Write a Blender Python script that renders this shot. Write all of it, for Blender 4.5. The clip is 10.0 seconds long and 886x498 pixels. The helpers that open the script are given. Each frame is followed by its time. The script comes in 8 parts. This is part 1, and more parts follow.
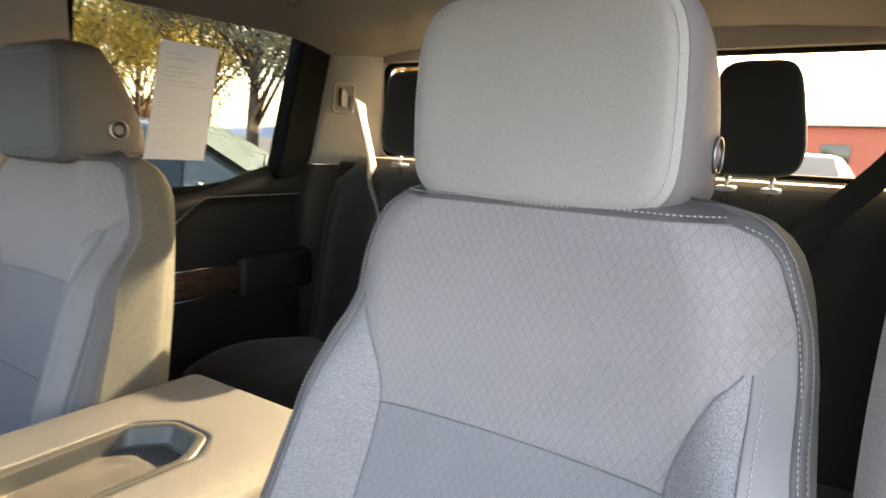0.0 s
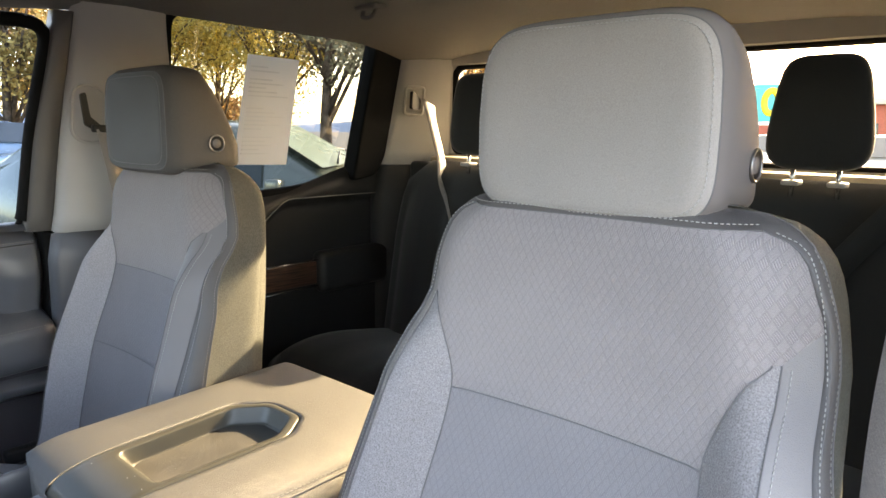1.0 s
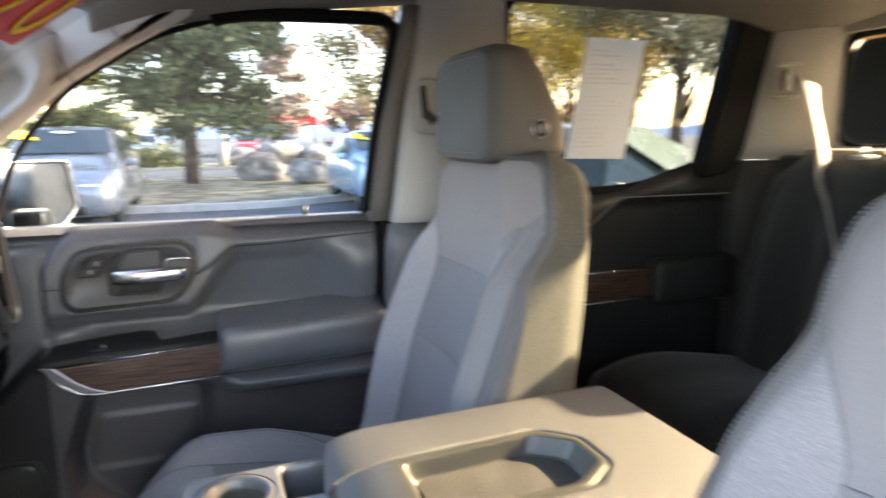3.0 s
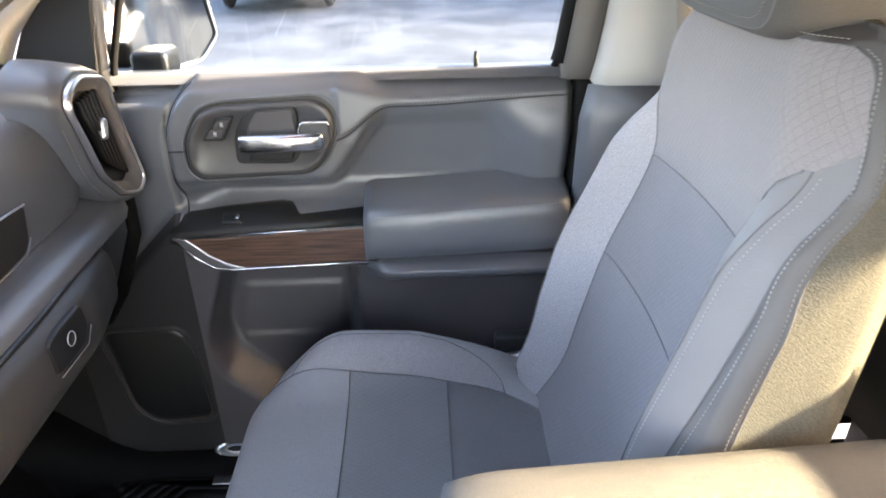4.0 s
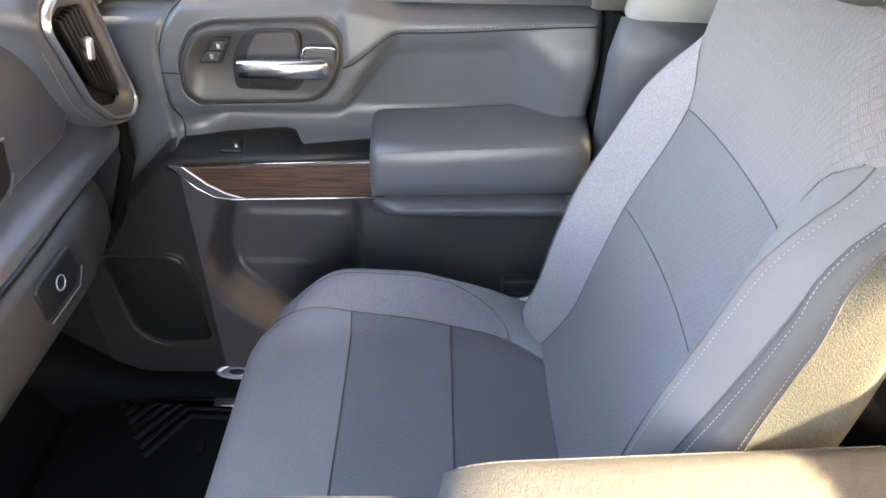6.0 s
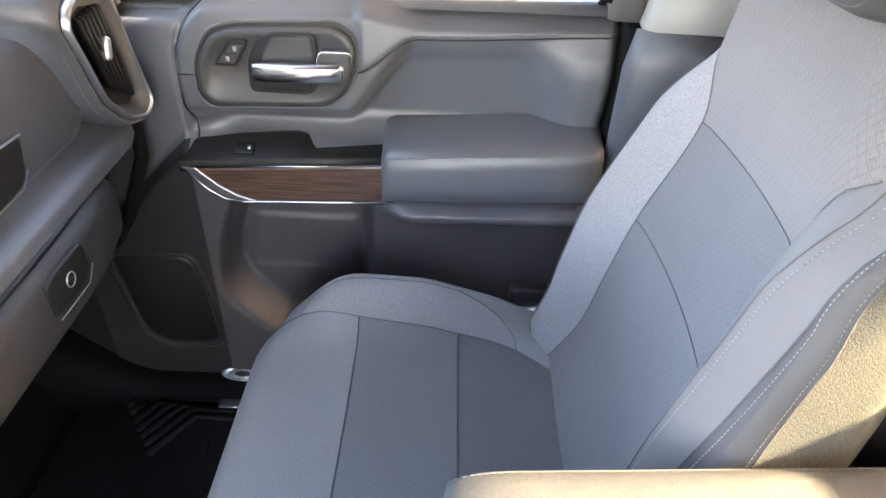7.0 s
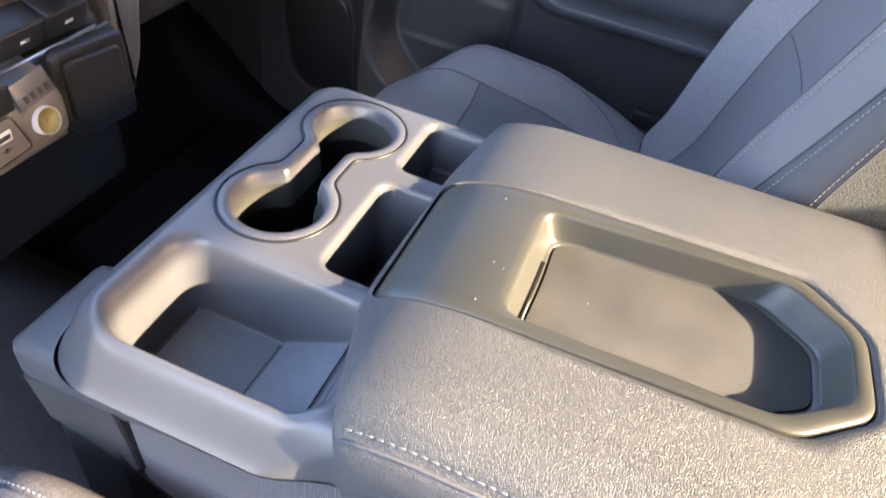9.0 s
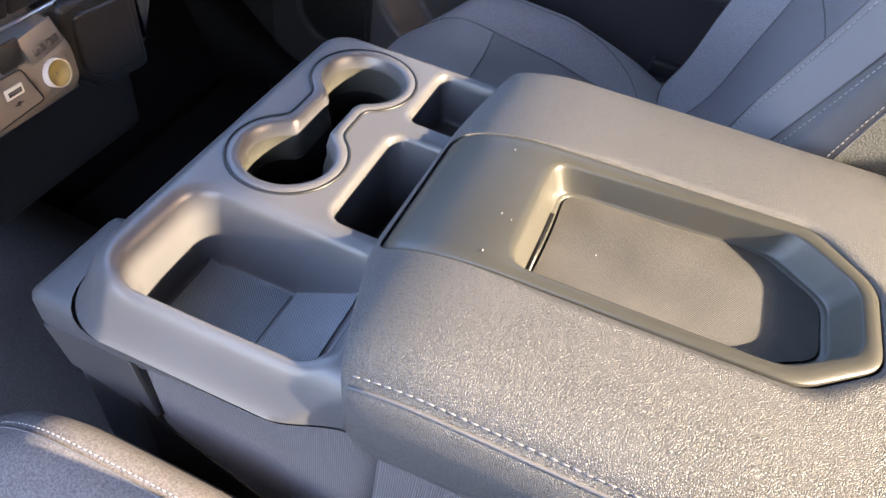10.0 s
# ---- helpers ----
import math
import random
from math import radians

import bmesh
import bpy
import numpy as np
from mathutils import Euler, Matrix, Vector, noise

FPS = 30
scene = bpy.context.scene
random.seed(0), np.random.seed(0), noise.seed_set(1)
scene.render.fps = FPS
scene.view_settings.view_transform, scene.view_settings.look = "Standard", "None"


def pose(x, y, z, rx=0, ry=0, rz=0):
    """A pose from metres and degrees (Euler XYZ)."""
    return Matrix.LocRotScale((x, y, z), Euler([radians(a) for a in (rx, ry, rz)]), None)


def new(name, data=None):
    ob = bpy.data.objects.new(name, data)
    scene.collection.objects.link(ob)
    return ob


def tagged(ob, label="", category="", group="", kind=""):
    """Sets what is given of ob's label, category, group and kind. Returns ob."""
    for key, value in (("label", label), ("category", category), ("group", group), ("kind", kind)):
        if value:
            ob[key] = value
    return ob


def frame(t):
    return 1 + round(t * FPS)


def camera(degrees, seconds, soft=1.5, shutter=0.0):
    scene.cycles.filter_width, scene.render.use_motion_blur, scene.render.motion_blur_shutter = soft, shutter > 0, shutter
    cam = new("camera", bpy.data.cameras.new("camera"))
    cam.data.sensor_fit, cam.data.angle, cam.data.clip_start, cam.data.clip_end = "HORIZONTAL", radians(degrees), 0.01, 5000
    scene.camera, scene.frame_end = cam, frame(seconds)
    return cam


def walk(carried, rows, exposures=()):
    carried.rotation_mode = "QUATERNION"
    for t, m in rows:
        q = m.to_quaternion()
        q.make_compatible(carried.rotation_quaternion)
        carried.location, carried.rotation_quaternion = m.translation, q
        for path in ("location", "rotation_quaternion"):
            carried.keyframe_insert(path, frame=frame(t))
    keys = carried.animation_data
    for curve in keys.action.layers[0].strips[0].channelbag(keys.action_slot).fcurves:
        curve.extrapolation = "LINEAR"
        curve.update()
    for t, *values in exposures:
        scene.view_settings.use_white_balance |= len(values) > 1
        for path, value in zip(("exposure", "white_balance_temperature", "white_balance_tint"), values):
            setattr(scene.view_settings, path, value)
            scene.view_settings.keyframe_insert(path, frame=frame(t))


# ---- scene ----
# Plan: x to the driver's side, y to the rear, z up; the cab's plan lengths are in units of U metres.
U = 1.08
cam = camera(67.36, 10.0, shutter=0.4)
# seconds, x, y, z, pitch, roll, yaw
ROWS = [
    (0, 0.672, -0.250, 1.579, -9.05, -2.55, 35.28),
    (0.5, 0.718, -0.302, 1.605, -8.68, -0.96, 40.14),
    (1, 0.720, -0.305, 1.603, -9.98, -0.96, 41.19),
    (1.5, 0.718, -0.305, 1.605, -10.43, -0.98, 41.24),
    (2, 0.719, -0.307, 1.606, -10.01, -0.78, 43.05),
    (2.5, 0.699, -0.272, 1.589, -9.94, -0.89, 51.60),
    (3, 0.586, -0.183, 1.568, -9.71, 0.34, 70.09),
    (3.2, 0.511, -0.146, 1.570, -11.20, 0.86, 77.34),
    (4.5, 0.155, -0.067, 1.669, -34.53, 0.24, 89.28),
    (5, 0.153, -0.076, 1.671, -36.45, -0.60, 89.47),
    (6.5, 0.149, -0.075, 1.668, -36.26, -1.61, 89.84),
    (7, 0.149, -0.076, 1.667, -35.81, -2.02, 91.00),
    (7.5, 0.195, -0.088, 1.642, -35.20, -2.95, 93.09),
    (8, 0.265, -0.041, 1.551, -33.82, -5.16, 100.47),
    (8.5, 0.294, -0.002, 1.510, -38.15, -8.61, 107.52),
    (9, 0.308, 0.019, 1.500, -43.84, -8.98, 111.51),
    (9.5, 0.309, 0.024, 1.499, -47.27, -8.27, 112.43),
    (10, 0.308, 0.025, 1.500, -47.87, -7.93, 112.52),
]
walk(cam, [(t, pose(x * U, y * U, z * U, 90 + pitch, roll, yaw)) for t, x, y, z, pitch, roll, yaw in ROWS],
     exposures=[(0.0, 4.38, 8400, 20), (2.5, 4.40, 8300, 20), (2.8, 4.50, 8100, 20), (3.2, 4.63, 7700, 20), (4.3, 5.54, 8000, 21), (7.0, 5.56, 8000, 21), (8.0, 5.48, 7450, 20), (8.5, 5.44, 7000, 21), (9.0, 4.68, 6700, 26), (9.4, 4.54, 6650, 27), (10.0, 4.50, 6650, 27)])
# ---- daylight ----
SUN_DIR = Vector((-0.03, 1.0, 0.40)).normalized()      # towards the sun
world = bpy.data.worlds.new("world")
scene.world = world
world.use_nodes = True
wn = world.node_tree
sky = wn.nodes.new("ShaderNodeTexSky")
sky.sky_type = 'NISHITA'
sky.sun_disc = False
sky.sun_elevation = math.asin(SUN_DIR.z)
sky.sun_rotation = math.atan2(SUN_DIR.x, SUN_DIR.y)
sky.dust_density = 2.0
wn.nodes["Background"].inputs["Strength"].default_value = 0.15
wn.links.new(sky.outputs["Color"], wn.nodes["Background"].inputs["Color"])
sun = new("sun", bpy.data.lights.new("sun", 'SUN'))
sun.data.energy = 2.0
sun.data.angle = radians(0.6)
sun.data.color = (1.0, 0.98, 0.82)
sun.rotation_mode = 'QUATERNION'
sun.rotation_quaternion = SUN_DIR.to_track_quat('Z', 'Y')


# ---- materials ----
def material(name, color, rough=0.6, metal=0.0, vary=0.15, vary_scale=6.0, grain=0.0, grain_scale=600.0, bump=0.0,
             bump_scale=900.0, kind="noise", stretch=(1, 1, 1), spec=0.5, coat=0.0, sheen=0.0, flat=False, turn=0.0):
    """Principled surface with broad variation, fine grain and relief; scales are per metre."""
    m = bpy.data.materials.new(name)
    m.use_nodes = True
    nt = m.node_tree
    b = nt.nodes["Principled BSDF"]
    L = nt.links.new
    b.inputs["Roughness"].default_value = rough
    b.inputs["Metallic"].default_value = metal
    b.inputs["Specular IOR Level"].default_value = spec
    b.inputs["Coat Weight"].default_value = coat
    b.inputs["Sheen Weight"].default_value = sheen
    tc = nt.nodes.new("ShaderNodeTexCoord")
    mp = nt.nodes.new("ShaderNodeMapping")
    mp.inputs["Scale"].default_value = stretch
    mp.inputs["Rotation"].default_value = (0, 0, radians(turn))
    L(tc.outputs["Object"], mp.inputs["Vector"])
    broad = nt.nodes.new("ShaderNodeTexNoise")
    broad.inputs["Scale"].default_value = vary_scale
    broad.inputs["Detail"].default_value = 4.0
    L(mp.outputs["Vector"], broad.inputs["Vector"])
    fine = nt.nodes.new("ShaderNodeTexNoise")
    fine.inputs["Scale"].default_value = grain_scale
    fine.inputs["Detail"].default_value = 2.0
    L(mp.outputs["Vector"], fine.inputs["Vector"])
    r1 = nt.nodes.new("ShaderNodeMapRange")
    r1.inputs["From Min"].default_value, r1.inputs["From Max"].default_value = 0.3, 0.7
    r1.inputs["To Min"].default_value, r1.inputs["To Max"].default_value = 1 - vary, 1 + vary
    L(broad.outputs["Fac"], r1.inputs["Value"])
    r2 = nt.nodes.new("ShaderNodeMapRange")
    r2.inputs["From Min"].default_value, r2.inputs["From Max"].default_value = 0.3, 0.7
    r2.inputs["To Min"].default_value, r2.inputs["To Max"].default_value = 1 - grain, 1 + grain
    L(fine.outputs["Fac"], r2.inputs["Value"])
    mul = nt.nodes.new("ShaderNodeMath")
    mul.operation = 'MULTIPLY'
    L(r1.outputs["Result"], mul.inputs[0])
    L(r2.outputs["Result"], mul.inputs[1])
    col = nt.nodes.new("ShaderNodeVectorMath")
    col.operation = 'SCALE'
    col.inputs[0].default_value = color
    L(mul.outputs[0], col.inputs["Scale"])
    L(col.outputs["Vector"], b.inputs["Base Color"])
    rr = nt.nodes.new("ShaderNodeMapRange")
    rr.inputs["To Min"].default_value, rr.inputs["To Max"].default_value = max(rough - 0.08, 0.02), min(rough + 0.08, 1)
    L(broad.outputs["Fac"], rr.inputs["Value"])
    L(rr.outputs["Result"], b.inputs["Roughness"])
    if bump:
        if kind == "pebble":
            wob = nt.nodes.new("ShaderNodeVectorMath")
            wob.operation = 'MULTIPLY_ADD'
            L(fine.outputs["Color"], wob.inputs[0])
            wob.inputs[1].default_value = (0.0007, 0.0007, 0.0007)
            L(mp.outputs["Vector"], wob.inputs[2])
            cell = nt.nodes.new("ShaderNodeTexVoronoi")
            cell.feature = 'DISTANCE_TO_EDGE'
            cell.inputs["Scale"].default_value = bump_scale
            L(wob.outputs[0], cell.inputs["Vector"])
            dome = nt.nodes.new("ShaderNodeMapRange")
            dome.interpolation_type = 'SMOOTHSTEP'
            dome.inputs["From Max"].default_value = 0.24
            L(cell.outputs["Distance"], dome.inputs["Value"])
            h, tex = dome.outputs["Result"], None
            # shade of the grooves between pebbles, put into the base colour
            groove_shade = nt.nodes.new("ShaderNodeMapRange")
            groove_shade.inputs["To Min"].default_value = 0.58
            groove_shade.inputs["To Max"].default_value = 1.06
            L(h, groove_shade.inputs["Value"])
            toned = nt.nodes.new("ShaderNodeMath")
            toned.operation = 'MULTIPLY'
            L(mul.outputs[0], toned.inputs[0])
            L(groove_shade.outputs["Result"], toned.inputs[1])
            L(toned.outputs[0], col.inputs["Scale"])
        elif kind == "leather":
            tex = nt.nodes.new("ShaderNodeTexVoronoi")
            tex.inputs["Scale"].default_value = bump_scale
            h = tex.outputs["Distance"]
        elif kind in ("mesh", "ribs"):
            wv = []
            for axis in (('X', 'X') if kind == "ribs" else ('X', 'Y') if flat else ('X', 'Z')):
                w = nt.nodes.new("ShaderNodeTexWave")
                w.bands_direction = axis
                w.inputs["Scale"].default_value = bump_scale / 6.0
                L(mp.outputs["Vector"], w.inputs["Vector"])
                wv.append(w)
            mm = nt.nodes.new("ShaderNodeMath")
            mm.operation = 'MULTIPLY'
            L(wv[0].outputs["Fac"], mm.inputs[0])
            L(wv[1].outputs["Fac"], mm.inputs[1])
            h, tex = mm.outputs[0], None
            # colour follows the relief: troughs darker, crests paler
            pits = nt.nodes.new("ShaderNodeMapRange")
            pits.inputs["To Min"].default_value = 0.66
            pits.inputs["To Max"].default_value = 1.32
            L(h, pits.inputs["Value"])
            toned = nt.nodes.new("ShaderNodeMath")
            toned.operation = 'MULTIPLY'
            L(mul.outputs[0], toned.inputs[0])
            L(pits.outputs["Result"], toned.inputs[1])
            L(toned.outputs[0], col.inputs["Scale"])
        else:
            tex = nt.nodes.new("ShaderNodeTexNoise")
            tex.inputs["Scale"].default_value = bump_scale
            tex.inputs["Detail"].default_value = 3.0
            h = tex.outputs["Fac"]
        if tex:
            L(mp.outputs["Vector"], tex.inputs["Vector"])
        bp = nt.nodes.new("ShaderNodeBump")
        bp.inputs["Strength"].default_value = bump
        bp.inputs["Distance"].default_value = 0.001
        L(h, bp.inputs["Height"])
        L(bp.outputs["Normal"], b.inputs["Normal"])
    return m


def woven(name, color, check=50.0, lines=560.0, depth=0.15, bump=0.5, flat=False):
    """Cloth woven in diamonds, every second one hatched the other way; on upright faces, or on level ones where flat."""
    m = material(name, color, 0.85, vary=0.06, grain=0.10, grain_scale=900, sheen=0.05, spec=0.2)
    nt = m.node_tree
    L = nt.links.new
    b = nt.nodes["Principled BSDF"]
    tc = nt.nodes["Texture Coordinate"]
    turn = nt.nodes.new("ShaderNodeMapping")
    turn.inputs["Rotation"].default_value = (0, radians(45), 0)
    sep0 = nt.nodes.new("ShaderNodeVectorMath")
    sep0.operation = 'MULTIPLY'
    sep0.inputs[1].default_value = (1.3, 0.0, 0.8)
    lay = nt.nodes.new("ShaderNodeMapping")
    lay.inputs["Rotation"].default_value = (radians(90) if flat else 0, 0, 0)
    L(tc.outputs["Object"], lay.inputs["Vector"])
    L(lay.outputs["Vector"], sep0.inputs[0])
    turn.inputs["Scale"].default_value = (1, 1, 1)
    L(sep0.outputs["Vector"], turn.inputs["Vector"])
    off = nt.nodes.new("ShaderNodeVectorMath")
    off.operation = 'ADD'
    off.inputs[1].default_value = (0, 0.0101, 0)
    L(turn.outputs["Vector"], off.inputs[0])
    ck = nt.nodes.new("ShaderNodeTexChecker")
    ck.inputs["Scale"].default_value = check
    L(off.outputs["Vector"], ck.inputs["Vector"])
    waves = []
    for axis, k in (('X', 0.8), ('Z', 1.25)):
        w = nt.nodes.new("ShaderNodeTexWave")
        w.bands_direction = axis
        w.inputs["Scale"].default_value = lines * k / 6.28
        L(off.outputs["Vector"], w.inputs["Vector"])
        waves.append(w)
    soft = nt.nodes.new("ShaderNodeMapRange")
    soft.inputs["To Min"].default_value, soft.inputs["To Max"].default_value = 0.25, 0.72
    L(waves[1].outputs["Fac"], soft.inputs["Value"])
    hatch = nt.nodes.new("ShaderNodeMix")
    L(ck.outputs["Fac"], hatch.inputs["Factor"])
    L(waves[0].outputs["Fac"], hatch.inputs["A"])
    L(soft.outputs["Result"], hatch.inputs["B"])
    # sunk line round each diamond
    cells = nt.nodes.new("ShaderNodeVectorMath")
    cells.operation = 'SCALE'
    cells.inputs["Scale"].default_value = check
    L(off.outputs["Vector"], cells.inputs[0])
    within = nt.nodes.new("ShaderNodeVectorMath")
    within.operation = 'FRACTION'
    L(cells.outputs["Vector"], within.inputs[0])
    xyz = nt.nodes.new("ShaderNodeSeparateXYZ")
    L(within.outputs["Vector"], xyz.inputs[0])
    least = None
    for axis in ("X", "Z"):
        ping = nt.nodes.new("ShaderNodeMath")
        ping.operation = 'PINGPONG'
        ping.inputs[1].default_value = 0.5
        L(xyz.outputs[axis], ping.inputs[0])
        if least is None:
            least = ping
        else:
            low = nt.nodes.new("ShaderNodeMath")
            low.operation = 'MINIMUM'
            L(least.outputs[0], low.inputs[0])
            L(ping.outputs[0], low.inputs[1])
            least = low
    rim = nt.nodes.new("ShaderNodeMapRange")
    rim.inputs["From Max"].default_value = 0.10
    rim.inputs["To Min"].default_value = 0.0
    L(least.outputs[0], rim.inputs["Value"])
    mix = nt.nodes.new("ShaderNodeMath")
    mix.operation = 'MULTIPLY'
    L(hatch.outputs["Result"], mix.inputs[0])
    L(rim.outputs["Result"], mix.inputs[1])
    bp = nt.nodes.new("ShaderNodeBump")
    bp.inputs["Strength"].default_value = bump
    bp.inputs["Distance"].default_value = 0.0012
    L(mix.outputs[0], bp.inputs["Height"])
    L(bp.outputs["Normal"], b.inputs["Normal"])
    rng = nt.nodes.new("ShaderNodeMapRange")
    rng.inputs["To Min"].default_value, rng.inputs["To Max"].default_value = 1 - depth, 1 + depth
    L(mix.outputs[0], rng.inputs["Value"])
    sc = nt.nodes.new("ShaderNodeVectorMath")
    sc.operation = 'SCALE'
    old = b.inputs["Base Color"].links[0].from_socket
    L(old, sc.inputs[0])
    L(rng.outputs["Result"], sc.inputs["Scale"])
    L(sc.outputs["Vector"], b.inputs["Base Color"])
    return m


def glazing(name, tint=(0.93, 0.96, 0.95), gloss=1.0):
    m = bpy.data.materials.new(name)
    m.use_nodes = True
    nt = m.node_tree
    nt.nodes.remove(nt.nodes["Principled BSDF"])
    clear = nt.nodes.new("ShaderNodeBsdfTransparent")
    clear.inputs["Color"].default_value = (*tint, 1)
    shine = nt.nodes.new("ShaderNodeBsdfGlossy")
    shine.inputs["Roughness"].default_value = 0.02
    fr = nt.nodes.new("ShaderNodeFresnel")
    fr.inputs["IOR"].default_value = 1.45
    sc = nt.nodes.new("ShaderNodeMath")
    sc.operation = 'MULTIPLY'
    sc.inputs[1].default_value = gloss
    mx = nt.nodes.new("ShaderNodeMixShader")
    nt.links.new(fr.outputs["Fac"], sc.inputs[0])
    nt.links.new(sc.outputs[0], mx.inputs["Fac"])
    nt.links.new(clear.outputs[0], mx.inputs[1])
    nt.links.new(shine.outputs[0], mx.inputs[2])
    nt.links.new(mx.outputs[0], nt.nodes["Material Output"].inputs["Surface"])
    return m


def streaks(name, dark, light, along=(1, 1, 1), scale=30.0, rough=0.35):
    """Wood veneer: long streaks across the given stretch."""
    m = material(name, light, rough, coat=0.3)
    nt = m.node_tree
    L = nt.links.new
    mp = nt.nodes["Mapping"]
    mp.inputs["Scale"].default_value = along
    n = nt.nodes.new("ShaderNodeTexNoise")
    n.inputs["Scale"].default_value = scale
    n.inputs["Detail"].default_value = 6.0
    L(mp.outputs["Vector"], n.inputs["Vector"])
    ramp = nt.nodes.new("ShaderNodeValToRGB")
    ramp.color_ramp.elements[0].position, ramp.color_ramp.elements[0].color = 0.36, (*dark, 1)
    ramp.color_ramp.elements[1].position, ramp.color_ramp.elements[1].color = 0.66, (*light, 1)
    L(n.outputs["Fac"], ramp.inputs["Fac"])
    L(ramp.outputs["Color"], nt.nodes["Principled BSDF"].inputs["Base Color"])
    return m


def two_tone(name, a, b, scale, lo=0.42, hi=0.58, rough=0.9, bump=0.5, bump_scale=40.0, per_island=False):
    """Ground, rock, bark and leaves: two colours mixed by noise, or leaf by leaf."""
    m = material(name, a, rough, bump=bump, bump_scale=bump_scale, spec=0.2)
    nt = m.node_tree
    L = nt.links.new
    ramp = nt.nodes.new("ShaderNodeValToRGB")
    ramp.color_ramp.elements[0].position, ramp.color_ramp.elements[0].color = lo, (*a, 1)
    ramp.color_ramp.elements[1].position, ramp.color_ramp.elements[1].color = hi, (*b, 1)
    if per_island:
        g = nt.nodes.new("ShaderNodeNewGeometry")
        L(g.outputs["Random Per Island"], ramp.inputs["Fac"])
    else:
        n = nt.nodes.new("ShaderNodeTexNoise")
        n.inputs["Scale"].default_value = scale
        n.inputs["Detail"].default_value = 5.0
        L(nt.nodes["Mapping"].outputs["Vector"], n.inputs["Vector"])
        L(n.outputs["Fac"], ramp.inputs["Fac"])
    L(ramp.outputs["Color"], nt.nodes["Principled BSDF"].inputs["Base Color"])
    return m


M_WEAVE = woven("seat_weave", (0.246, 0.224, 0.229), check=125, lines=1600, depth=0.17, bump=0.7)
M_INSERT = woven("seat_insert", (0.190, 0.179, 0.186), check=120, lines=1400, depth=0.14, bump=0.45)
M_CUSHION = woven("cushion_insert", (0.2138, 0.2106, 0.216), check=120, lines=1000, depth=0.12, bump=0.4, flat=True)
M_DARKCLOTH = material("dark_cloth", (0.1485, 0.1449, 0.1485), 0.85, vary=0.06, grain=0.2, grain_scale=900, bump=0.3, bump_scale=1100, sheen=0.05, spec=0.25)
M_VINYL = material("side_vinyl", (0.0793, 0.0728, 0.0728), 0.5, vary=0.05, bump=0.25, bump_scale=900, kind="leather")
# one heather cloth: lit tone for the passenger, shaded tone for the driver
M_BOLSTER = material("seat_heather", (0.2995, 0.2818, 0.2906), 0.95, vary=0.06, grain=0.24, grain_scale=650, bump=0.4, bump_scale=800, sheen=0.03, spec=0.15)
M_HEATHERSHADE = material("shaded_heather", (0.200, 0.189, 0.194), 0.95, vary=0.08, grain=0.30, grain_scale=700, bump=0.4, bump_scale=800, sheen=0.03, spec=0.15)
M_LEATHER = material("seat_vinyl", (0.1479, 0.1385, 0.1402), 0.5, vary=0.06, bump=0.25, bump_scale=900, kind="leather")
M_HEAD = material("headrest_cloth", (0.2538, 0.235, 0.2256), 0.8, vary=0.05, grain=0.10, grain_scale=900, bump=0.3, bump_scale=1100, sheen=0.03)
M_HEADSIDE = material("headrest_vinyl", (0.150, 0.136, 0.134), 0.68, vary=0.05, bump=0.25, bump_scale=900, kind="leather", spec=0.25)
# passenger headrest: its shade is put into this darker cover colour
M_HEADSHADE = material("headrest_shaded_vinyl", (0.07, 0.06625, 0.06375), 0.65, vary=0.06, grain=0.1, grain_scale=700, bump=0.3, bump_scale=900, kind="leather", spec=0.35)
M_SEAM = material("seam", (0.115, 0.112, 0.116), 0.9)
M_THREAD_LID = material("thread_lid", (0.22, 0.212, 0.21), 0.8)
M_THREAD = material("thread", (0.33, 0.325, 0.315), 0.8)
M_THREAD_DARK = material("thread_dark", (0.22, 0.21, 0.20), 0.8)
M_DOOR = material("door_vinyl", (0.09752, 0.1018, 0.1113), 0.32, vary=0.08, bump=0.22, bump_scale=900, kind="leather", spec=0.8)
M_PLASTIC = material("dark_plastic", (0.015, 0.0148, 0.015), 0.45, vary=0.1, bump=0.2, bump_scale=900, spec=0.3)
M_DASH = material("dash_vinyl", (0.0767, 0.08199, 0.0939), 0.34, vary=0.08, bump=0.2, bump_scale=900, kind="leather", spec=0.7)
M_FRONTDOOR = material("front_door_plastic", (0.02784, 0.0261, 0.0261), 0.38, vary=0.08, bump=0.15, bump_scale=900, kind="leather", spec=0.28)
M_LOWDOOR = material("lower_door_plastic", (0.06325, 0.0575, 0.06095), 0.42, vary=0.08, bump=0.15, bump_scale=900, kind="leather", spec=0.7)
M_STACK = material("stack_plastic", (0.085, 0.075, 0.066), 0.45, vary=0.1, bump=0.15, bump_scale=1200)
M_BEZEL = material("bezel_plastic", (0.055, 0.052, 0.052), 0.36, vary=0.08, bump=0.15, bump_scale=1200)
M_VENTFACE = material("vent_satin", (0.085, 0.085, 0.088), 0.36, vary=0.05, bump=0.1, bump_scale=1200)
M_SMOOTH = material("seat_smooth_cloth", (0.297, 0.2891, 0.2944), 0.85, vary=0.06, grain=0.2, grain_scale=900, bump=0.3, bump_scale=1100, sheen=0.05, spec=0.25)
# driver's cushion edges: the absent steering wheel's shade is put into this colour
M_DRIVERSIDE = material("driver_bolster_shaded", (0.135, 0.122, 0.118), 0.9, vary=0.08, grain=0.3, grain_scale=520, bump=0.6, bump_scale=700, spec=0.2)
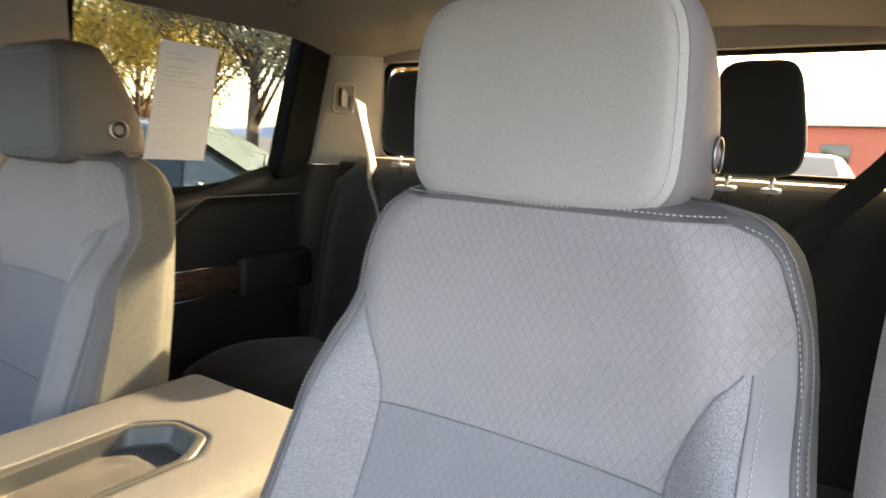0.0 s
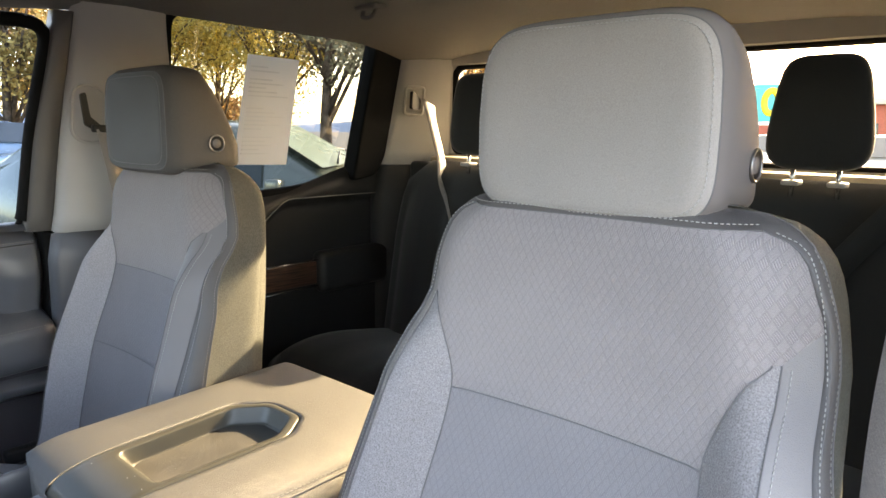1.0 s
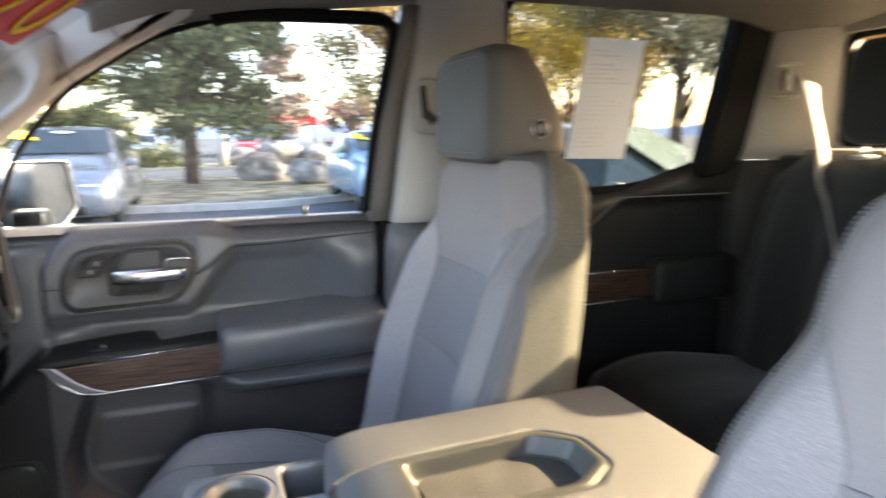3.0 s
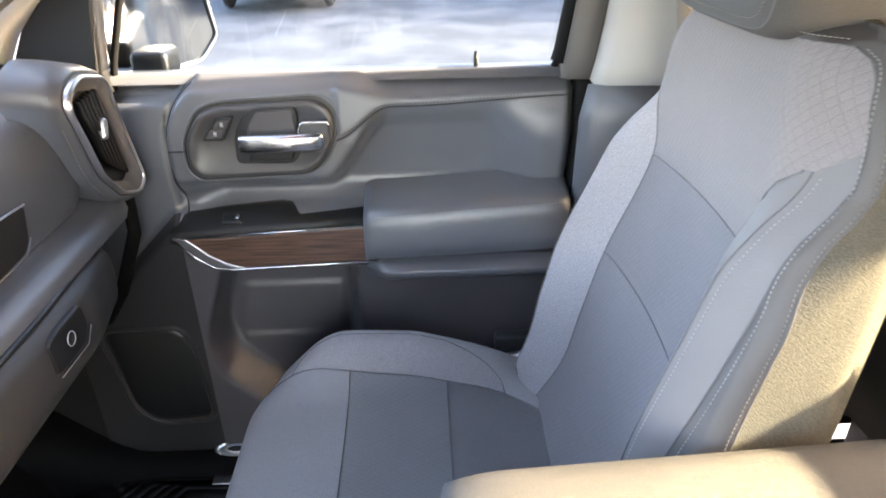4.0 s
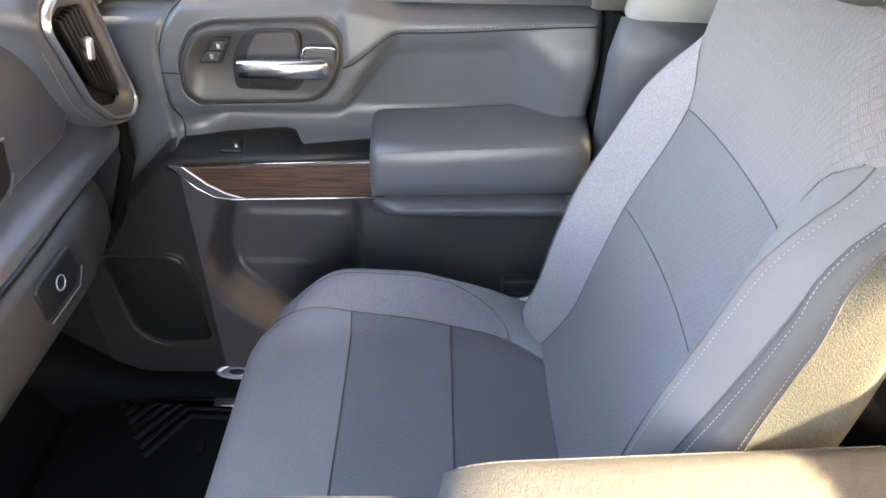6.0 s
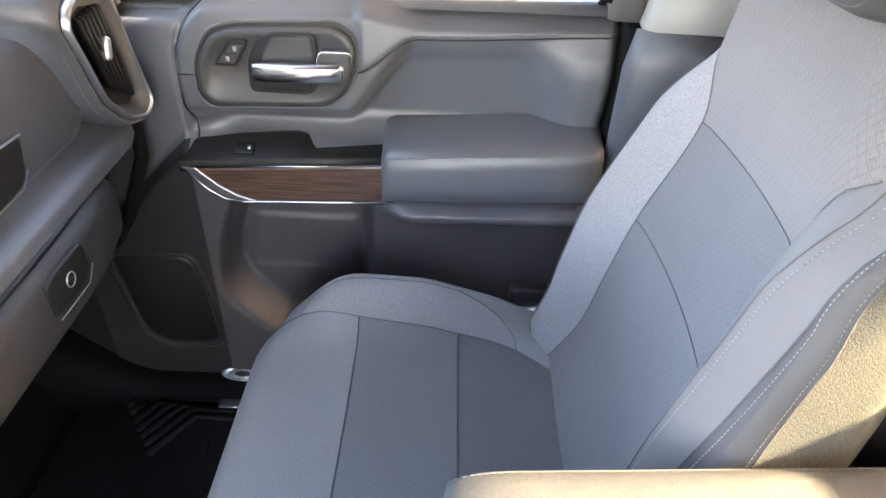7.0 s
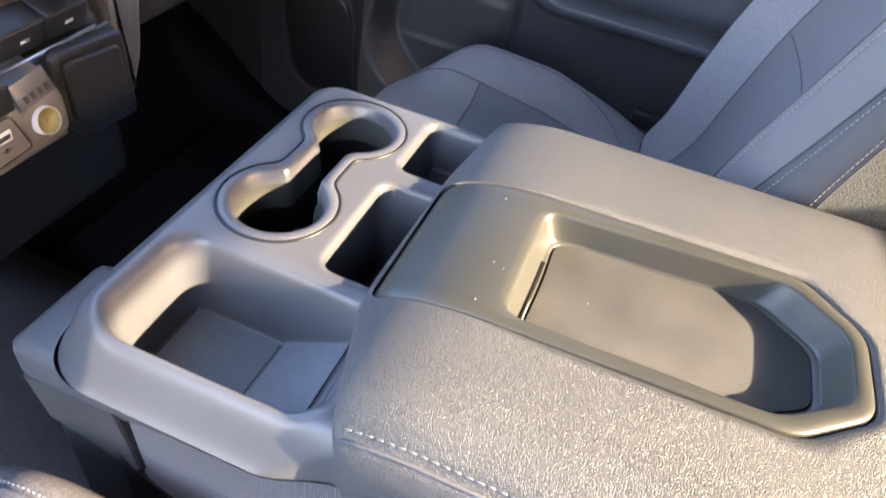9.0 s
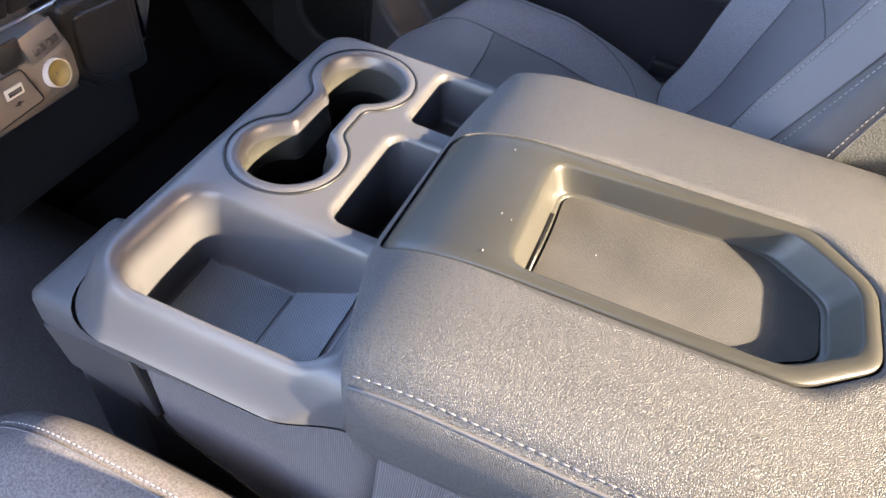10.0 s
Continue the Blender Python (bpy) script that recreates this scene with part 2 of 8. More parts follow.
M_SIDE = material("seat_side_cloth", (0.08633, 0.08782, 0.07872), 0.95, vary=0.10, vary_scale=14, grain=0.30, grain_scale=560, bump=0.7, bump_scale=560, spec=0.15)
M_BLACK = material("black_plastic", (0.008, 0.008, 0.008), 0.42)
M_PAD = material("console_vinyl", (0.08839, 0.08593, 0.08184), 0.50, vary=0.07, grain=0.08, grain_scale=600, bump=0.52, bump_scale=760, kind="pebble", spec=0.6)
M_CONSOLE = material("console_plastic", (0.082, 0.081, 0.084), 0.33, vary=0.08, bump=0.12, bump_scale=1200)
M_TRAY = material("tray_plastic", (0.0522, 0.0504, 0.0414), 0.36, vary=0.08, bump=0.1, bump_scale=1200)
M_RIB = material("ribbed_rubber", (0.060, 0.056, 0.049), 0.5, bump=0.4, bump_scale=1650, kind="ribs", vary=0.22, vary_scale=26, flat=True, turn=-60)
M_BINMAT = material("bin_rubber", (0.2497, 0.2633, 0.2903), 0.45, bump=1.0, bump_scale=1200, kind="mesh", vary=0.1, vary_scale=20, flat=True, turn=45)
M_SIDECLOTH = material("console_cloth", (0.128, 0.119, 0.121), 0.85, grain=0.15, grain_scale=900, bump=0.6, bump_scale=1250, kind="ribs", turn=62)
M_CHROME = material("satin_chrome", (0.72, 0.72, 0.72), 0.22, 1.0, vary=0.03)
M_SATIN = material("satin_silver", (0.62, 0.63, 0.65), 0.36, 1.0, vary=0.03)
M_TIP = material("dim_chrome", (0.30, 0.295, 0.305), 0.38, 1.0, vary=0.03)
M_MARK = material("pale_mark", (0.30, 0.30, 0.30), 0.5)
M_WOOD = streaks("walnut", (0.028, 0.014, 0.010), (0.13, 0.068, 0.045), along=(1, 0.03, 1), scale=380, rough=0.35)
M_PILLAR = material("pillar_trim", (0.375, 0.368, 0.355), 0.6, vary=0.05, bump=0.2, bump_scale=900)
M_LINER = material("headliner", (0.135, 0.128, 0.119), 0.95, vary=0.05, grain=0.2, grain_scale=700, bump=0.4, bump_scale=900)
# one carpet in two tones: footwell shade and door light put into the colour
M_CARPET = material("carpet", (0.0098, 0.00952, 0.0098), 0.95, grain=0.4, grain_scale=800, bump=0.9, bump_scale=900, spec=0.1)
M_TUNNEL = material("hump_carpet_lit", (0.081, 0.0774, 0.0792), 0.95, vary=0.15, grain=0.4, grain_scale=700, bump=0.9, bump_scale=800, spec=0.1)
M_RUBBER = material("rubber_mat", (0.01445, 0.01445, 0.01488), 0.75, vary=0.15, bump=0.2, bump_scale=400, spec=0.2)
# bench cloth near black: the dim rear of the cab is in its colour
M_REAR = material("rear_cloth_shaded", (0.0112, 0.01096, 0.0112), 0.9, grain=0.2, grain_scale=700, bump=0.4, bump_scale=700, sheen=0.2)
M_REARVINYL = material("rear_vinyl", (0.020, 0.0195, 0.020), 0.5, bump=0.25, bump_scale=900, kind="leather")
M_BELT = material("belt_webbing", (0.23, 0.205, 0.20), 0.7, grain=0.15, grain_scale=900, bump=0.8, bump_scale=2400, kind="mesh")
M_BELTDARK = material("belt_webbing_dark", (0.013, 0.013, 0.013), 0.6, bump=0.6, bump_scale=2400, kind="mesh")
M_SEAL = material("rubber_seal", (0.005, 0.005, 0.005), 0.8, spec=0.12)
M_DOORFRAME = material("door_frame", (0.10, 0.092, 0.087), 0.5, vary=0.05, bump=0.2, bump_scale=900)
M_DASHLOW = material("dash_hard_plastic", (0.0374, 0.03825, 0.0408), 0.5, vary=0.08, bump=0.2, bump_scale=900, kind="leather", spec=0.35)
# tint darker than clear glass, to hold down the brightness outside
M_GLASS = glazing("window_glass", (0.31, 0.368, 0.415))
# rear doors: the front door's vinyl with the rear shade put into its colour
M_REARDOOR = material("rear_door_shaded", (0.0189, 0.01838, 0.01838), 0.5, vary=0.1, bump=0.2, bump_scale=900, kind="leather", spec=0.4)
M_SCREEN = glazing("windscreen_glass", (0.62, 0.66, 0.65))
M_TINT = glazing("tinted_glass", (0.245, 0.262, 0.252))
M_BACKGLASS = glazing("rear_glass", (0.87, 0.84, 0.76))
M_BELTPALE = material("belt_webbing_pale", (0.33, 0.31, 0.295), 0.6, bump=0.6, bump_scale=2400, kind="mesh")
M_MIRROR = material("mirror", (0.25, 0.255, 0.26), 0.02, 1.0, vary=0.0)
M_PAINT = material("truck_paint", (0.45, 0.45, 0.46), 0.3, 0.2, coat=0.6)
M_PAPER = material("paper", (0.84, 0.81, 0.79), 0.9, vary=0.02)
_n = M_PAPER.node_tree.nodes
_thin = _n.new("ShaderNodeBsdfTranslucent")
_thin.inputs["Color"].default_value = (0.82, 0.80, 0.78, 1)
_mix = _n.new("ShaderNodeMixShader")
_mix.inputs["Fac"].default_value = 0.45
M_PAPER.node_tree.links.new(_n["Principled BSDF"].outputs["BSDF"], _mix.inputs[1])
M_PAPER.node_tree.links.new(_thin.outputs["BSDF"], _mix.inputs[2])
M_PAPER.node_tree.links.new(_mix.outputs["Shader"], _n["Material Output"].inputs["Surface"])
M_INK = material("pale_ink", (0.785, 0.76, 0.74), 0.9)
M_PALE = material("pale_plastic", (0.34, 0.33, 0.31), 0.5)
M_WHITE = material("white_mark", (0.75, 0.75, 0.75), 0.5)
M_YELLOW = material("yellow_mark", (0.85, 0.58, 0.03), 0.5)
M_RED = material("red_mark", (0.70, 0.04, 0.03), 0.5)
M_BLUE = material("blue_mark", (0.02, 0.30, 0.60), 0.4)
M_TEAL = material("teal_mark", (0.01, 0.42, 0.48), 0.5)


# ---- building helpers ----
ORIGIN = {}


def thing(name, at, label="", category="", group="", kind=""):
    ob = new(name)
    ob.location = Vector(at) * U
    ORIGIN[ob] = Vector(at) * U
    return tagged(ob, label, category, group, kind)


def part(name, bm, mat, parent, label="", smooth=True):
    """One mesh under a thing or a part; the bmesh holds plan coordinates."""
    base = ORIGIN[parent]
    for v in bm.verts:
        v.co = v.co * U - base
    me = bpy.data.meshes.new(name)
    bmesh.ops.recalc_face_normals(bm, faces=bm.faces)
    for f in bm.faces:
        f.smooth = smooth
    bm.to_mesh(me)
    bm.free()
    me.materials.append(mat)
    ob = new(name, me)
    ob.parent = parent
    ORIGIN[ob] = base
    if label:
        tagged(ob, label)
    return ob


def solid(name, bm, mat, label="", category="", group="", kind="", smooth=True):
    """A top-level mesh."""
    for v in bm.verts:
        v.co = v.co * U
    me = bpy.data.meshes.new(name)
    bmesh.ops.recalc_face_normals(bm, faces=bm.faces)
    for f in bm.faces:
        f.smooth = smooth
    bm.to_mesh(me)
    bm.free()
    me.materials.append(mat)
    ob = new(name, me)
    ORIGIN[ob] = Vector((0, 0, 0))
    return tagged(ob, label, category, group, kind)


def B():
    return bmesh.new()


def rbox(bm, x0, x1, y0, y1, z0, z1, r=0.01, seg=3):
    made = bmesh.ops.create_cube(bm, size=1)["verts"]
    for v in made:
        v.co = Vector(((x0 + x1) / 2 + v.co.x * (x1 - x0), (y0 + y1) / 2 + v.co.y * (y1 - y0), (z0 + z1) / 2 + v.co.z * (z1 - z0)))
    if r > 0:
        edges = list({e for v in made for e in v.link_edges})
        bmesh.ops.bevel(bm, geom=edges, offset=r, segments=seg, profile=0.5, affect='EDGES')
    return bm


def turned(bm, centre, rx=0, ry=0, rz=0, since=0):
    m = Matrix.Translation(centre) @ pose(0, 0, 0, rx, ry, rz) @ Matrix.Translation(-Vector(centre))
    bm.verts.ensure_lookup_table()
    for v in bm.verts[since:]:
        v.co = m @ v.co
    return bm


def bridge(bm, rings, close=True, cap_a=False, cap_b=False):
    rows = [[bm.verts.new(p) for p in ring] for ring in rings]
    n = len(rows[0])
    for a, b in zip(rows, rows[1:]):
        for i in range(n if close else n - 1):
            j = (i + 1) % n
            bm.faces.new((a[i], a[j], b[j], b[i]))
    if cap_a:
        bm.faces.new(rows[0])
    if cap_b:
        bm.faces.new(rows[-1])
    return bm


def smooth_line(pts, n=12, close=False):
    """Catmull-Rom through the points, n steps for each span."""
    p = [Vector(q) for q in pts]
    m = len(p)
    out = []
    for i in range(m if close else m - 1):
        a, b, c, d = (p[(i - 1) % m], p[i % m], p[(i + 1) % m], p[(i + 2) % m]) if close else (p[max(i - 1, 0)], p[i], p[i + 1], p[min(i + 2, m - 1)])
        for k in range(n):
            t = k / n
            out.append(0.5 * (2 * b + (c - a) * t + (2 * a - 5 * b + 4 * c - d) * t * t + (3 * b - a - 3 * c + d) * t ** 3))
    if not close:
        out.append(p[-1])
    return out


def tube(bm, pts, r, n=8, close=False, flat=1.0, up=(0, 0, 1)):
    pts = [Vector(p) for p in pts]
    rings = []
    m = len(pts)
    for i, p in enumerate(pts):
        a = pts[(i - 1) % m] if close or i else p
        b = pts[(i + 1) % m] if close or i < m - 1 else p
        t = (b - a).normalized()
        s = t.cross(Vector(up))
        if s.length < 1e-4:
            s = t.cross(Vector((1, 0, 0)))
        s.normalize()
        u = s.cross(t)
        rings.append([p + s * (r * math.cos(2 * math.pi * k / n)) + u * (r * flat * math.sin(2 * math.pi * k / n)) for k in range(n)])
    if close:
        rings.append(rings[0])
        bridge(bm, rings)
        bmesh.ops.remove_doubles(bm, verts=bm.verts, dist=1e-6)
    else:
        bridge(bm, rings, cap_a=True, cap_b=True)
    return bm


def ribbon(bm, pts, width, thick, side):
    """A flat strap along the points; side is the direction of its width, one for all points or one for each."""
    rings = []
    pts = [Vector(p) for p in pts]
    for i, p in enumerate(pts):
        t = (pts[min(i + 1, len(pts) - 1)] - pts[max(i - 1, 0)]).normalized()
        w = Vector(side[i] if isinstance(side, list) else side)
        w = (w - t * w.dot(t)).normalized()
        n = t.cross(w)
        rings.append([p + w * (a * width / 2) + n * (b * thick / 2) for a, b in ((-1, -1), (1, -1), (1, 1), (-1, 1))])
    return bridge(bm, rings, cap_a=True, cap_b=True)


def stitches(bm, pts, normal, step=0.0045, length=0.0031, r=0.0005, lift=0.0004):
    """Short threads along a line."""
    pts = [Vector(p) for p in pts]
    run = [0.0]
    for a, b in zip(pts, pts[1:]):
        run.append(run[-1] + (b - a).length)

    def at(s):
        for i in range(len(pts) - 1):
            if s <= run[i + 1]:
                return pts[i].lerp(pts[i + 1], (s - run[i]) / max(run[i + 1] - run[i], 1e-9))
        return pts[-1]
    s = 0.0
    while s + length < run[-1]:
        a, b = at(s), at(s + length)
        nrm = Vector(normal(a) if callable(normal) else normal).normalized()
        t = (b - a).normalized()
        w = t.cross(nrm).normalized()
        n2 = w.cross(t)
        base = nrm * lift
        rings = []
        for f, k in ((0, 0.35), (0.25, 1), (0.75, 1), (1, 0.35)):
            c = a.lerp(b, f) + base
            rings.append([c + w * (r * k), c + n2 * (r * k), c - w * (r * k), c - n2 * (r * k)])
        bridge(bm, rings, cap_a=True, cap_b=True)
        s += step
    return bm


def prism(bm, poly, axis, a, b, r=0.0, seg=2):
    """A polygon of (u, v) drawn in the plane across the axis, from a to b."""
    def place(u, v, w):
        return {'x': (w, u, v), 'y': (u, w, v), 'z': (u, v, w)}[axis]
    lo = [bm.verts.new(place(u, v, a)) for u, v in poly]
    hi = [bm.verts.new(place(u, v, b)) for u, v in poly]
    faces = [bm.faces.new(lo), bm.faces.new(list(reversed(hi)))]
    n = len(poly)
    for i in range(n):
        faces.append(bm.faces.new((lo[i], hi[i], hi[(i + 1) % n], lo[(i + 1) % n])))
    bmesh.ops.recalc_face_normals(bm, faces=faces)
    if r:
        edges = list({e for f in faces[:2] for e in f.edges})
        bmesh.ops.bevel(bm, geom=edges, offset=r, segments=seg, profile=0.5, affect='EDGES')
    return bm


def rounded(poly, r, n=5):
    """The polygon with its corners rounded."""
    out = []
    m = len(poly)
    for i in range(m):
        p, a, b = Vector(poly[i]), Vector(poly[i - 1]), Vector(poly[(i + 1) % m])
        da, db = (a - p), (b - p)
        k = min(r, da.length * 0.45, db.length * 0.45)
        s, e = p + da.normalized() * k, p + db.normalized() * k
        for j in range(n + 1):
            t = j / n
            q = s * (1 - t) ** 2 + p * (2 * t * (1 - t)) + e * t ** 2
            out.append((q.x, q.y))
    return out


def step(a, b, x):
    t = min(max((x - a) / (b - a), 0.0), 1.0)
    return t * t * (3 - 2 * t)


def bend(table, x):
    """Smooth table look-up."""
    if x <= table[0][0]:
        return table[0][1]
    for i in range(len(table) - 1):
        (x0, y0), (x1, y1) = table[i], table[i + 1]
        if x <= x1:
            m0 = (y1 - table[i - 1][1]) / (x1 - table[i - 1][0]) if i else (y1 - y0) / (x1 - x0)
            m1 = (table[i + 2][1] - y0) / (table[i + 2][0] - x0) if i + 2 < len(table) else (y1 - y0) / (x1 - x0)
            h = x1 - x0
            t = (x - x0) / h
            return (2 * t ** 3 - 3 * t * t + 1) * y0 + (t ** 3 - 2 * t * t + t) * h * m0 + (3 * t * t - 2 * t ** 3) * y1 + (t ** 3 - t * t) * h * m1
    return table[-1][1]


def sheet(bm, us, vs, f):
    """A grid of points f(u, v)."""
    rows = [[bm.verts.new(f(u, v)) for u in us] for v in vs]
    for a, b in zip(rows, rows[1:]):
        for i in range(len(us) - 1):
            bm.faces.new((a[i], a[i + 1], b[i + 1], b[i]))
    return bm


def span(a, b, n):
    return [a + (b - a) * i / n for i in range(n + 1)]


def disc(bm, centre, normal, r, depth, n=24, bevel=0.0):
    """A short cylinder whose face is at the centre."""
    q = Vector(normal).to_track_quat('Z', 'Y').to_matrix()
    c = Vector(centre)
    rings = []
    for rr, h in ((r, -depth), (r, -bevel), (max(r - bevel, 1e-4), 0)):
        rings.append([c + q @ Vector((rr * math.cos(2 * math.pi * k / n), rr * math.sin(2 * math.pi * k / n), h)) for k in range(n)])
    return bridge(bm, rings, cap_a=True, cap_b=True)


# ---- the cab's shell ----
def shell():
    # floor with the door sills
    solid("floor", rbox(B(), -0.80, 0.80, -0.95, 1.36, 0.56, 0.62, 0.01), M_CARPET, "black carpeted cab floor", "floor", kind="structure")
    # carpeted hump between the footwells
    rings = []
    for y in span(-0.90, -0.16, 16):
        top = 0.735 + 0.05 * step(-0.55, -0.90, y)
        rings.append([(x, y, 0.618 + (top - 0.618) * (1 - abs(x / 0.235) ** 3.0)) for x in span(-0.235, 0.235, 22)])
    solid("floor_tunnel", bridge(B(), rings, close=False), M_TUNNEL, "dark grey carpeted hump between the footwells", "floor", kind="structure")
    # firewall and toe board
    bm = prism(B(), [(-0.97, 0.60), (-0.93, 0.60), (-0.78, 0.63), (-0.92, 0.95), (-0.93, 1.36), (-0.97, 1.36)], 'x', -0.80, 0.80)
    solid("wall_front", bm, M_CARPET, "black carpeted firewall and toe board", "wall", kind="structure", smooth=False)
    # headliner: bowed sheet with a rolled edge, and the roof skin over it
    def liner(x, y):
        z = 1.905 - 0.050 * abs(x / 0.76) ** 3.2 - 0.05 * step(1.0, 1.32, y) - 0.05 * step(0.0, -0.25, y)
        return (x, y, z)
    bm = sheet(B(), span(-0.775, 0.775, 40), span(-0.24, 1.33, 40), liner)
    solid("ceiling", bm, M_LINER, "grey-brown cloth headliner", "ceiling", kind="structure")
    bm = sheet(B(), span(-0.82, 0.82, 30), span(-0.30, 1.42, 30), lambda x, y: (x, y, liner(x, y)[2] + 0.035))
    solid("roof", bm, M_PAINT, "painted roof skin of the cab", "roof", kind="structure")
    # rear wall round the rear window
    bm = B()
    rbox(bm, -0.80, 0.80, 1.31, 1.37, 0.56, 1.535, 0.004, 1)
    rbox(bm, -0.80, 0.80, 1.31, 1.37, 1.805, 1.90, 0.004, 1)
    rbox(bm, -0.80, -0.66, 1.31, 1.37, 1.535, 1.805, 0.004, 1)
    rbox(bm, 0.66, 0.80, 1.31, 1.37, 1.535, 1.805, 0.004, 1)
    solid("wall_rear", bm, M_PILLAR, "pale trimmed rear wall of the cab", "wall", kind="structure", smooth=False)
    w = thing("window_rear", (0, 1.34, 1.535), "clear rear window of the cab", "window", kind="structure")
    outline = [(-0.66, 1.535), (0.66, 1.535), (0.66, 1.805), (-0.66, 1.805)]
    p = part("pane", prism(B(), outline, 'y', 1.338, 1.343), M_BACKGLASS, w, smooth=False)
    bm = B()
    tube(bm, [(x, 1.325, z) for x, z in rounded([(-0.66, 1.535), (0.66, 1.535), (0.66, 1.805), (-0.66, 1.805)], 0.05)], 0.012, 6, close=True, up=(0, 1, 0))
    part("seal", bm, M_SEAL, w)


def body_side(s, front_door):
    """s: -1 the passenger's side, 1 the driver's. Upper rail, pillars, rear door."""
    side = "passenger" if s < 0 else "driver"
    # roof rail over the doors
    bm = B()
    line = smooth_line([(-0.35, 1.735), (-0.17, 1.79), (0.2, 1.838), (0.7, 1.878), (1.12, 1.868), (1.32, 1.81)], 8)
    rings = []
    for y, z in [(p.x, p.y) for p in [Vector((q[0], q[1])) for q in line]]:
        rings.append([(s * 0.83, y, z + 0.07), (s * 0.82, y, z), (s * 0.795, y, z - 0.008), (s * 0.772, y, z + 0.004), (s * 0.74, y, z + 0.045), (s * 0.72, y, z + 0.07)])
    bridge(bm, rings, close=True, cap_a=True, cap_b=True)
    solid("trim_roof_rail_" + side, bm, M_LINER, "pale grey trim along the roof edge", "trim", kind="structure")
    # B pillar: pale above, dark below
    p = thing("trim_b_pillar_" + side, (s * 0.80, 0.3, 0.62), "two-tone pillar trim, pale above and dark below", "pillar", kind="structure")
    def pillar(z0, z1, mat, name, grow=0.0):
        rings = []
        for z in span(z0, z1, 14):
            f = (z - 0.62) / 1.2
            y0 = bend([(0.62, 0.182), (1.36, 0.184), (1.39, 0.198), (1.56, 0.217), (1.70, 0.236), (1.81, 0.253), (1.90, 0.265)], z) - grow
            y1 = bend([(0.62, 0.42), (1.38, 0.435), (1.48, 0.456), (1.90, 0.464)], z) + grow
            xi = 0.775 - 0.012 * max(f - 0.6, 0) - grow
            rings.append([(s * 0.84, y0, z), (s * (xi + 0.012), y0 + 0.002, z), (s * xi, y0 + 0.016, z), (s * (xi - 0.008), (y0 + y1) / 2, z),
                          (s * xi, y1 - 0.016, z), (s * (xi + 0.012), y1 - 0.002, z), (s * 0.84, y1, z)])
        part(name, bridge(B(), rings, cap_a=True, cap_b=True), mat, p)
    pillar(1.383, 1.885, M_PILLAR, "upper_trim")
    pillar(0.62, 1.38, M_DOOR, "lower_trim", 0.003)
    # slot of the belt
    bm = B()
    ring = rounded([(0.232, 1.575), (0.30, 1.565), (0.312, 1.68), (0.245, 1.69)], 0.03)
    tube(bm, [(s * 0.766, y, z) for y, z in ring], 0.003, 6, close=True, up=(1, 0, 0))
    part("slot_frame", bm, M_PILLAR, p)
    bm = prism(B(), rounded([(0.262, 1.605), (0.295, 1.585), (0.302, 1.598), (0.274, 1.622), (0.268, 1.672), (0.256, 1.668)], 0.005), 'x', s * 0.764, s * 0.77)
    part("slot", bm, M_BLACK, p, "black slot of the belt guide", smooth=False)
    # belt hanging from the guide
    belt = thing("seat_belt", (s * 0.75, 0.27, 1.64), "grey-brown woven seat belt hanging by the pillar" if s > 0 else "pale seat belt hanging by the pillar", "seat belt", "front seat belts")
    path = [(0.745, 0.265, 1.64), (0.702, 0.19, 1.555), (0.691, 0.16, 1.47), (0.692, 0.15, 1.30), (0.70, 0.14, 0.85)] if s > 0 else [(-0.757, 0.30, 1.60), (-0.755, 0.325, 1.45), (-0.75, 0.35, 1.2), (-0.745, 0.37, 0.80)]
    bm = ribbon(B(), smooth_line(path, 6), 0.047, 0.0018, (0.35 * s, 1, 0) if s < 0 else (-1, 0.1, 0))
    part("webbing", bm, M_BELT if s > 0 else M_BELTPALE, belt)
    bm = rbox(B(), s * 0.757 - 0.007, s * 0.757 + 0.007, 0.272, 0.312, 1.590, 1.606, 0.004)
    part("guide", bm, M_BLACK, belt)
    # C pillar and quarter trim: pale above, dark below
    p = thing("trim_c_pillar_" + side, (s * 0.74, 1.25, 0.62), "rear corner trim, pale above and dark below", "pillar", kind="structure")
    def corner(z0, z1, mat, name, g):
        rings = []
        for z in span(z0, z1, 10):
            f = max((z - 1.45) / 0.4, 0)
            y0 = 1.112 + 0.095 * min(f, 1.0)
            rings.append([(s * 0.83, y0 - g, z), (s * (0.785 - 0.02 * f - g), y0 - g, z), (s * (0.77 - 0.02 * f - g), y0 + 0.015, z), (s * (0.71 - 0.03 * f - g), 1.27, z),
                          (s * (0.655 - g), 1.325, z), (s * (0.655 - g), 1.35, z), (s * 0.83, 1.35, z)])
        part(name, bridge(B(), rings, cap_a=True, cap_b=True), mat, p)
    corner(1.502, 1.885, M_PILLAR, "upper_trim", 0.0)
    corner(0.62, 1.498, M_REARVINYL, "lower_trim", 0.003)
    bm = B()
    tube(bm, [(s * (0.735 - 0.6 * (y - 1.15)), y, z) for y, z in rounded([(1.165, 1.655), (1.215, 1.655), (1.22, 1.735), (1.17, 1.735)], 0.01)], 0.005, 6, close=True, up=(1, 0.6, 0))
    part("slot_frame", bm, M_PILLAR, p)
    bm = prism(B(), rounded([(1.175, 1.67), (1.21, 1.668), (1.212, 1.70), (1.178, 1.725)], 0.008), 'x', s * 0.70, s * 0.712)
    part("slot", bm, M_BLACK, p, "black slot of the belt guide", smooth=False)


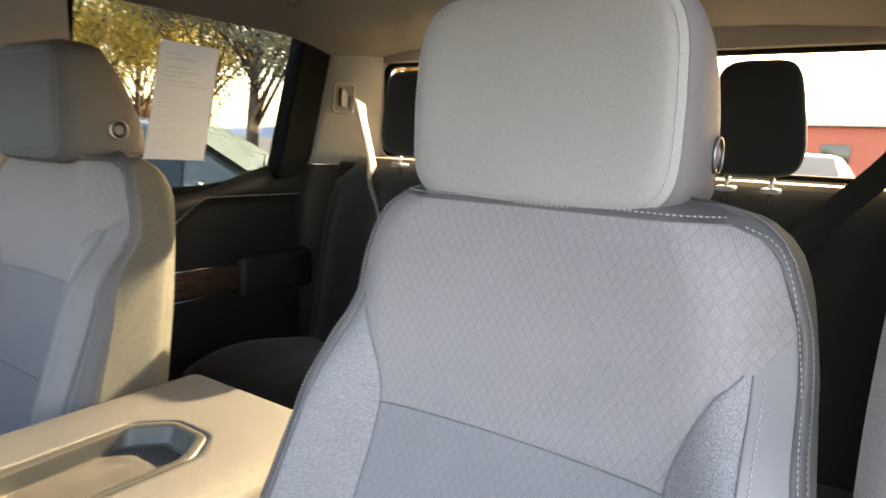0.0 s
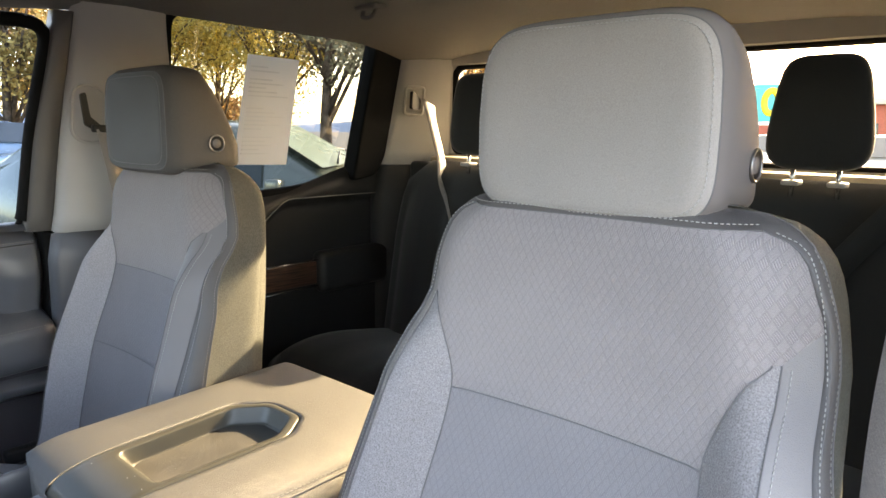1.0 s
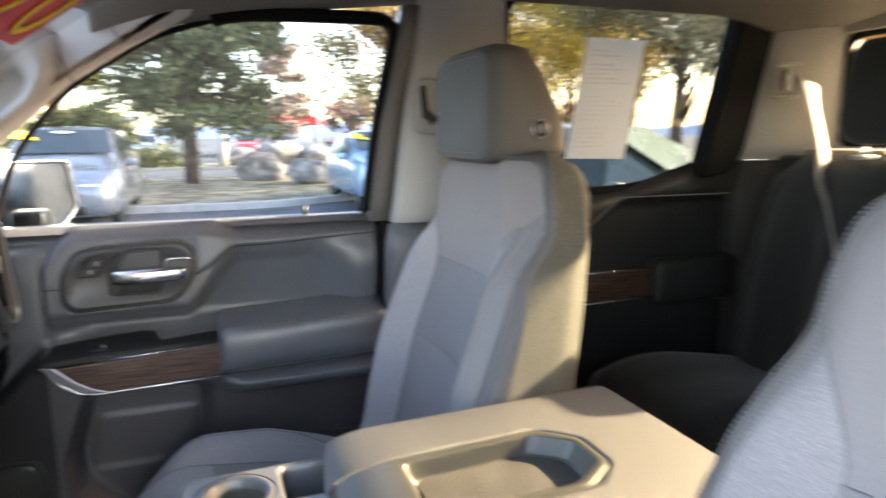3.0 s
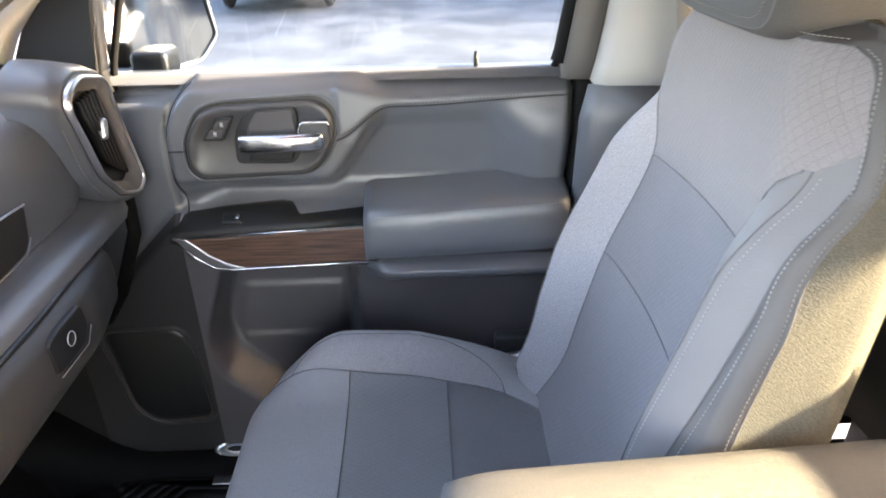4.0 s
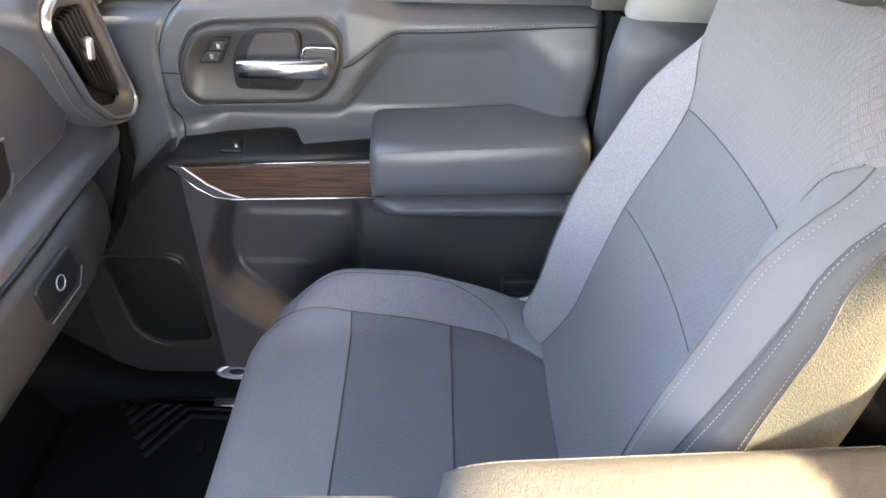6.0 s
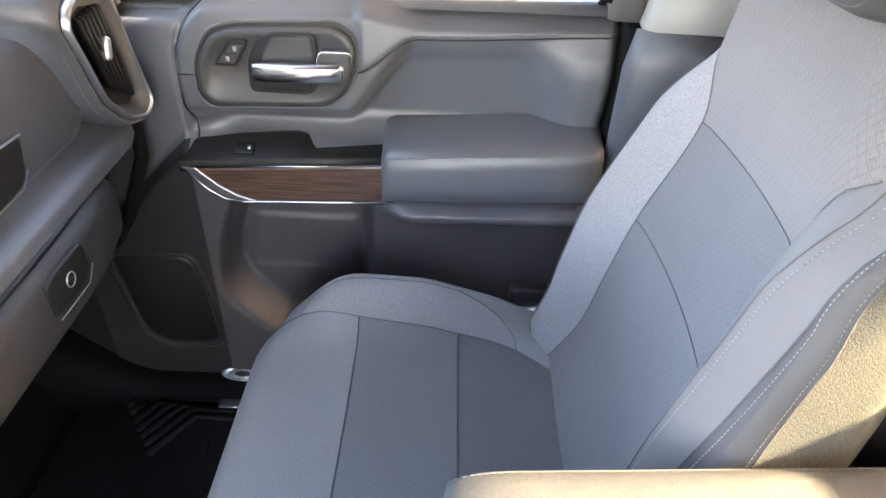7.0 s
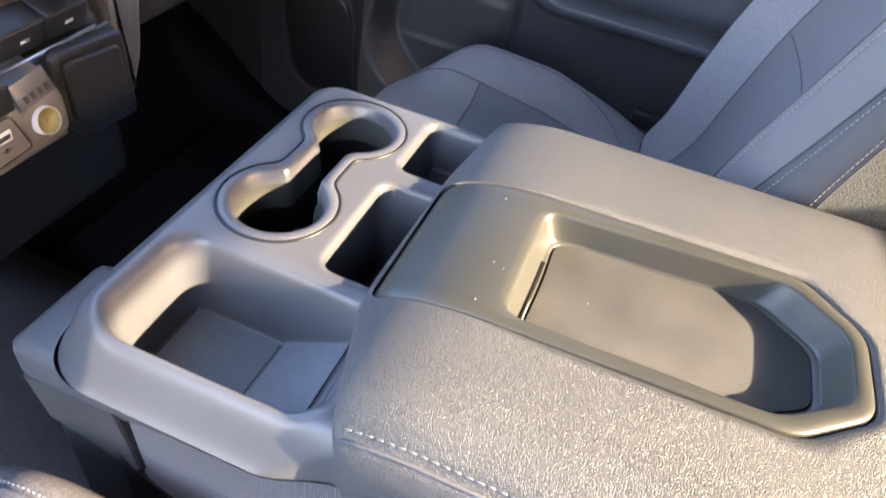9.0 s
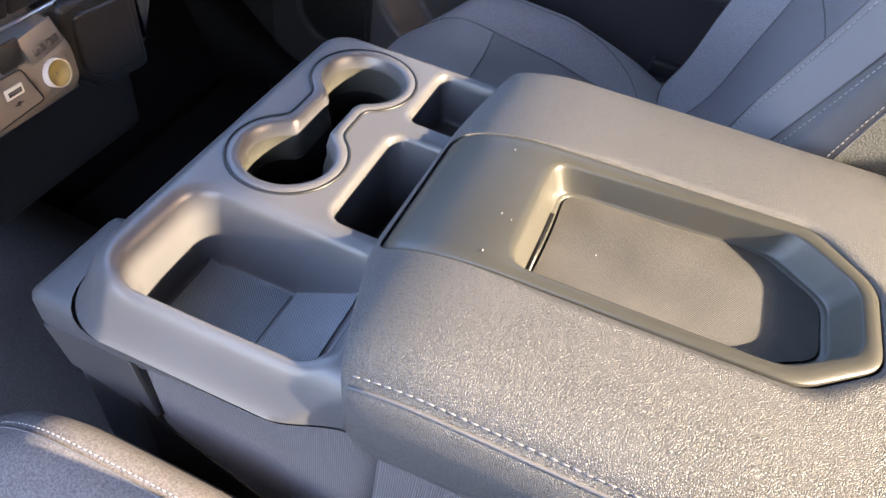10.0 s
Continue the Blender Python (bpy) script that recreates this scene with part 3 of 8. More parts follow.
def rear_belt(s):
    belt = thing("seat_belt", (s * 0.68, 1.19, 1.67), "woven rear seat belt lying over the bench back", "seat belt", "rear seat belts")
    if s < 0:
        pts = [(-0.648, 1.19, 1.69), (-0.60, 1.15, 1.645), (-0.546, 1.135, 1.524), (-0.515, 1.11, 1.46), (-0.46, 1.085, 1.386), (-0.40, 1.05, 1.25), (-0.38, 1.01, 1.0)]
    else:
        pts = [(0.70, 1.185, 1.69), (0.64, 1.15, 1.58), (0.55, 1.09, 1.47), (0.46, 1.05, 1.33), (0.40, 1.03, 1.15), (0.37, 1.02, 1.0)]
    bm = ribbon(B(), smooth_line(pts, 6), 0.046, 0.002, (-0.25, 1, 0) if s < 0 else (0.9, 0.3, 0.2))
    # passenger's rear belt: the sunlight on it is put into the paler webbing
    part("webbing", bm, M_BELTPALE if s < 0 else M_BELTDARK, belt)


# window frames in the (y, z) plane
FRONT_GLASS = [(-0.56, 1.374), (0.148, 1.378), (0.175, 1.59), (0.218, 1.805), (-0.10, 1.80), (-0.25, 1.755), (-0.40, 1.66), (-0.50, 1.54)]
REAR_GLASS = [(0.45, 1.42), (0.80, 1.43), (0.94, 1.45), (1.045, 1.49), (1.135, 1.872), (0.46, 1.872)]


def window(name, outline, s, label, lean, glass):
    w = thing(name, (s * 0.83, outline[0][0], outline[0][1]), label, "window", kind="structure")
    def x_at(z):
        return s * (0.845 - lean * (z - 1.39))
    smooth = rounded(outline, 0.05)
    bm = B()
    f = bm.faces.new([bm.verts.new((x_at(z), y, z)) for y, z in smooth])
    bmesh.ops.triangulate(bm, faces=[f])
    p = part("pane", bm, glass, w, smooth=False)
    p.visible_shadow = glass is M_TINT
    bm = B()
    if outline is FRONT_GLASS:
        # thin in front, wider round the rear upper corner
        tube(bm, [(x_at(z) - s * 0.004, y, z) for y, z in smooth], 0.006, 8, close=True, up=(1, 0, 0))
        k = max(range(len(smooth)), key=lambda i: smooth[i][1] - abs(smooth[i][0] - 0.15))
        turn = smooth[k:] + smooth[:k]
        rear = [p for p in turn[len(turn) // 2:] + turn[:len(turn) // 2] if p[0] > -0.20 and p[1] > 1.40]
        tube(bm, [(x_at(z) - s * 0.012, y, z) for y, z in rear], 0.014, 8, up=(1, 0, 0))
    else:
        tube(bm, [(x_at(z) - s * 0.012, y, z) for y, z in smooth], 0.014, 8, close=True, up=(1, 0, 0))
    part("seal", bm, M_SEAL, w, "black rubber seal round the pane")
    return w


def kick_panels():
    for s, side in ((-1, "passenger"), (1, "driver")):
        bm = rbox(B(), *sorted((s * 0.785, s * 0.84)), -0.97, -0.66, 0.58, 1.42, 0.01)
        solid("trim_kick_panel_" + side, bm, M_PLASTIC, "dark kick panel beside the footwell", "trim", kind="structure")


shell()
kick_panels()
for s in (-1, 1):
    body_side(s, s < 0)
    rear_belt(s)
window("window_front_passenger", FRONT_GLASS, -1, "side window of the front door, tinted to dim the outside", 0.10, M_GLASS)
window("window_rear_passenger", REAR_GLASS, -1, "clear side window of the rear door", 0.10, M_TINT)
window("window_rear_driver", REAR_GLASS, 1, "clear side window of the rear door", 0.10, M_TINT)

# rear frame of the rear side windows, black and wide
for s, side in ((-1, "passenger"), (1, "driver")):
    bm = prism(B(), rounded([(1.00, 1.455), (1.095, 1.47), (1.13, 1.52), (1.225, 1.89), (1.105, 1.89), (1.095, 1.84), (1.015, 1.51)], 0.02), 'x', s * 0.772, s * 0.83, 0.006)
    solid("trim_window_post_" + side, bm, M_SEAL, "black post behind the rear side window", "trim", kind="structure", smooth=False)


# ---- front seats ----
BACK_FRONT = [(0.90, 0.08), (1.0, 0.135), (1.1, 0.157), (1.2, 0.178), (1.345, 0.222), (1.45, 0.228), (1.50, 0.232), (1.53, 0.244), (1.545, 0.262)]
BACK_REAR = [(0.90, 0.30), (1.21, 0.345), (1.30, 0.362), (1.39, 0.378), (1.477, 0.384), (1.51, 0.374), (1.535, 0.348), (1.545, 0.315)]
BACK_HALF = [(0.90, 0.232), (1.0, 0.250), (1.15, 0.249), (1.3, 0.227), (1.374, 0.209), (1.433, 0.199), (1.489, 0.188), (1.52, 0.173), (1.537, 0.148), (1.545, 0.113)]
SEAM_IN = [(0.90, 0.155), (1.2, 0.138), (1.345, 0.127), (1.373, 0.132), (1.418, 0.151), (1.435, 0.165), (1.47, 0.158), (1.51, 0.13), (1.545, 0.075)]
SEAM_OUT = [(0.90, 0.198), (1.2, 0.194), (1.345, 0.179), (1.40, 0.1735), (1.435, 0.170), (1.47, 0.168), (1.51, 0.145), (1.545, 0.085)]
SEAM_EDGE = [(0.90, 0.220), (1.2, 0.222), (1.3, 0.214), (1.374, 0.206), (1.409, 0.2015), (1.45, 0.195), (1.479, 0.187), (1.503, 0.178), (1.522, 0.160), (1.532, 0.135), (1.545, 0.10)]


def back_point(z, x, front=True):
    yc, yb, w = bend(BACK_FRONT, z), bend(BACK_REAR, z), bend(BACK_HALF, z)
    a = abs(x)
    si, so = bend(SEAM_IN, z), bend(SEAM_OUT, z)
    t = min(max((a - si + 0.004) / max(so - si + 0.004, 0.004), 0), 1)
    bulge = 0.054 * t ** 1.25 * min(1, (so - si) / 0.035) * step(0.88, 0.98, z) * (1 - step(1.34, 1.455, z))
    hollow = 0.012 * (1 - (a / 0.15) ** 2) if a < 0.15 else 0
    roundness = 0.075 * step(w - 0.07, w, a) ** 1.6
    return yc - bulge + hollow * step(1.0, 1.2, z) + roundness * 0.6


def seat_rows():
    marks = [0.90, 1.2, 1.345, 1.435, 1.530, 1.545]
    counts = [16, 10, 7, 7, 3]
    rows, cuts = [], [0]
    for a, b, n in zip(marks, marks[1:], counts):
        for k in range(n):
            t = k / n
            t = t + (0.5 * (t * t * (3 - 2 * t)) - 0.5 * t) * 0.9
            rows.append(a + (b - a) * t)
        cuts.append(len(rows))
    rows.append(marks[-1])
    return rows, cuts


def half_columns(z):
    """Offsets from the middle to the outer edge on the front, then round the side and to the middle of the rear."""
    s, o, w = bend(SEAM_IN, z), bend(SEAM_OUT, z), bend(BACK_HALF, z)
    pts = []
    for k in range(11):
        t = k / 10
        t += (0.5 * (t * t * (3 - 2 * t)) - 0.5 * t) * 0.9
        pts.append((s * t, 'f'))
    for k in range(1, 7):
        pts.append((s + (o - s) * k / 6, 'f'))
    e = min(bend(SEAM_EDGE, z), w - 0.008)
    for k in range(1, 4):
        pts.append((o + (e - o) * k / 3, 'f'))
    for k in range(1, 4):
        pts.append((e + (w - 0.003 - e) * k / 3, 'f'))
    return pts, w


def seat_back(parent, cx, dy, dz):
    rows, cuts = seat_rows()
    # seam columns on the front, counted from the middle
    C_IN, C_OUT, C_SEAM, C_SIDE = 10, 16, 19, 23
    grid = []
    for ri, z in enumerate(rows):
        pts, w = half_columns(z)
        yb = bend(BACK_REAR, z)
        half = []
        for ci, (x, _) in enumerate(pts):
            zz = z + 0.024 * min(max((ci - C_OUT) / 3, 0), 1) * math.exp(-((z - 1.435) / 0.035) ** 2)
            y = back_point(zz, x)
            if (ci in (C_IN, C_OUT) and ri <= cuts[3]) or ci == C_SEAM or (ri in cuts[1:4] and (ri != cuts[3] or ci > C_IN) and ci <= C_SEAM):
                y += 0.0018
            half.append(Vector((x, y, zz)))
        ye = half[-1].y
        # round the outer edge and along the side to the rear
        # the side runs straight back, then draws in; higher up it draws in later
        t0 = bend([(1.24, 0.0), (1.30, 0.10), (1.36, 0.45), (1.41, 0.78), (1.60, 0.78)], z)
        for k in range(1, 9):
            t = k / 8
            half.append(Vector((w * (1 - 0.14 * max(t - t0, 0) / (1 - t0) - 0.10 * max((t - 0.75) / 0.25, 0) ** 2), ye + (yb - 0.02 - ye) * (0.06 + 0.94 * t), z + (zz - z) * max(1 - t * 2, 0))))
        for k in range(1, 7):
            t = k / 6
            half.append(Vector((w * 0.8 * (1 - t) if k > 1 else w * 0.8 - 0.015, yb if k > 1 else yb - 0.004, z)))
        grid.append(half)
    ncol = len(grid[0])

    def P(r, c, s):
        v = grid[r][c]
        return Vector((cx + s * v.x, v.y + dy, v.z + dz))

    def panel(name, r0, r1, c0, c1, mat, label="", both=False):
        """both: over the middle, from -c1 to c1; otherwise one side for each sign."""
        signs = [None] if both else [-1, 1]
        for s in signs:
            bm = B()
            if both:
                cols = [(-1, c) for c in range(c1, 0, -1)] + [(1, c) for c in range(0, c1 + 1)]
            else:
                cols = [(s, c) for c in range(c0, c1 + 1)]
            vs = [[bm.verts.new(P(r, c, q)) for q, c in cols] for r in range(r0, r1 + 1)]
            for a, b in zip(vs, vs[1:]):
                for i in range(len(cols) - 1):
                    bm.faces.new((a[i], a[i + 1], b[i + 1], b[i]))
            part(name, bm, M_LEATHER if name == "bolster" and cx < 0 and s > 0 else mat, parent, "smooth grey vinyl bolster" if name == "bolster" and cx < 0 and s > 0 else label)

    panel("lower_insert", cuts[0], cuts[1], 0, C_IN, M_INSERT, "smooth grey-blue cloth insert", True)
    panel("middle_insert", cuts[1], cuts[2], 0, C_IN, M_INSERT, "finely patterned grey-blue cloth insert", True)
    # the upper insert takes the whole width above the tip of the bolster
    bm = B()
    def strip(r0, r1, c1):
        cols = [(-1, c) for c in range(c1, 0, -1)] + [(1, c) for c in range(0, c1 + 1)]
        vs = [[bm.verts.new(P(r, c, q)) for q, c in cols] for r in range(r0, r1 + 1)]
        for a, b in zip(vs, vs[1:]):
            for i in range(len(cols) - 1):
                bm.faces.new((a[i], a[i + 1], b[i + 1], b[i]))
    strip(cuts[2], cuts[3], C_IN)
    strip(cuts[3], cuts[4], C_SEAM)
    bmesh.ops.remove_doubles(bm, verts=bm.verts, dist=1e-6)
    part("upper_insert", bm, M_WEAVE, parent, "grey cloth insert woven in hatched diamonds")
    panel("bolster", cuts[0], cuts[3], C_IN, C_OUT, M_BOLSTER if cx < 0 else M_HEATHERSHADE, "heathered light grey cloth bolster")
    panel("strip", cuts[0], cuts[3], C_OUT, C_SEAM, M_LEATHER, "smooth grey vinyl strip beside the bolster")
    # smooth cover: strip, sides, rear and top
    bm = B()
    for s in (-1, 1):
        vs = [[bm.verts.new(P(r, c, s)) for c in range(C_SEAM, C_SIDE + 1)] for r in range(len(rows))]
        for a, b in zip(vs, vs[1:]):
            for i in range(len(a) - 1):
                bm.faces.new((a[i], a[i + 1], b[i + 1], b[i]))
    strip(cuts[4], len(rows) - 1, C_SEAM)
    top = []
    r = len(rows) - 1
    for s, order in ((1, range(0, ncol)), (-1, range(ncol - 2, 0, -1))):
        for c in order:
            top.append(P(r, c, s))
    vs = [bm.verts.new(p) for p in top]
    mid = bm.verts.new(Vector((cx, 0.275 + dy, 1.552 + dz)))
    for i in range(len(vs)):
        bm.faces.new((vs[i], vs[(i + 1) % len(vs)], mid))
    bmesh.ops.remove_doubles(bm, verts=bm.verts, dist=1e-5)
    part("cover", bm, M_VINYL, parent, "smooth grey vinyl edge and top")
    bm = B()
    rear = [(1, c) for c in range(C_SIDE, ncol)] + [(-1, c) for c in range(ncol - 2, C_SIDE - 1, -1)]
    vs = [[bm.verts.new(P(r, c, q)) for q, c in rear] for r in range(len(rows))]
    for a, b in zip(vs, vs[1:]):
        for i in range(len(rear) - 1):
            bm.faces.new((a[i], a[i + 1], b[i + 1], b[i]))
    part("rear_cover", bm, M_SIDE, parent, "coarse grey cloth rear half of the backrest")
    for s in (-1, 1):
        part("seam", tube(B(), [P(r, C_SIDE, s) for r in range(0, len(rows) - 1)], 0.0008, 5), M_SEAM, parent)
        part("stitching", stitches(B(), [P(r, C_SIDE, s).lerp(P(r, C_SIDE - 1, s), 0.2) for r in range(6, len(rows) - 4)], Vector((s, -0.2, 0))), M_THREAD_DARK, parent, "pale decorative stitching")
    # sewn lines
    fine = [0.92 + 0.0125 * k for k in range(int((1.435 - 0.92) / 0.0125) + 1)] + [1.435]
    n = Vector((0, -1, 0))
    for s in (-1, 1):
        for table, zs in ((SEAM_IN, fine), (SEAM_OUT, fine)):
            line = [(cx + s * bend(table, z), back_point(z, bend(table, z)) + dy + 0.0012, z + dz) for z in zs]
            part("seam", tube(B(), line, 0.0007, 5), M_SEAM, parent)
        high = fine + span(1.445, 1.530, 12)
        part("seam", tube(B(), [(cx + s * bend(SEAM_EDGE, z), back_point(z, bend(SEAM_EDGE, z)) + dy + 0.0008, z + dz) for z in high], 0.0007, 5), M_SEAM, parent)
        for table, zs, shift in ((SEAM_OUT, fine, 0.006), (SEAM_EDGE, high, 0.006)):
            line = []
            for z in zs:
                x = min(bend(table, z) + shift, bend(BACK_HALF, z) - 0.003)
                line.append((cx + s * x, back_point(z, x) + dy, z + dz))
            part("stitching", stitches(B(), line, n), M_THREAD, parent, "pale decorative stitching")
    for z in (1.2, 1.345):
        x1 = bend(SEAM_IN, z)
        line = [(cx + x, back_point(z, x) + dy + 0.001, z + dz) for x in span(-x1, x1, 20)]
        part("seam", tube(B(), line, 0.0007, 5), M_SEAM, parent)
    x1 = bend(SEAM_EDGE, 1.530)
    line = [(cx + x, back_point(1.530, x) + dy - 0.0002, 1.530 + dz) for x in span(-x1, x1, 24)]
    part("seam", tube(B(), line, 0.0007, 5), M_SEAM, parent)
    part("stitching", stitches(B(), [(p[0], p[1] - 0.0015, p[2] + 0.005) for p in line], Vector((0, -1, 0.6))), M_THREAD, parent, "pale decorative stitching")


CUSH_IN = [(-0.42, 0.19), (-0.33, 0.202), (-0.195, 0.181), (-0.041, 0.171), (0.05, 0.157), (0.11, 0.115), (0.2, 0.10)]


def cushion(parent, cx, dy, dz):
    prof = smooth_line([(-0.345, 0.78), (-0.368, 0.84), (-0.365, 0.885), (-0.345, 0.922), (-0.31, 0.942), (-0.262, 0.953), (-0.195, 0.956), (-0.12, 0.953), (-0.041, 0.948),
                        (0.05, 0.943), (0.11, 0.940), (0.17, 0.932)], 4)
    ys = [p.x for p in prof]
    i1 = min(range(len(ys)), key=lambda i: abs(prof[i].x + 0.195) + (1 if prof[i].y < 0.94 else 0))
    i2 = min(range(len(ys)), key=lambda i: abs(prof[i].x + 0.041))
    i3 = min(range(len(ys)), key=lambda i: abs(prof[i].x - 0.055))
    i0 = min(range(len(ys)), key=lambda i: abs(prof[i].x + 0.30) + (1 if prof[i].y < 0.93 else 0))

    def at(i, x):
        y, z = prof[i].x, prof[i].y
        a = abs(x)
        up = step(-0.36, -0.2, y)
        z = z - 0.010 * up * (1 - min(a / 0.17, 1) ** 2) + 0.052 * up * step(0.14, 0.235, a) - 0.04 * step(0.238, 0.275, a) ** 2
        z -= bend([(-0.09, 0.0), (0.017, 0.026), (0.081, 0.050), (0.17, 0.078)], y) * step(0.13, 0.235, a)
        y2 = y + 0.03 * step(0.15, 0.26, a) * (1 - up)
        return Vector((cx + x, y2 + dy, z + dz))
    def strip(name, r0, r1, mat, label, bolster=False, lo=None, hi=0.236, cut_a=0.0, cut_b=0.0):
        sides = (-1, 1) if bolster else (0,)
        for s in sides:
            bm = B()
            rows = []
            for i in range(r0, r1 + 1):
                si = bend(CUSH_IN, prof[i].x)
                if bolster:
                    a0 = si if lo is None else lo
                    xs = [s * (a0 + (hi - a0) * k / 6) for k in range(7)]
                else:
                    xs = [si * k / 10 for k in range(-10, 11)]
                row = []
                for k, x in enumerate(xs):
                    bow = (k / 6) ** 2.2
                    f = r0 + cut_a * bow + (r1 + cut_b * bow - r0 - cut_a * bow) * (i - r0) / (r1 - r0) if bolster else i
                    j = min(max(int(f), 0), len(prof) - 2)
                    p = at(j, x).lerp(at(j + 1, x), f - j)
                    edge = (i in (i1, i2) and not bolster) or (k in ((0,) if bolster else (0, 20)))
                    if edge:
                        p.z -= 0.003
                    row.append(bm.verts.new(p))
                rows.append(row)
            for a, b in zip(rows, rows[1:]):
                for k in range(len(a) - 1):
                    bm.faces.new((a[k], a[k + 1], b[k + 1], b[k]))
            part(name, bm, mat, parent, label)
    last = len(prof) - 1
    strip("front_insert", 0, i1, M_SMOOTH, "smooth dark grey-blue front of the cushion")
    i4 = min(range(len(ys)), key=lambda i: abs(prof[i].x - 0.105))
    strip("middle_insert", i1, i2, M_CUSHION, "finely patterned cloth insert")
    strip("rear_insert", i2, i4, M_DARKCLOTH, "dark cloth insert at the rear of the cushion")
    strip("rear_strip", i4, last, M_SMOOTH, "smooth strip behind the insert")
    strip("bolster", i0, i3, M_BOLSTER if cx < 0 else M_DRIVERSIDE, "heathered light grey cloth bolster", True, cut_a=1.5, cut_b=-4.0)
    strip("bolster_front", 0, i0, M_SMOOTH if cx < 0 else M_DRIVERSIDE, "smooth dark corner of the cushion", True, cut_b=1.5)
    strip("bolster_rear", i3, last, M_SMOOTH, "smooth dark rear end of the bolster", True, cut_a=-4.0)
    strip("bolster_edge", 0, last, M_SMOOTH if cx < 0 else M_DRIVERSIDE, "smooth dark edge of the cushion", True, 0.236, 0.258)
    for s in (-1, 1):
        bm = B()
        rows = []
        for i in range(last + 1):
            t = at(i, s * 0.258)
            rows.append([bm.verts.new(p) for p in (t, at(i, s * 0.268) + Vector((0, 0, -0.006)), Vector((cx + s * 0.276, t.y, t.z - 0.05)) if t.z - 0.05 > 0.80 + dz else Vector((cx + s * 0.276, t.y, min(t.z, 0.80 + dz))),
                                                   Vector((cx + s * 0.262, t.y, 0.775 + dz)))])
        for a, b in zip(rows, rows[1:]):
            for k in range(3):
                bm.faces.new((a[k], a[k + 1], b[k + 1], b[k]))
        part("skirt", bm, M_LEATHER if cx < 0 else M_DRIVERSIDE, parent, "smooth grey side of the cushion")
    for i in (i1, i2, i4):
        si = bend(CUSH_IN, prof[i].x)
        part("seam", tube(B(), [at(i, x) + Vector((0, 0, -0.0012)) for x in span(-si, si, 20)], 0.0007, 5), M_SEAM, parent)
    for s in (-1, 1):
        part("seam", tube(B(), [at(i, s * bend(CUSH_IN, prof[i].x)) + Vector((0, 0, -0.0012)) for i in range(4, last + 1)], 0.0007, 5), M_SEAM, parent)
        def on(f, x):
            j = min(max(int(f), 0), last - 1)
            return at(j, x).lerp(at(j + 1, x), f - j)
        def end(i, cut, grow):
            si = bend(CUSH_IN, prof[i].x)
            return [on(i + cut * (k / 12) ** 2.2 + grow, s * (si + (0.236 - si) * k / 12)) for k in range(13)]
        outer = end(i0, 1.5, -0.3) + [on(i0 + 1.2 + (i3 - 4.9 - i0) * k / 30, s * 0.2405) for k in range(1, 30)] + end(i3, -4.0, 0.3)[::-1]
        part("stitching", stitches(B(), outer, Vector((0, 0, 1))), M_THREAD, parent, "pale decorative stitching")
    for s in (-1, 1):
        for i, c in ((i0, 1.5), (i3, -4.0)):
            line = []
            for k in range(13):
                f = i + c * (k / 12) ** 2.2
                j = int(f)
                si = bend(CUSH_IN, prof[j].x)
                line.append(at(j, s * (si + (0.236 - si) * k / 12)).lerp(at(j + 1, s * (si + (0.236 - si) * k / 12)), f - j))
            part("seam", tube(B(), line, 0.0007, 5), M_SEAM, parent)
        part("seam", tube(B(), [at(i, s * 0.236) for i in range(i0 + 1, i3 - 3)], 0.0007, 5), M_SEAM, parent)
    # plinth and rails under the cushion
    part("base", rbox(B(), cx - 0.235, cx + 0.235, -0.30 + dy, 0.20 + dy, 0.68 + dz, 0.80 + dz, 0.02), M_PLASTIC, parent, "dark plastic seat base")
    for s in (-1, 1):
        part("rail", rbox(B(), cx + s * 0.17 - 0.02, cx + s * 0.17 + 0.02, -0.33 + dy, 0.28 + dy, 0.62, 0.685 + dz, 0.006), M_BLACK, parent)


HEAD_RINGS = [(0.2615, 0.050, 1.590, 1.650), (0.2580, 0.085, 1.558, 1.672), (0.2565, 0.103, 1.540, 1.687), (0.2585, 0.113, 1.532, 1.694), (0.264, 0.1175, 1.528, 1.698),
              (0.271, 0.1205, 1.525, 1.703), (0.283, 0.1225, 1.523, 1.706), (0.302, 0.123, 1.523, 1.703), (0.320, 0.123, 1.524, 1.692), (0.334, 0.1225, 1.525, 1.666),
              (0.348, 0.122, 1.527, 1.634), (0.361, 0.120, 1.530, 1.604), (0.371, 0.115, 1.535, 1.582), (0.377, 0.10, 1.542, 1.567), (0.380, 0.06, 1.548, 1.559)]


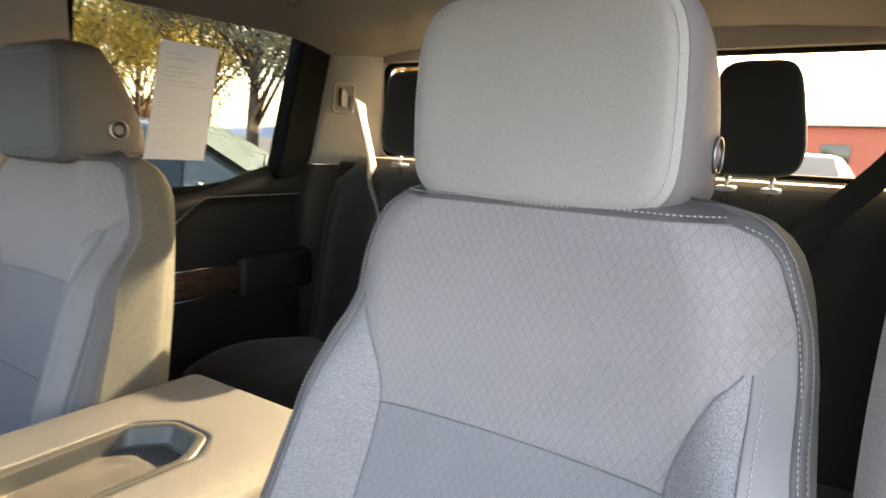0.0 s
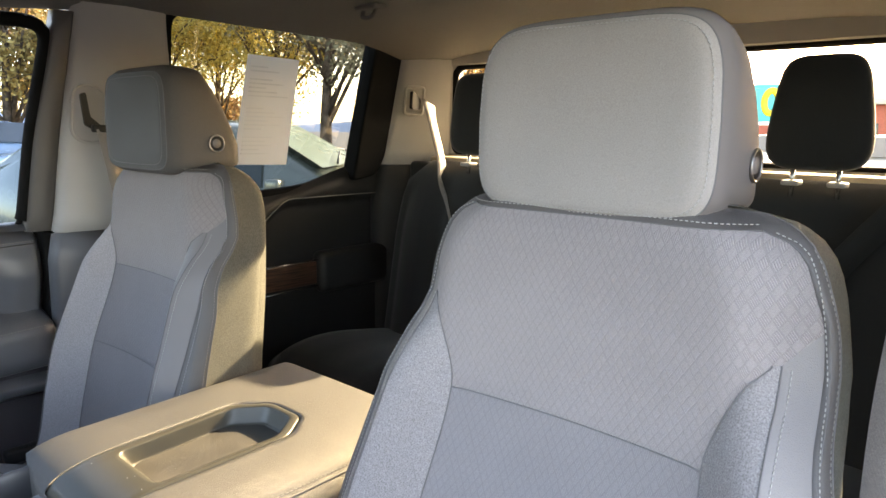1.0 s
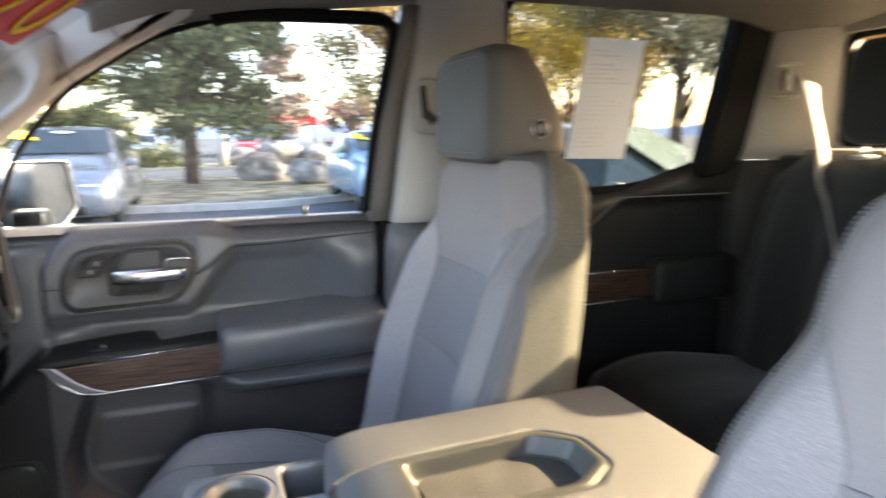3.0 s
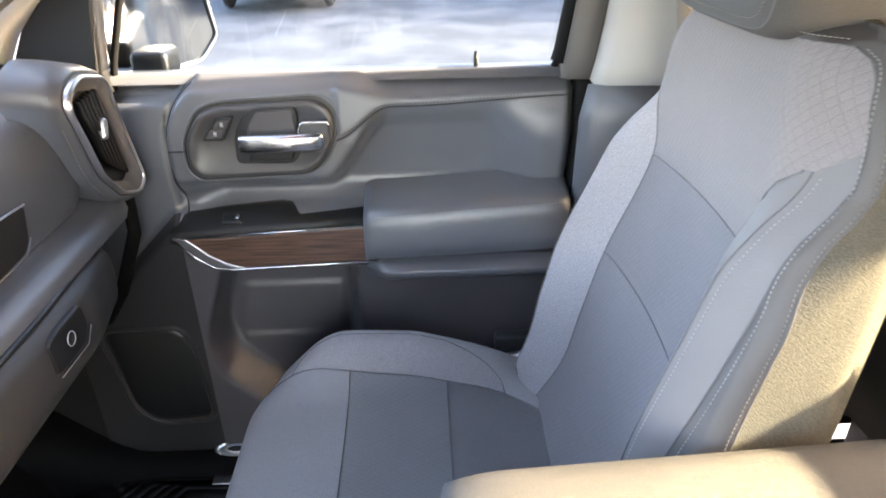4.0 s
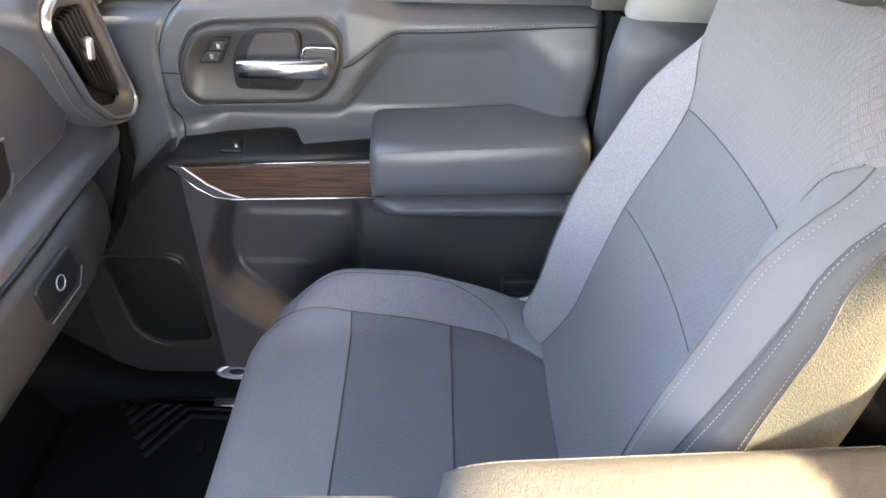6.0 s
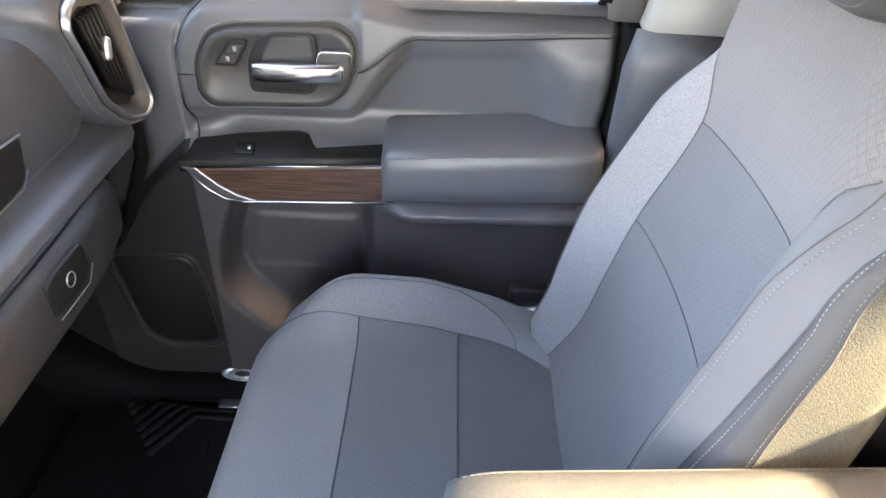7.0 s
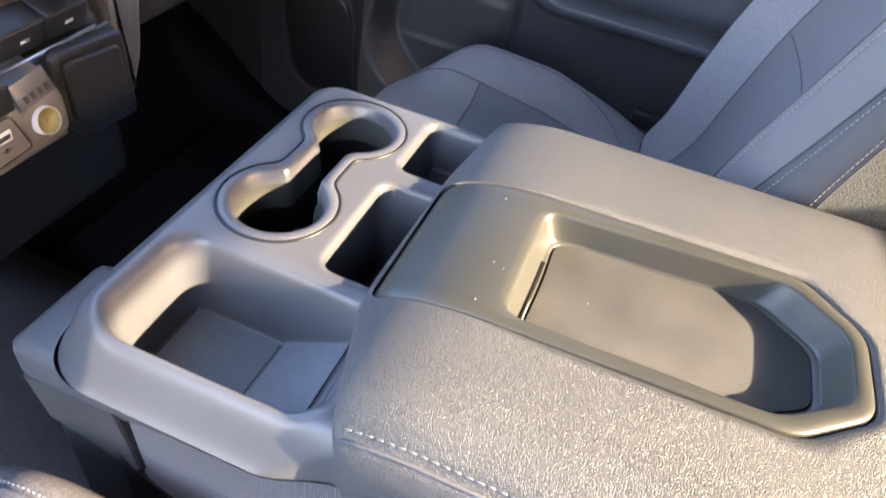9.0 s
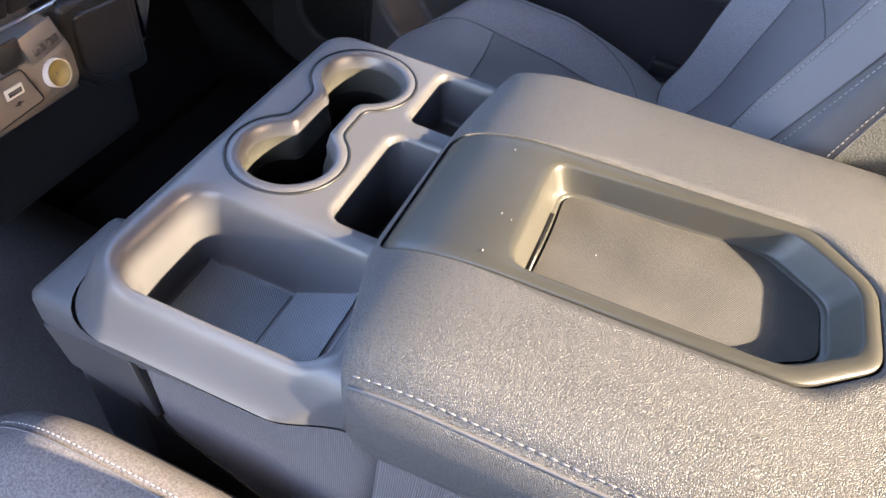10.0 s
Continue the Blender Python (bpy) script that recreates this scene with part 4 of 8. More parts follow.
def headrest(parent, cx, dy, dz):
    cx -= 0.010 if cx < 0 else 0.012
    dy = -0.036
    n = 64
    rings = []
    for y, hw, z0, z1 in HEAD_RINGS:
        if cx < 0:
            y, z1 = y + 0.20 * max(y - 0.283, 0), z1 + 0.012 * step(0.29, 0.33, y) * (1 - step(0.35, 0.378, y))
        ring = []
        for k in range(n):
            a = 2 * math.pi * k / n
            c, s = math.cos(a), math.sin(a)
            e = 0.36 if cx > 0 else 0.29
            x = hw * math.copysign(abs(c) ** e, c)
            zz = (z0 + z1) / 2 + (z1 - z0) / 2 * math.copysign(abs(s) ** e, s)
            x *= 1 - 0.06 * step(1.62, 1.71, zz)
            ring.append((cx + x, y + dy + 0.025 * max(zz - 1.62, 0), zz + dz))
        rings.append(ring)
    k = 4 if cx > 0 else 3
    # passenger side takes the shaded colour, driver side the plain cover
    part("front_cover", bridge(B(), rings[:k + 1], cap_a=True), M_HEADSHADE if cx < 0 else M_HEAD, parent, "smooth grey front of the headrest")
    part("shell", bridge(B(), rings[k:], cap_b=True), M_HEADSHADE if cx < 0 else M_HEADSIDE, parent, "smooth grey vinyl sides of the headrest")
    part("seams", tube(B(), [Vector(p) + Vector((0, 0.001, 0)) for p in rings[k]], 0.0012, 5, close=True, up=(0, 1, 0)), M_SEAM, parent)
    part("stitching", stitches(B(), [Vector(p) for p in rings[k - 1]] + [Vector(rings[k - 1][0])], Vector((0, -1, 0))), M_THREAD if cx > 0 else M_THREAD_DARK, parent, "pale stitching round the headrest")
    side = 1
    bm = disc(B(), (cx + side * 0.1235, 0.343 + dy, 1.577 + dz), (side, 0, 0), 0.0165, 0.012, 28, 0.003)
    knob = part("button", bm, M_PLASTIC, parent, "round dark release button")
    part("button_cap", disc(B(), (cx + side * 0.1245, 0.343 + dy, 1.577 + dz), (side, 0, 0), 0.0088, 0.012, 24, 0.002), M_HEADSIDE, knob)
    part("button_ring", tube(B(), [(cx + side * 0.1240, 0.343 + dy + 0.0138 * math.cos(a), 1.577 + dz + 0.0138 * math.sin(a)) for a in [k * math.pi / 12 for k in range(24)]], 0.0014, 6, close=True, up=(1, 0, 0)), M_TIP, knob)
    for s in (-1, 1):
        part("post", tube(B(), [(cx + s * 0.055, 0.305 + dy, 1.50 + dz), (cx + s * 0.055, 0.307 + dy, 1.56 + dz)], 0.006, 10), M_CHROME, parent, "steel headrest post")


def front_seat(cx, dy, dz, label, lift=0.0):
    seat = thing("front_seat", (cx, 0.0 + dy, 0.62), label, "car seat", "front seats")
    cushion(seat, cx, dy, dz + lift)
    seat_back(seat, cx, dy, dz)
    headrest(seat, cx, dy, dz)
    return seat


passenger_seat = front_seat(-0.443, 0.0, 0.0, "grey cloth and vinyl front seat beside the passenger door")
driver_seat = front_seat(0.432, -0.036, 0.002, "grey cloth and vinyl driver's seat with a woven diamond insert", 0.035)
# recliner lever on the passenger seat's outer side
lever = thing("recliner_lever", (-0.72, 0.06, 0.90), "grey recliner lever with a bright strip beside the seat", "lever")
bm = rbox(B(), -0.728, -0.704, 0.046, 0.16, 0.944, 0.973, 0.006)
part("grip", bm, M_PLASTIC, lever)
bm = ribbon(B(), smooth_line([(-0.703, 0.060, 0.930), (-0.702, 0.090, 0.938), (-0.702, 0.120, 0.947), (-0.702, 0.155, 0.957)], 5), 0.014, 0.004, (-1, 0, 0.6))
part("bright_strip", bm, M_SATIN, lever, "bright metal strip below the lever")
part("clip", rbox(B(), -0.706, -0.702, 0.104, 0.130, 0.952, 0.961, 0.001), M_BEZEL, lever)
part("pivot", disc(B(), (-0.725, 0.14, 0.925), (-1, 0, 0), 0.028, 0.03, 20, 0.004), M_PLASTIC, lever)


# ---- rear bench ----
def rear_bench():
    for name, x0, x1, lab in (("rear_seat", -0.72, -0.305, "dark grey cloth rear bench, narrow part"), ("rear_seat", -0.30, 0.72, "dark grey cloth rear bench, wide part")):
        st = thing(name, ((x0 + x1) / 2, 0.95, 0.62), lab, "car seat", "rear bench")
        bm = B()
        prof = smooth_line([(0.69, 0.80), (0.645, 0.92), (0.650, 1.012), (0.695, 1.050), (0.82, 1.058), (1.0, 1.030), (1.06, 1.015)], 5)
        def top(u, v):
            p = prof[v]
            x = x0 + (x1 - x0) * u
            e = min(u, 1 - u) * (x1 - x0)
            return (x, p.x, p.y - 0.035 * (1 - step(0, 0.06, e)) - 0.008 * step(0.15, 0.25, e))
        sheet(bm, [0, .02, .05, .09, .13, .2, .3, .4, .5, .6, .7, .8, .87, .91, .95, .98, 1], range(len(prof)), top)
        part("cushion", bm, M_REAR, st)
        part("plinth", rbox(B(), x0 + 0.02, x1 - 0.02, 0.72, 1.2, 0.62, 0.88, 0.01), M_PLASTIC, st)
        bm = B()
        def back(u, v):
            z = 0.92 + 0.60 * v
            x = x0 + (x1 - x0) * u
            e = min(u, 1 - u) * (x1 - x0)
            y = 1.02 + 0.10 * v + 0.045 * (1 - step(0, 0.05, e)) - 0.03 * step(0.06, 0.12, e) * (1 - step(0.16, 0.22, e)) * (1 - step(0.7, 1, v)) + 0.06 * step(0.92, 1.0, v) ** 2
            return (x + (0.02 * step(0.6, 1, v) if u < 0.3 and x0 < -0.5 else 0), y, z - 0.05 * (1 - step(0, 0.09, e)) * step(0.8, 1, v))
        sheet(bm, [0, .02, .05, .08, .11, .15, .2, .25, .32, .4, .5, .6, .68, .75, .8, .85, .89, .92, .95, .98, 1], span(0, 1, 16), back)
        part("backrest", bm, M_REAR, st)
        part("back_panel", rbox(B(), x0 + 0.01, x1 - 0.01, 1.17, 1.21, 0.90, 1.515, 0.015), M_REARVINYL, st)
        for cx in ((-0.40,) if x0 < -0.5 else (-0.20, 0.415)):
            # the low one is unseen, placed for the shadow it casts on the lid
            low = cx == -0.20
            rings = []
            for y, k in ((1.10, 0.55), (1.098, 0.85), (1.105, 0.97), (1.125, 1.0), (1.15, 0.97), (1.165, 0.8), (1.168, 0.5)):
                ring = []
                for i in range(48):
                    a = 2 * math.pi * i / 48
                    c, s = math.cos(a), math.sin(a)
                    x = 0.092 * math.copysign(abs(c) ** 0.45, c) * k
                    z = (1.510 + 0.054 * math.copysign(abs(s) ** 0.4, s) * k) if low else (1.650 + 0.108 * math.copysign(abs(s) ** 0.4, s) * k)
                    ring.append((cx + x * (1 - 0.20 * step(1.58, 1.76, z)), y, z))
                rings.append(ring)
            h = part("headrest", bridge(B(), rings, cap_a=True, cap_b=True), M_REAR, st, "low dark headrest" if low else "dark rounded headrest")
            if low:
                continue
            for s in (-1, 1):
                p = part("post", tube(B(), [(cx + s * 0.04, 1.13, 1.49), (cx + s * 0.04, 1.13, 1.56)], 0.005, 10), M_CHROME, h, "steel post")
                part("collar", rbox(B(), cx + s * 0.04 - 0.016, cx + s * 0.04 + 0.016, 1.11, 1.15, 1.512, 1.522, 0.004), M_PILLAR, h)
    sh = thing("parcel_ledge", (0, 1.25, 1.50), "pale ledge behind the rear bench under the window", "ledge")
    part("board", rbox(B(), -0.65, 0.65, 1.20, 1.31, 1.50, 1.53, 0.008), material("ledge_trim", (0.34, 0.29, 0.22), 0.7), sh)


rear_bench()


# ---- centre console ----
def cast(poly, c, n):
    """Points of the polygon's outline seen from c at n even angles."""
    out = []
    m = len(poly)
    for k in range(n):
        a = 2 * math.pi * k / n
        d = (math.cos(a), math.sin(a))
        best = None
        for i in range(m):
            (x0, y0), (x1, y1) = poly[i], poly[(i + 1) % m]
            ex, ey = x1 - x0, y1 - y0
            den = d[0] * ey - d[1] * ex
            if abs(den) < 1e-12:
                continue
            t = ((x0 - c[0]) * ey - (y0 - c[1]) * ex) / den
            u = ((x0 - c[0]) * d[1] - (y0 - c[1]) * d[0]) / den
            if t > 0 and -1e-9 <= u <= 1 + 1e-9 and (best is None or t > best):
                best = t
        out.append((c[0] + d[0] * best, c[1] + d[1] * best))
    return out


def inset(poly, c, d):
    """The outline drawn in by d towards c."""
    out = []
    for x, y in poly:
        v = Vector((x - c[0], y - c[1]))
        k = max(v.length - d, 0) / v.length
        out.append((c[0] + v.x * k, c[1] + v.y * k))
    return out


def box_dist(x, y, x0, x1, y0, y1, r):
    dx = abs(x - (x0 + x1) / 2) - (x1 - x0) / 2 + r
    dy = abs(y - (y0 + y1) / 2) - (y1 - y0) / 2 + r
    return math.hypot(max(dx, 0), max(dy, 0)) + min(max(dx, dy), 0) - r


CUPS = ((0.0, -0.174), (-0.108, -0.170))
CUP_R = 0.034


def cup_dist(x, y):
    d = min(math.hypot(x - a, y - b) for a, b in CUPS) - CUP_R
    neck = box_dist(x, y, -0.088, -0.020, -0.1872, -0.1588, 0.002)
    k = 0.006
    h = max(k - abs(d - neck), 0) / k
    return min(d, neck) - h * h * k * 0.25


def panel_height(x, y):
    """Top of the front panel with its wells."""
    z = 1.190 + 0.012 * (y + 0.15)
    edge = -box_dist(x, y, -0.186, 0.161, -0.248, 0.05, 0.045)
    z -= 0.047 * (1 - step(-0.004, 0.036, edge)) ** 2
    z -= 0.106 * step(0.0, 0.004, -cup_dist(x, y))
    b = -box_dist(x, y, 0.054, 0.141, -0.211, -0.066, 0.022)
    low = 0.060 - 0.027 * min(max((y + 0.130) / 0.046, 0), 1)
    z -= 0.003 * step(-0.006, 0.002, b) + (low - 0.003) * step(0.0, 0.013, b)
    b = -box_dist(x, y, -0.060, 0.042, -0.121, -0.036, 0.013)
    z -= 0.002 * step(-0.004, 0.002, b) + 0.082 * step(0.0, 0.006, b)
    b = -box_dist(x, y, -0.157, -0.079, -0.121, -0.036, 0.012)
    z -= 0.002 * step(-0.004, 0.002, b) + 0.042 * step(0.0, 0.009, b)
    return z


def contour(f, c, reach, n=90):
    """Where f crosses zero, seen from c."""
    out = []
    for k in range(n):
        a = 2 * math.pi * k / n
        lo, hi = 0.0, reach
        for _ in range(30):
            m = (lo + hi) / 2
            if f(c[0] + m * math.cos(a), c[1] + m * math.sin(a)) < 0:
                lo = m
            else:
                hi = m
        out.append((c[0] + lo * math.cos(a), c[1] + lo * math.sin(a)))
    return out


def cup_outline(d):
    """Outline of both cup holders, grown by d."""
    mid = (CUPS[0][0] + CUPS[1][0]) / 2
    f = lambda x, y: cup_dist(x, y) - d
    a = [p for p in contour(f, CUPS[0], 0.075, 160) if p[0] > mid]
    b = [p for p in contour(f, CUPS[1], 0.075, 160) if p[0] < mid]
    a.sort(key=lambda p: math.atan2(p[1] - CUPS[0][1], p[0] - CUPS[0][0]))
    b.sort(key=lambda p: math.atan2(p[1] - CUPS[1][1], -(p[0] - CUPS[1][0])))
    line = a + list(reversed(b))
    run = [0.0]
    for p, q in zip(line, line[1:] + line[:1]):
        run.append(run[-1] + math.dist(p, q))
    out, i = [], 0
    for k in range(200):
        s = run[-1] * k / 200
        while run[i + 1] < s:
            i += 1
        t = (s - run[i]) / max(run[i + 1] - run[i], 1e-9)
        p, q = line[i], line[(i + 1) % len(line)]
        out.append((p[0] + (q[0] - p[0]) * t, p[1] + (q[1] - p[1]) * t))
    return out


def console():
    con = thing("centre_console", (-0.01, 0.05, 0.62), "grey centre console between the front seats with two cup holders", "console")
    part("body", rbox(B(), -0.158, 0.137, -0.034, 0.33, 0.66, 1.165, 0.012), M_SIDECLOTH, con, "grey ribbed cloth body of the console")
    ring = rounded([(-0.158, -0.03), (-0.158, -0.218), (0.1372, -0.218), (0.1372, -0.03)], 0.02, 5)
    part("front_cover", bridge(B(), [[(x, y, z) for x, y in ring] for z in (0.66, 0.9, 1.14)], close=False), M_SIDECLOTH, con, "grey ribbed cloth cover round the cup holders")
    base = [(-0.225, 1.025), (-0.212, 1.006), (-0.18, 0.984), (-0.12, 0.941), (-0.03, 0.885), (0.32, 0.80), (0.32, 0.64), (-0.225, 0.64)]
    for s in (-1, 1):
        x = 0.1372 if s > 0 else -0.158
        part("side_base", prism(B(), base, 'x', x - s * 0.01, x + s * 0.0015), M_BLACK, con, "black lower side of the console", smooth=False)
        wedge = [(-0.221, 1.092), (-0.205, 1.018), (-0.212, 1.006), (-0.285, 1.03), (-0.295, 1.075)]
    part("front_wedge", prism(B(), wedge, 'x', 0.10, 0.1385, 0.002), M_BEZEL, con, "grey plastic corner before the cloth", smooth=False)
    part("foot", rbox(B(), -0.13, 0.115, -0.20, 0.31, 0.62, 0.67, 0.01), M_BLACK, con)
    # front panel
    def draw_in(y):
        return 0.014 * step(-0.095, -0.045, y)
    def kept(x, y):
        """Inside the rounded front corners."""
        cx, cy = min(max(x, -0.186 + 0.045), 0.161 - 0.045), max(y, -0.248 + 0.045)
        d = math.hypot(x - cx, y - cy)
        if d > 0.045:
            x, y = cx + (x - cx) * 0.045 / d, cy + (y - cy) * 0.045 / d
        z = panel_height(x, y)
        k = draw_in(y)
        return (min(x, 0.161 - k), y, z) if x > 0 else (max(x, -0.186), y, z)
    bm = sheet(B(), span(-0.186, 0.161, 230), span(-0.248, -0.03, 150), kept)
    panel = part("front_panel", bm, M_CONSOLE, con, "satin grey plastic panel with moulded wells")
    bm = B()
    ring = rounded([(-0.186, 0.10), (-0.186, -0.248), (0.161, -0.248), (0.161, 0.10)], 0.045, 8)
    ring = [q for q in ring if q[1] < -0.1]
    ring = [(-0.186, y) for y in span(-0.02, -0.10, 8)] + ring + [(0.161 - draw_in(y), y) for y in span(-0.10, -0.02, 12)]
    def rise(y):
        return 0.030 * step(-0.215, -0.02, y)
    rings = [[(x, y, z + rise(y) * f) for x, y in inset(ring, (0, -0.13), d)] for d, z, f in ((0.0, 1.1445, 0.0), (0.001, 1.138, 0.2), (0.003, 1.130, 0.45), (0.008, 1.120, 0.75), (0.014, 1.1125, 1.0), (0.022, 1.110, 1.0))]
    bridge(bm, rings, close=False)
    part("skirt", bm, M_CONSOLE, con)
    bm = B()
    bridge(bm, [[(x, y, 1.190 + 0.012 * (y + 0.15) + h) for x, y in cup_outline(d)] for d, h in ((-0.003, -0.010), (-0.001, -0.0005), (0.0005, 0.0012), (0.0065, 0.0012), (0.0075, 0.0002))])
    part("cup_rim", bm, M_CONSOLE, panel, "flat rim round the cup holders")
    bm = tube(B(), [(x, y, 1.1902 + 0.012 * (y + 0.15)) for x, y in cup_outline(0.0085)], 0.0011, 5, close=True)
    part("joint", bm, M_BLACK, panel)
    bm = B()
    bridge(bm, [[(x, y, z) for x, y in cup_outline(d)] for d, z in ((-0.0044, 1.1615), (-0.0054, 1.15), (-0.0060, 1.098), (-0.009, 1.0905))], cap_b=True)
    part("cup_wall", bridge(B(), [[(x, y, z) for x, y in cup_outline(d)] for d, z in ((-0.0005, 1.1895), (-0.0012, 1.187), (-0.0026, 1.176), (-0.0038, 1.166), (-0.0050, 1.158))]), M_TRAY, panel, "satin bronze-grey upper wall of the cup holders")
    part("cup_liner", bm, M_BLACK, panel, "black liner of the cup holders")
    for cx, cy in CUPS:
        for a in (1.1, 3.2, 5.2):
            x, y = cx + 0.0275 * math.cos(a), cy + 0.0275 * math.sin(a)
            part("cup_tab", rbox(B(), x - 0.004, x + 0.004, y - 0.004, y + 0.004, 1.112, 1.140, 0.003), M_BLACK, panel)
    bm = sheet(B(), span(0.066, 0.130, 8), span(-0.129, -0.083, 8), lambda x, y: (x, y, panel_height(x, y) + 0.0012))
    part("bin_mat", bm, M_BINMAT, panel, "dimpled rubber mat on a slope")
    bm = sheet(B(), span(0.068, 0.128, 8), span(-0.196, -0.132, 8), lambda x, y: (x, y, panel_height(x, y) + 0.0008))
    part("bin_floor", bm, M_BINMAT, panel)
    # padded lid
    lid = part("lid", lid_pad(), M_PAD, con, "grained grey vinyl padded lid")
    for s in (-1, 1):
        line = [(x, y) for x, y in LID_SIDE[s]]
        top = [Vector((x - s * 0.0115, y, lid_height(x - s * 0.0115, y))) for x, y in line]
        part("stitching", stitches(B(), top, Vector((s * 0.4, 0, 1)), step=0.0060, length=0.0044, r=0.0006, lift=0.0001), M_THREAD_LID, lid, "pale stitching along the lid's edge")
        part("seam", tube(B(), [Vector((x - s * 0.0075, y, lid_height(x - s * 0.0075, y) + 0.0001)) for x, y in line], 0.0012, 5), M_SEAM, lid)
    tray(con)
    # low storage block in front
    bm = rbox(B(), 0.050, 0.139, -0.297, -0.20, 1.074, 1.1135, 0.009, 3)
    part("front_block", bm, M_CONSOLE, con, "satin grey lower storage block")
    bm = rbox(B(), 0.046, 0.132, -0.292, -0.205, 0.62, 1.078, 0.008)
    part("front_foot", bm, M_BEZEL, con)
    part("front_closing", rbox(B(), -0.14, 0.05, -0.235, -0.205, 0.62, 1.10, 0.01), M_PLASTIC, con)
    part("hinge_strip", prism(B(), [(-0.222, 1.115), (-0.2165, 1.115), (-0.2035, 1.018), (-0.2085, 1.018)], 'x', 0.130, 0.1392), M_BLACK, con, smooth=False)


LID_C = (-0.012, 0.10)
LID = rounded([(-0.196, -0.058), (-0.080, -0.080), (0.050, -0.084), (0.152, -0.054), (0.152, 0.335), (-0.217, 0.335)], 0.018, 6)
LID_SIDE = {-1: [(-0.1965 - 0.021 * (y + 0.05) / 0.385, y) for y in span(-0.050, 0.32, 40)], 1: [(0.152, y) for y in span(-0.050, 0.32, 40)]}
TRAY_OUT = rounded([(-0.072, -0.077), (0.057, -0.078), (0.050, 0.170), (0.014, 0.216), (-0.052, 0.216), (-0.088, 0.175)], 0.012, 4)
TRAY_IN = rounded([(-0.060, 0.001), (0.044, 0.001), (0.040, 0.160), (0.008, 0.204), (-0.046, 0.204), (-0.076, 0.165)], 0.012, 4)
N_LID = 300
LID_EDGE = [(0.0, 1.178), (0.0035, 1.190), (0.007, 1.1955), (0.0085, 1.1960), (0.0145, 1.2055), (0.024, 1.2115), (0.04, 1.2150), (0.06, 1.2160)]


def lid_drop(y):
    """How far the lid's top has rolled down towards its front."""
    t = min(max((-0.004 - y) / 0.082, 0), 1)
    return 0.036 * (1 - math.sqrt(max(1 - t * t, 0)))


def lid_height(x, y):
    side = min(0.152 - x, x + 0.1965 + 0.021 * (y + 0.05) / 0.385)
    return bend(LID_EDGE, max(side, 0)) - lid_drop(y)


def lid_pad():
    ring = cast(LID, LID_C, N_LID)
    rings = [[(x, y, 1.130) for x, y in inset(ring, LID_C, 0.006)], [(x, y, 1.150) for x, y in ring], [(x, y, min(1.168, lid_height(x, y) - 0.004)) for x, y in ring]]
    for d in (0.0, 0.0018, 0.0035, 0.0055, 0.0075, 0.0095, 0.012, 0.0145, 0.018, 0.024, 0.031, 0.04):
        rings.append([(x, y, lid_height(x, y)) for x, y in inset(ring, LID_C, d)])
    edge = inset(cast(TRAY_OUT, LID_C, N_LID), LID_C, -0.001)
    outer = inset(ring, LID_C, 0.04)
    # the pad ends at the tray; in front it stays outside of it
    rings = [[p if (p[0] - LID_C[0]) ** 2 + (p[1] - LID_C[1]) ** 2 > (e[0] - LID_C[0]) ** 2 + (e[1] - LID_C[1]) ** 2 else (e[0], e[1], min(p[2], lid_height(*e))) for p, e in zip(r, edge)] for r in rings]
    for f in (0.25, 0.5, 0.75, 0.93):
        row = []
        for o, e, p in zip(outer, edge, rings[-1]):
            x, y = p[0] + (e[0] - p[0]) * f, p[1] + (e[1] - p[1]) * f
            row.append((x, y, lid_height(x, y)))
        rings.append(row)
    rings.append([(x, y, lid_height(x, y) - 0.003) for x, y in edge])
    rings.append([(x, y, 1.165) for x, y in edge])
    return bridge(B(), rings)


def tray(con):
    o, i = cast(TRAY_OUT, LID_C, N_LID), cast(TRAY_IN, LID_C, N_LID)
    def ring(poly, z):
        return [(x, y, z - (lid_drop(y) if z > 1.17 else 0)) for x, y in poly]
    def lerp(f):
        return [(a[0] + (b[0] - a[0]) * f, a[1] + (b[1] - a[1]) * f) for a, b in zip(o, i)]
    def drawn(d):
        out = []
        for x, y in i:
            k = 0.42 + 0.58 * max(step(0.13, 0.175, y), 1 - step(-0.002, 0.034, y))
            v = Vector((x - LID_C[0], y - LID_C[1]))
            f = max(v.length - d * k, 0) / v.length
            out.append((LID_C[0] + v.x * f, LID_C[1] + v.y * f))
        return out
    rings = [ring(o, 1.165), ring(o, 1.212), ring(lerp(0.06), 1.2160), ring(lerp(0.12), 1.2168), ring(lerp(0.5), 1.2175), ring(lerp(0.9), 1.2170), ring(lerp(0.97), 1.2164), ring(i, 1.2150), ring(drawn(0.001), 1.2132)]
    for d, z in ((0.004, 1.2062), (0.008, 1.1988), (0.0088, 1.1974), (0.0098, 1.1966), (0.0125, 1.1962), (0.0130, 1.1945)):
        rings.append(ring(drawn(d), z))
    t = part("tray", bridge(B(), rings, cap_b=True), M_TRAY, con, "satin bronze-grey plastic tray let into the lid")
    floor = [(x, y) for x, y in drawn(0.0145)]
    bm = B()
    bm.faces.new([bm.verts.new((x, y, 1.1965)) for x, y in floor])
    part("tray_floor", bm, M_RIB, t, "finely ribbed rubber floor of the tray", smooth=False)
    part("tray_slot", rbox(B(), -0.030, 0.034, 0.0095, 0.0125, 1.194, 1.1978, 0.0), M_BLACK, t)


console()
